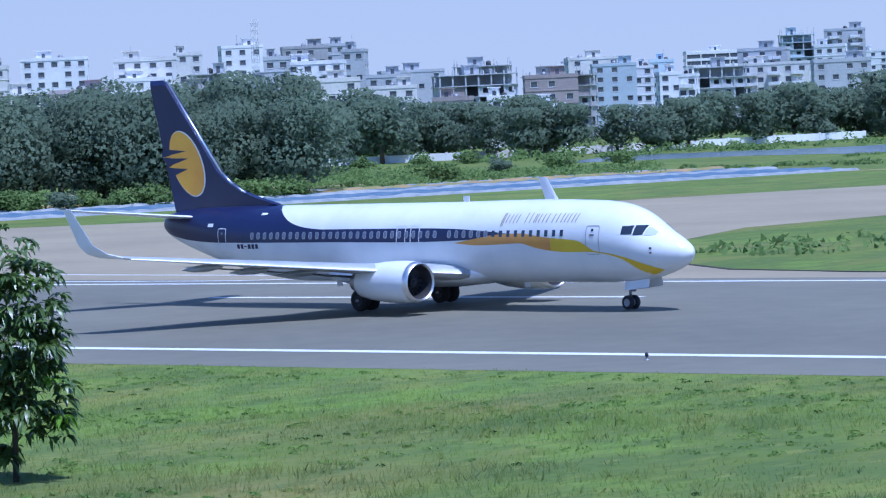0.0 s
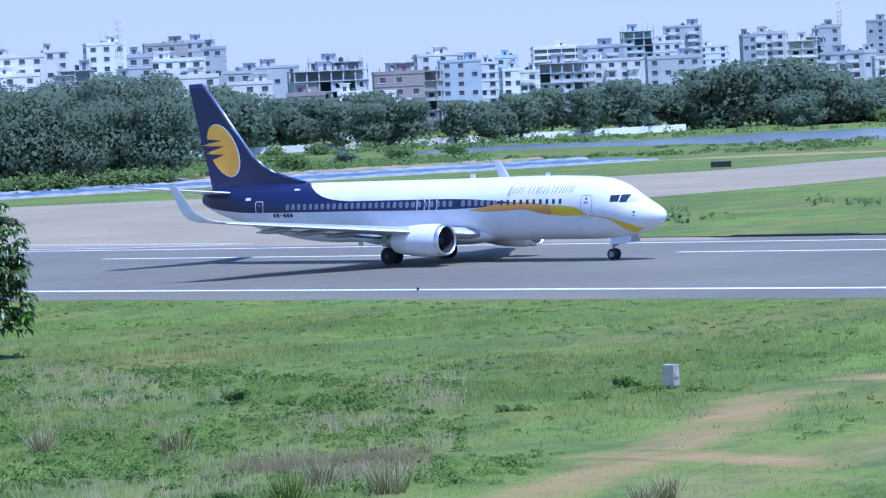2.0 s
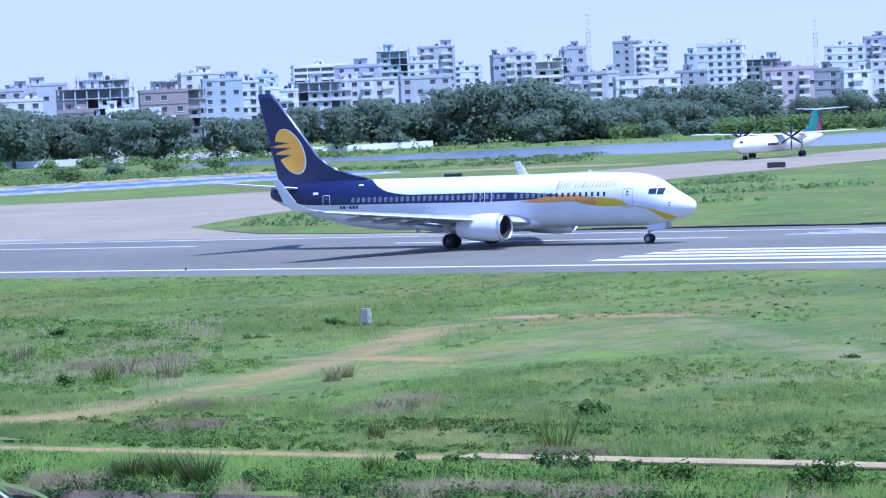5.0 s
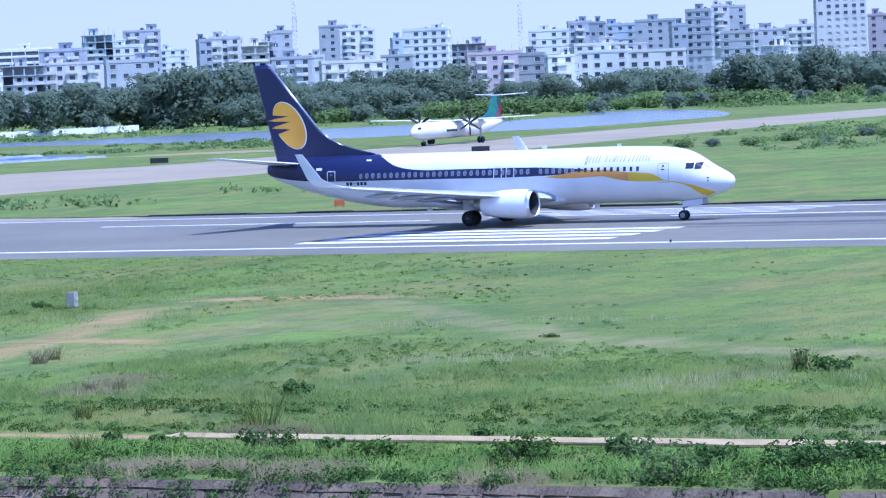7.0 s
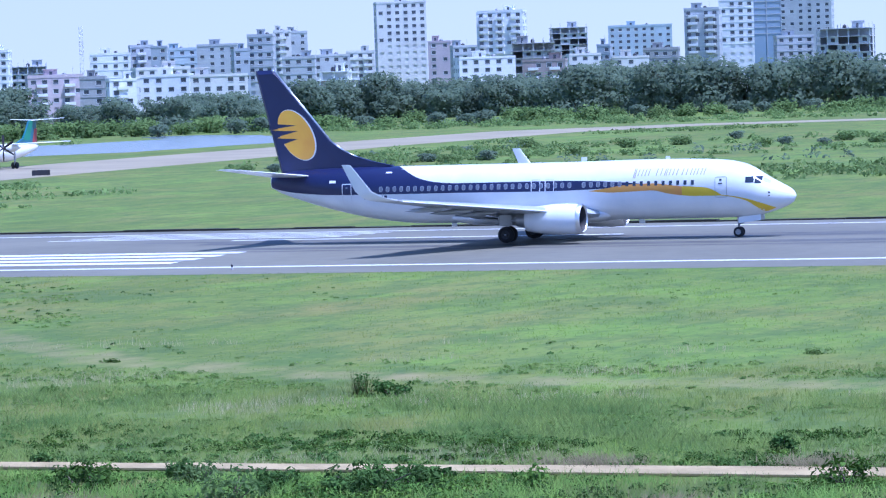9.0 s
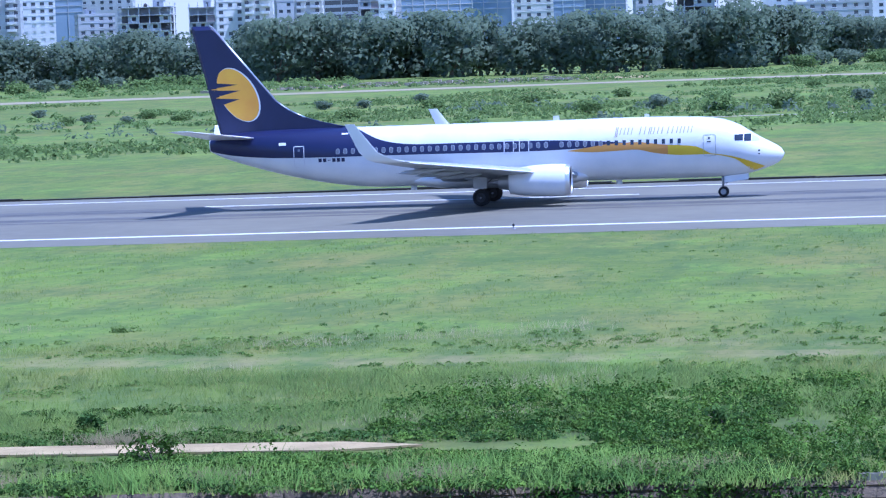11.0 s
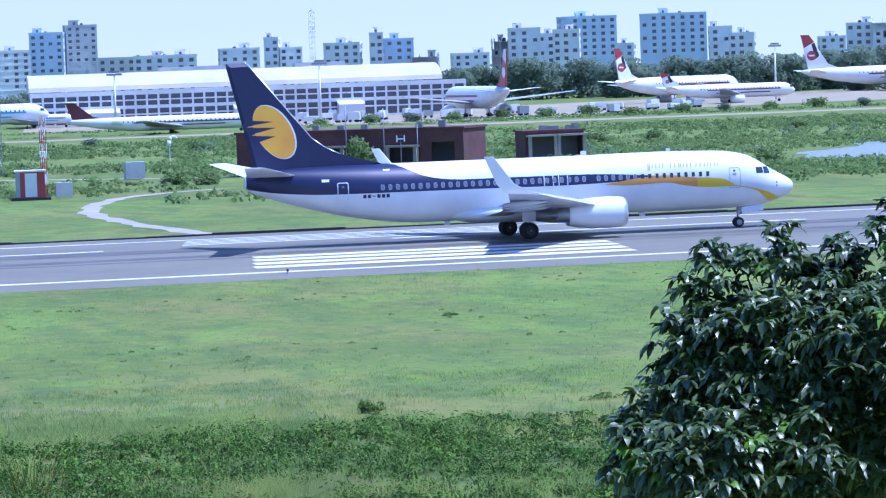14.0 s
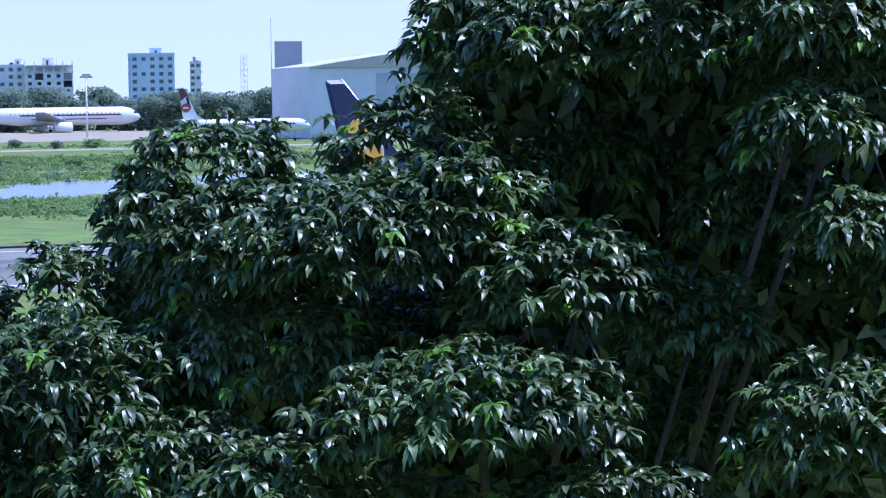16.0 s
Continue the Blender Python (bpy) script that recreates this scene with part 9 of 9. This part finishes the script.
def low_scrub(name, n, a0, a1, d0, d1, seed, label, thr):
    """A rough, uneven cover of small leafy mounds."""
    g = np.random.default_rng(seed)
    a = np.radians(g.uniform(a0, a1, n))
    d = np.sqrt(g.uniform(d0 * d0, d1 * d1, n))
    x, y = d * np.sin(a), d * np.cos(a)
    roads = [[(-60, 419), (-18, 417), (40, 420), (55, 402), (64, 393), (110, 392)], [(39.7, 251), (37, 291), (37.9, 310), (44.2, 336), (56, 352)]]
    keep = (waves(x, y, 0.03, seed) + 0.5 * waves(x, y, 0.11, seed + 9) > thr) & ~((x < -198) & (x > -292) & (y < 665)) & ~((y > 662) & (y < 722)) & (off_line(x, y, [(134, 374), (160, 405), (222, 460)]) > 17)
    keep &= (x > -300) | ((d > 572) & ((y < 522) | (x < -448)))
    for line in roads:
        keep &= off_line(x, y, line) > 2.6
    x, y = np.repeat(x[keep], 12), np.repeat(y[keep], 12)
    r = np.repeat(g.uniform(0.5, 1.7, keep.sum()), 12)
    h = np.repeat(g.uniform(0.15, 0.75, keep.sum()), 12)
    v = g.normal(size=(len(x), 3))
    v[:, 2] = np.abs(v[:, 2])
    v /= np.linalg.norm(v, axis=1, keepdims=True)
    c = np.stack([x, y, np.zeros(len(x))], 1) + v * np.stack([r, r, h], 1)
    return tagged(new(name, spray_mesh(name, g, c, v, 0.42, LEAF_SHRUB)), label, "weeds", kind="stuff")


low_scrub("rough_growth", 8000, -20, 9, 345, 660, 61, "rough green growth over the far airfield", 0.1)
low_scrub("rough_growth", 2600, -26, -19, 440, 660, 66, "rough green growth beside the taxiway", 0.2)
low_scrub("rough_growth", 7000, 8.5, 29, 318, 660, 62, "rough green growth around the sheds and the pond", -0.15)
low_scrub("rough_growth", 3600, -50, -36, 572, 720, 64, "rough green growth before the grove", -0.5)
low_scrub("rough_growth", 1500, -37, -20, 292, 440, 65, "low leafy patches on the grass island", 1.15)
low_scrub("rough_growth", 3000, -24, 29, 722, 800, 63, "rough green growth before the parked aircraft", -0.3)

far_weeds("airfield_scrub", 900, -24, 9, 400, 560, 51, LEAF_SHRUB, "rough green scrub across the runway", 0.15, (0.8, 2.4), (0.3, 1.1))
far_weeds("airfield_scrub", 700, 8, 27, 320, 560, 52, LEAF_SHRUB, "rough green scrub beside the sheds", 0.1, (0.8, 2.4), (0.3, 1.0))
far_weeds("dark_scrub", 320, -22, 26, 420, 560, 53, LEAF_HAZED, "dark green scrub in the rough grass", 0.35, (0.8, 2.2), (0.6, 1.6))
far_weeds("pond_scrub", 500, -44, -30, 560, 640, 54, LEAF_SHRUB, "low green growth along the pond", -0.2, (0.8, 2.4), (0.2, 0.7))
far_weeds("bank_scrub", 1100, -44, -10, 730, 860, 55, LEAF_SHRUB, "green scrub at the feet of the trees", -0.3, (1.2, 3.4), (0.6, 2.2), 26, 0.75)
far_weeds("apron_scrub", 700, -4, 27, 560, 760, 56, LEAF_SHRUB, "low rough growth before the apron", 0.0, (1.0, 3.0), (0.2, 0.9), 24, 0.7)

far_weeds("island_weeds", 60, -30.0, -27.2, 405, 428, 57, LEAF_SHRUB, "dark leafy weeds on the grass island", -0.6, (0.5, 1.6), (0.2, 0.7), 24, 0.4)
far_weeds("pond_edge_scrub", 420, 17.6, 21.5, 338, 372, 58, LEAF_SHRUB, "rough green scrub on the near side of the pond", -0.8, (0.8, 2.0), (0.3, 1.2), 26, 0.45)


# ---- what moves ----
def motions():
    run = [
        (0, pose(-180.54, 220.6, 0.27, 0, 0, -6.14)),
        (0.5, pose(-177.25, 220.6, 0.27, 0, 0, -3.93)),
        (1, pose(-173.77, 220.6, 0.27, 0, 0, -2.42)),
        (1.5, pose(-170.07, 220.6, 0.27, 0, 0, -1.55)),
        (2, pose(-166.23, 220.6, 0.27, 0, 0, -1.13)),
        (2.5, pose(-162.18, 220.6, 0.27, 0, 0, -0.53)),
        (3, pose(-158.02, 220.6, 0.27, 0, 0, -0.11)),
        (5.5, pose(-133.17, 220.6, 0.27, 0, 0, 0.00)),
        (6, pose(-126.75, 220.6, 0.27, 0, 0, 0.00)),
        (6.5, pose(-119.73, 220.6, 0.27, 0, 0, 0.00)),
        (7, pose(-112.17, 220.6, 0.27, 0, 0, 0.00)),
        (7.5, pose(-104.07, 220.6, 0.27, 0, 0, 0.00)),
        (8, pose(-95.28, 220.6, 0.27, 0, 0, 0.00)),
        (8.5, pose(-85.87, 220.6, 0.27, 0, 0, 0.00)),
        (9, pose(-75.94, 220.6, 0.27, 0, 0, 0.00)),
        (9.5, pose(-65.45, 220.6, 0.27, 0, 0, 0.00)),
        (12, pose(-3.73, 220.6, 0.27, 0, 0, 0.00)),
        (12.5, pose(10.47, 220.6, 0.27, 0, 0, 0.00)),
        (13, pose(25.16, 220.6, 0.27, 0, 0, 0.00)),
        (13.5, pose(40.37, 220.6, 0.27, 0, 0, 0.00)),
        (14, pose(56.10, 220.6, 0.27, 0, 0, 0.00)),
        (14.5, pose(72.44, 220.6, 0.27, 0, 0, 0.00)),
        (15, pose(89.28, 220.6, 0.27, 0, 0, 0.00)),
        (15.5, pose(106.54, 220.6, 0.27, 0, 0, 0.00)),
        (16, pose(124.08, 220.6, 0.27, 0, 0, 0.00)),
    ]
    walk(jet_plane, run)
    walk(turboprop, [(t, pose(-245, 487.6 - 4.4 * t, 0.0, 0, 0, -90)) for t in (0, 4, 8, 12, 16)])
    for s, hub in zip((-1, 1), spinners):
        walk(hub, [(0.2 * k, pose(-0.36 * 31 + 0.2, s * 4.4, 3.23, 78 * k, 0, 0)) for k in range(81)])
    for tyre in wheels_to_turn:
        x, y, z = tyre.location
        walk(tyre, [(0.1 * k, pose(x, y, z, 0, 71 * k, 0)) for k in range(161)])

motions()
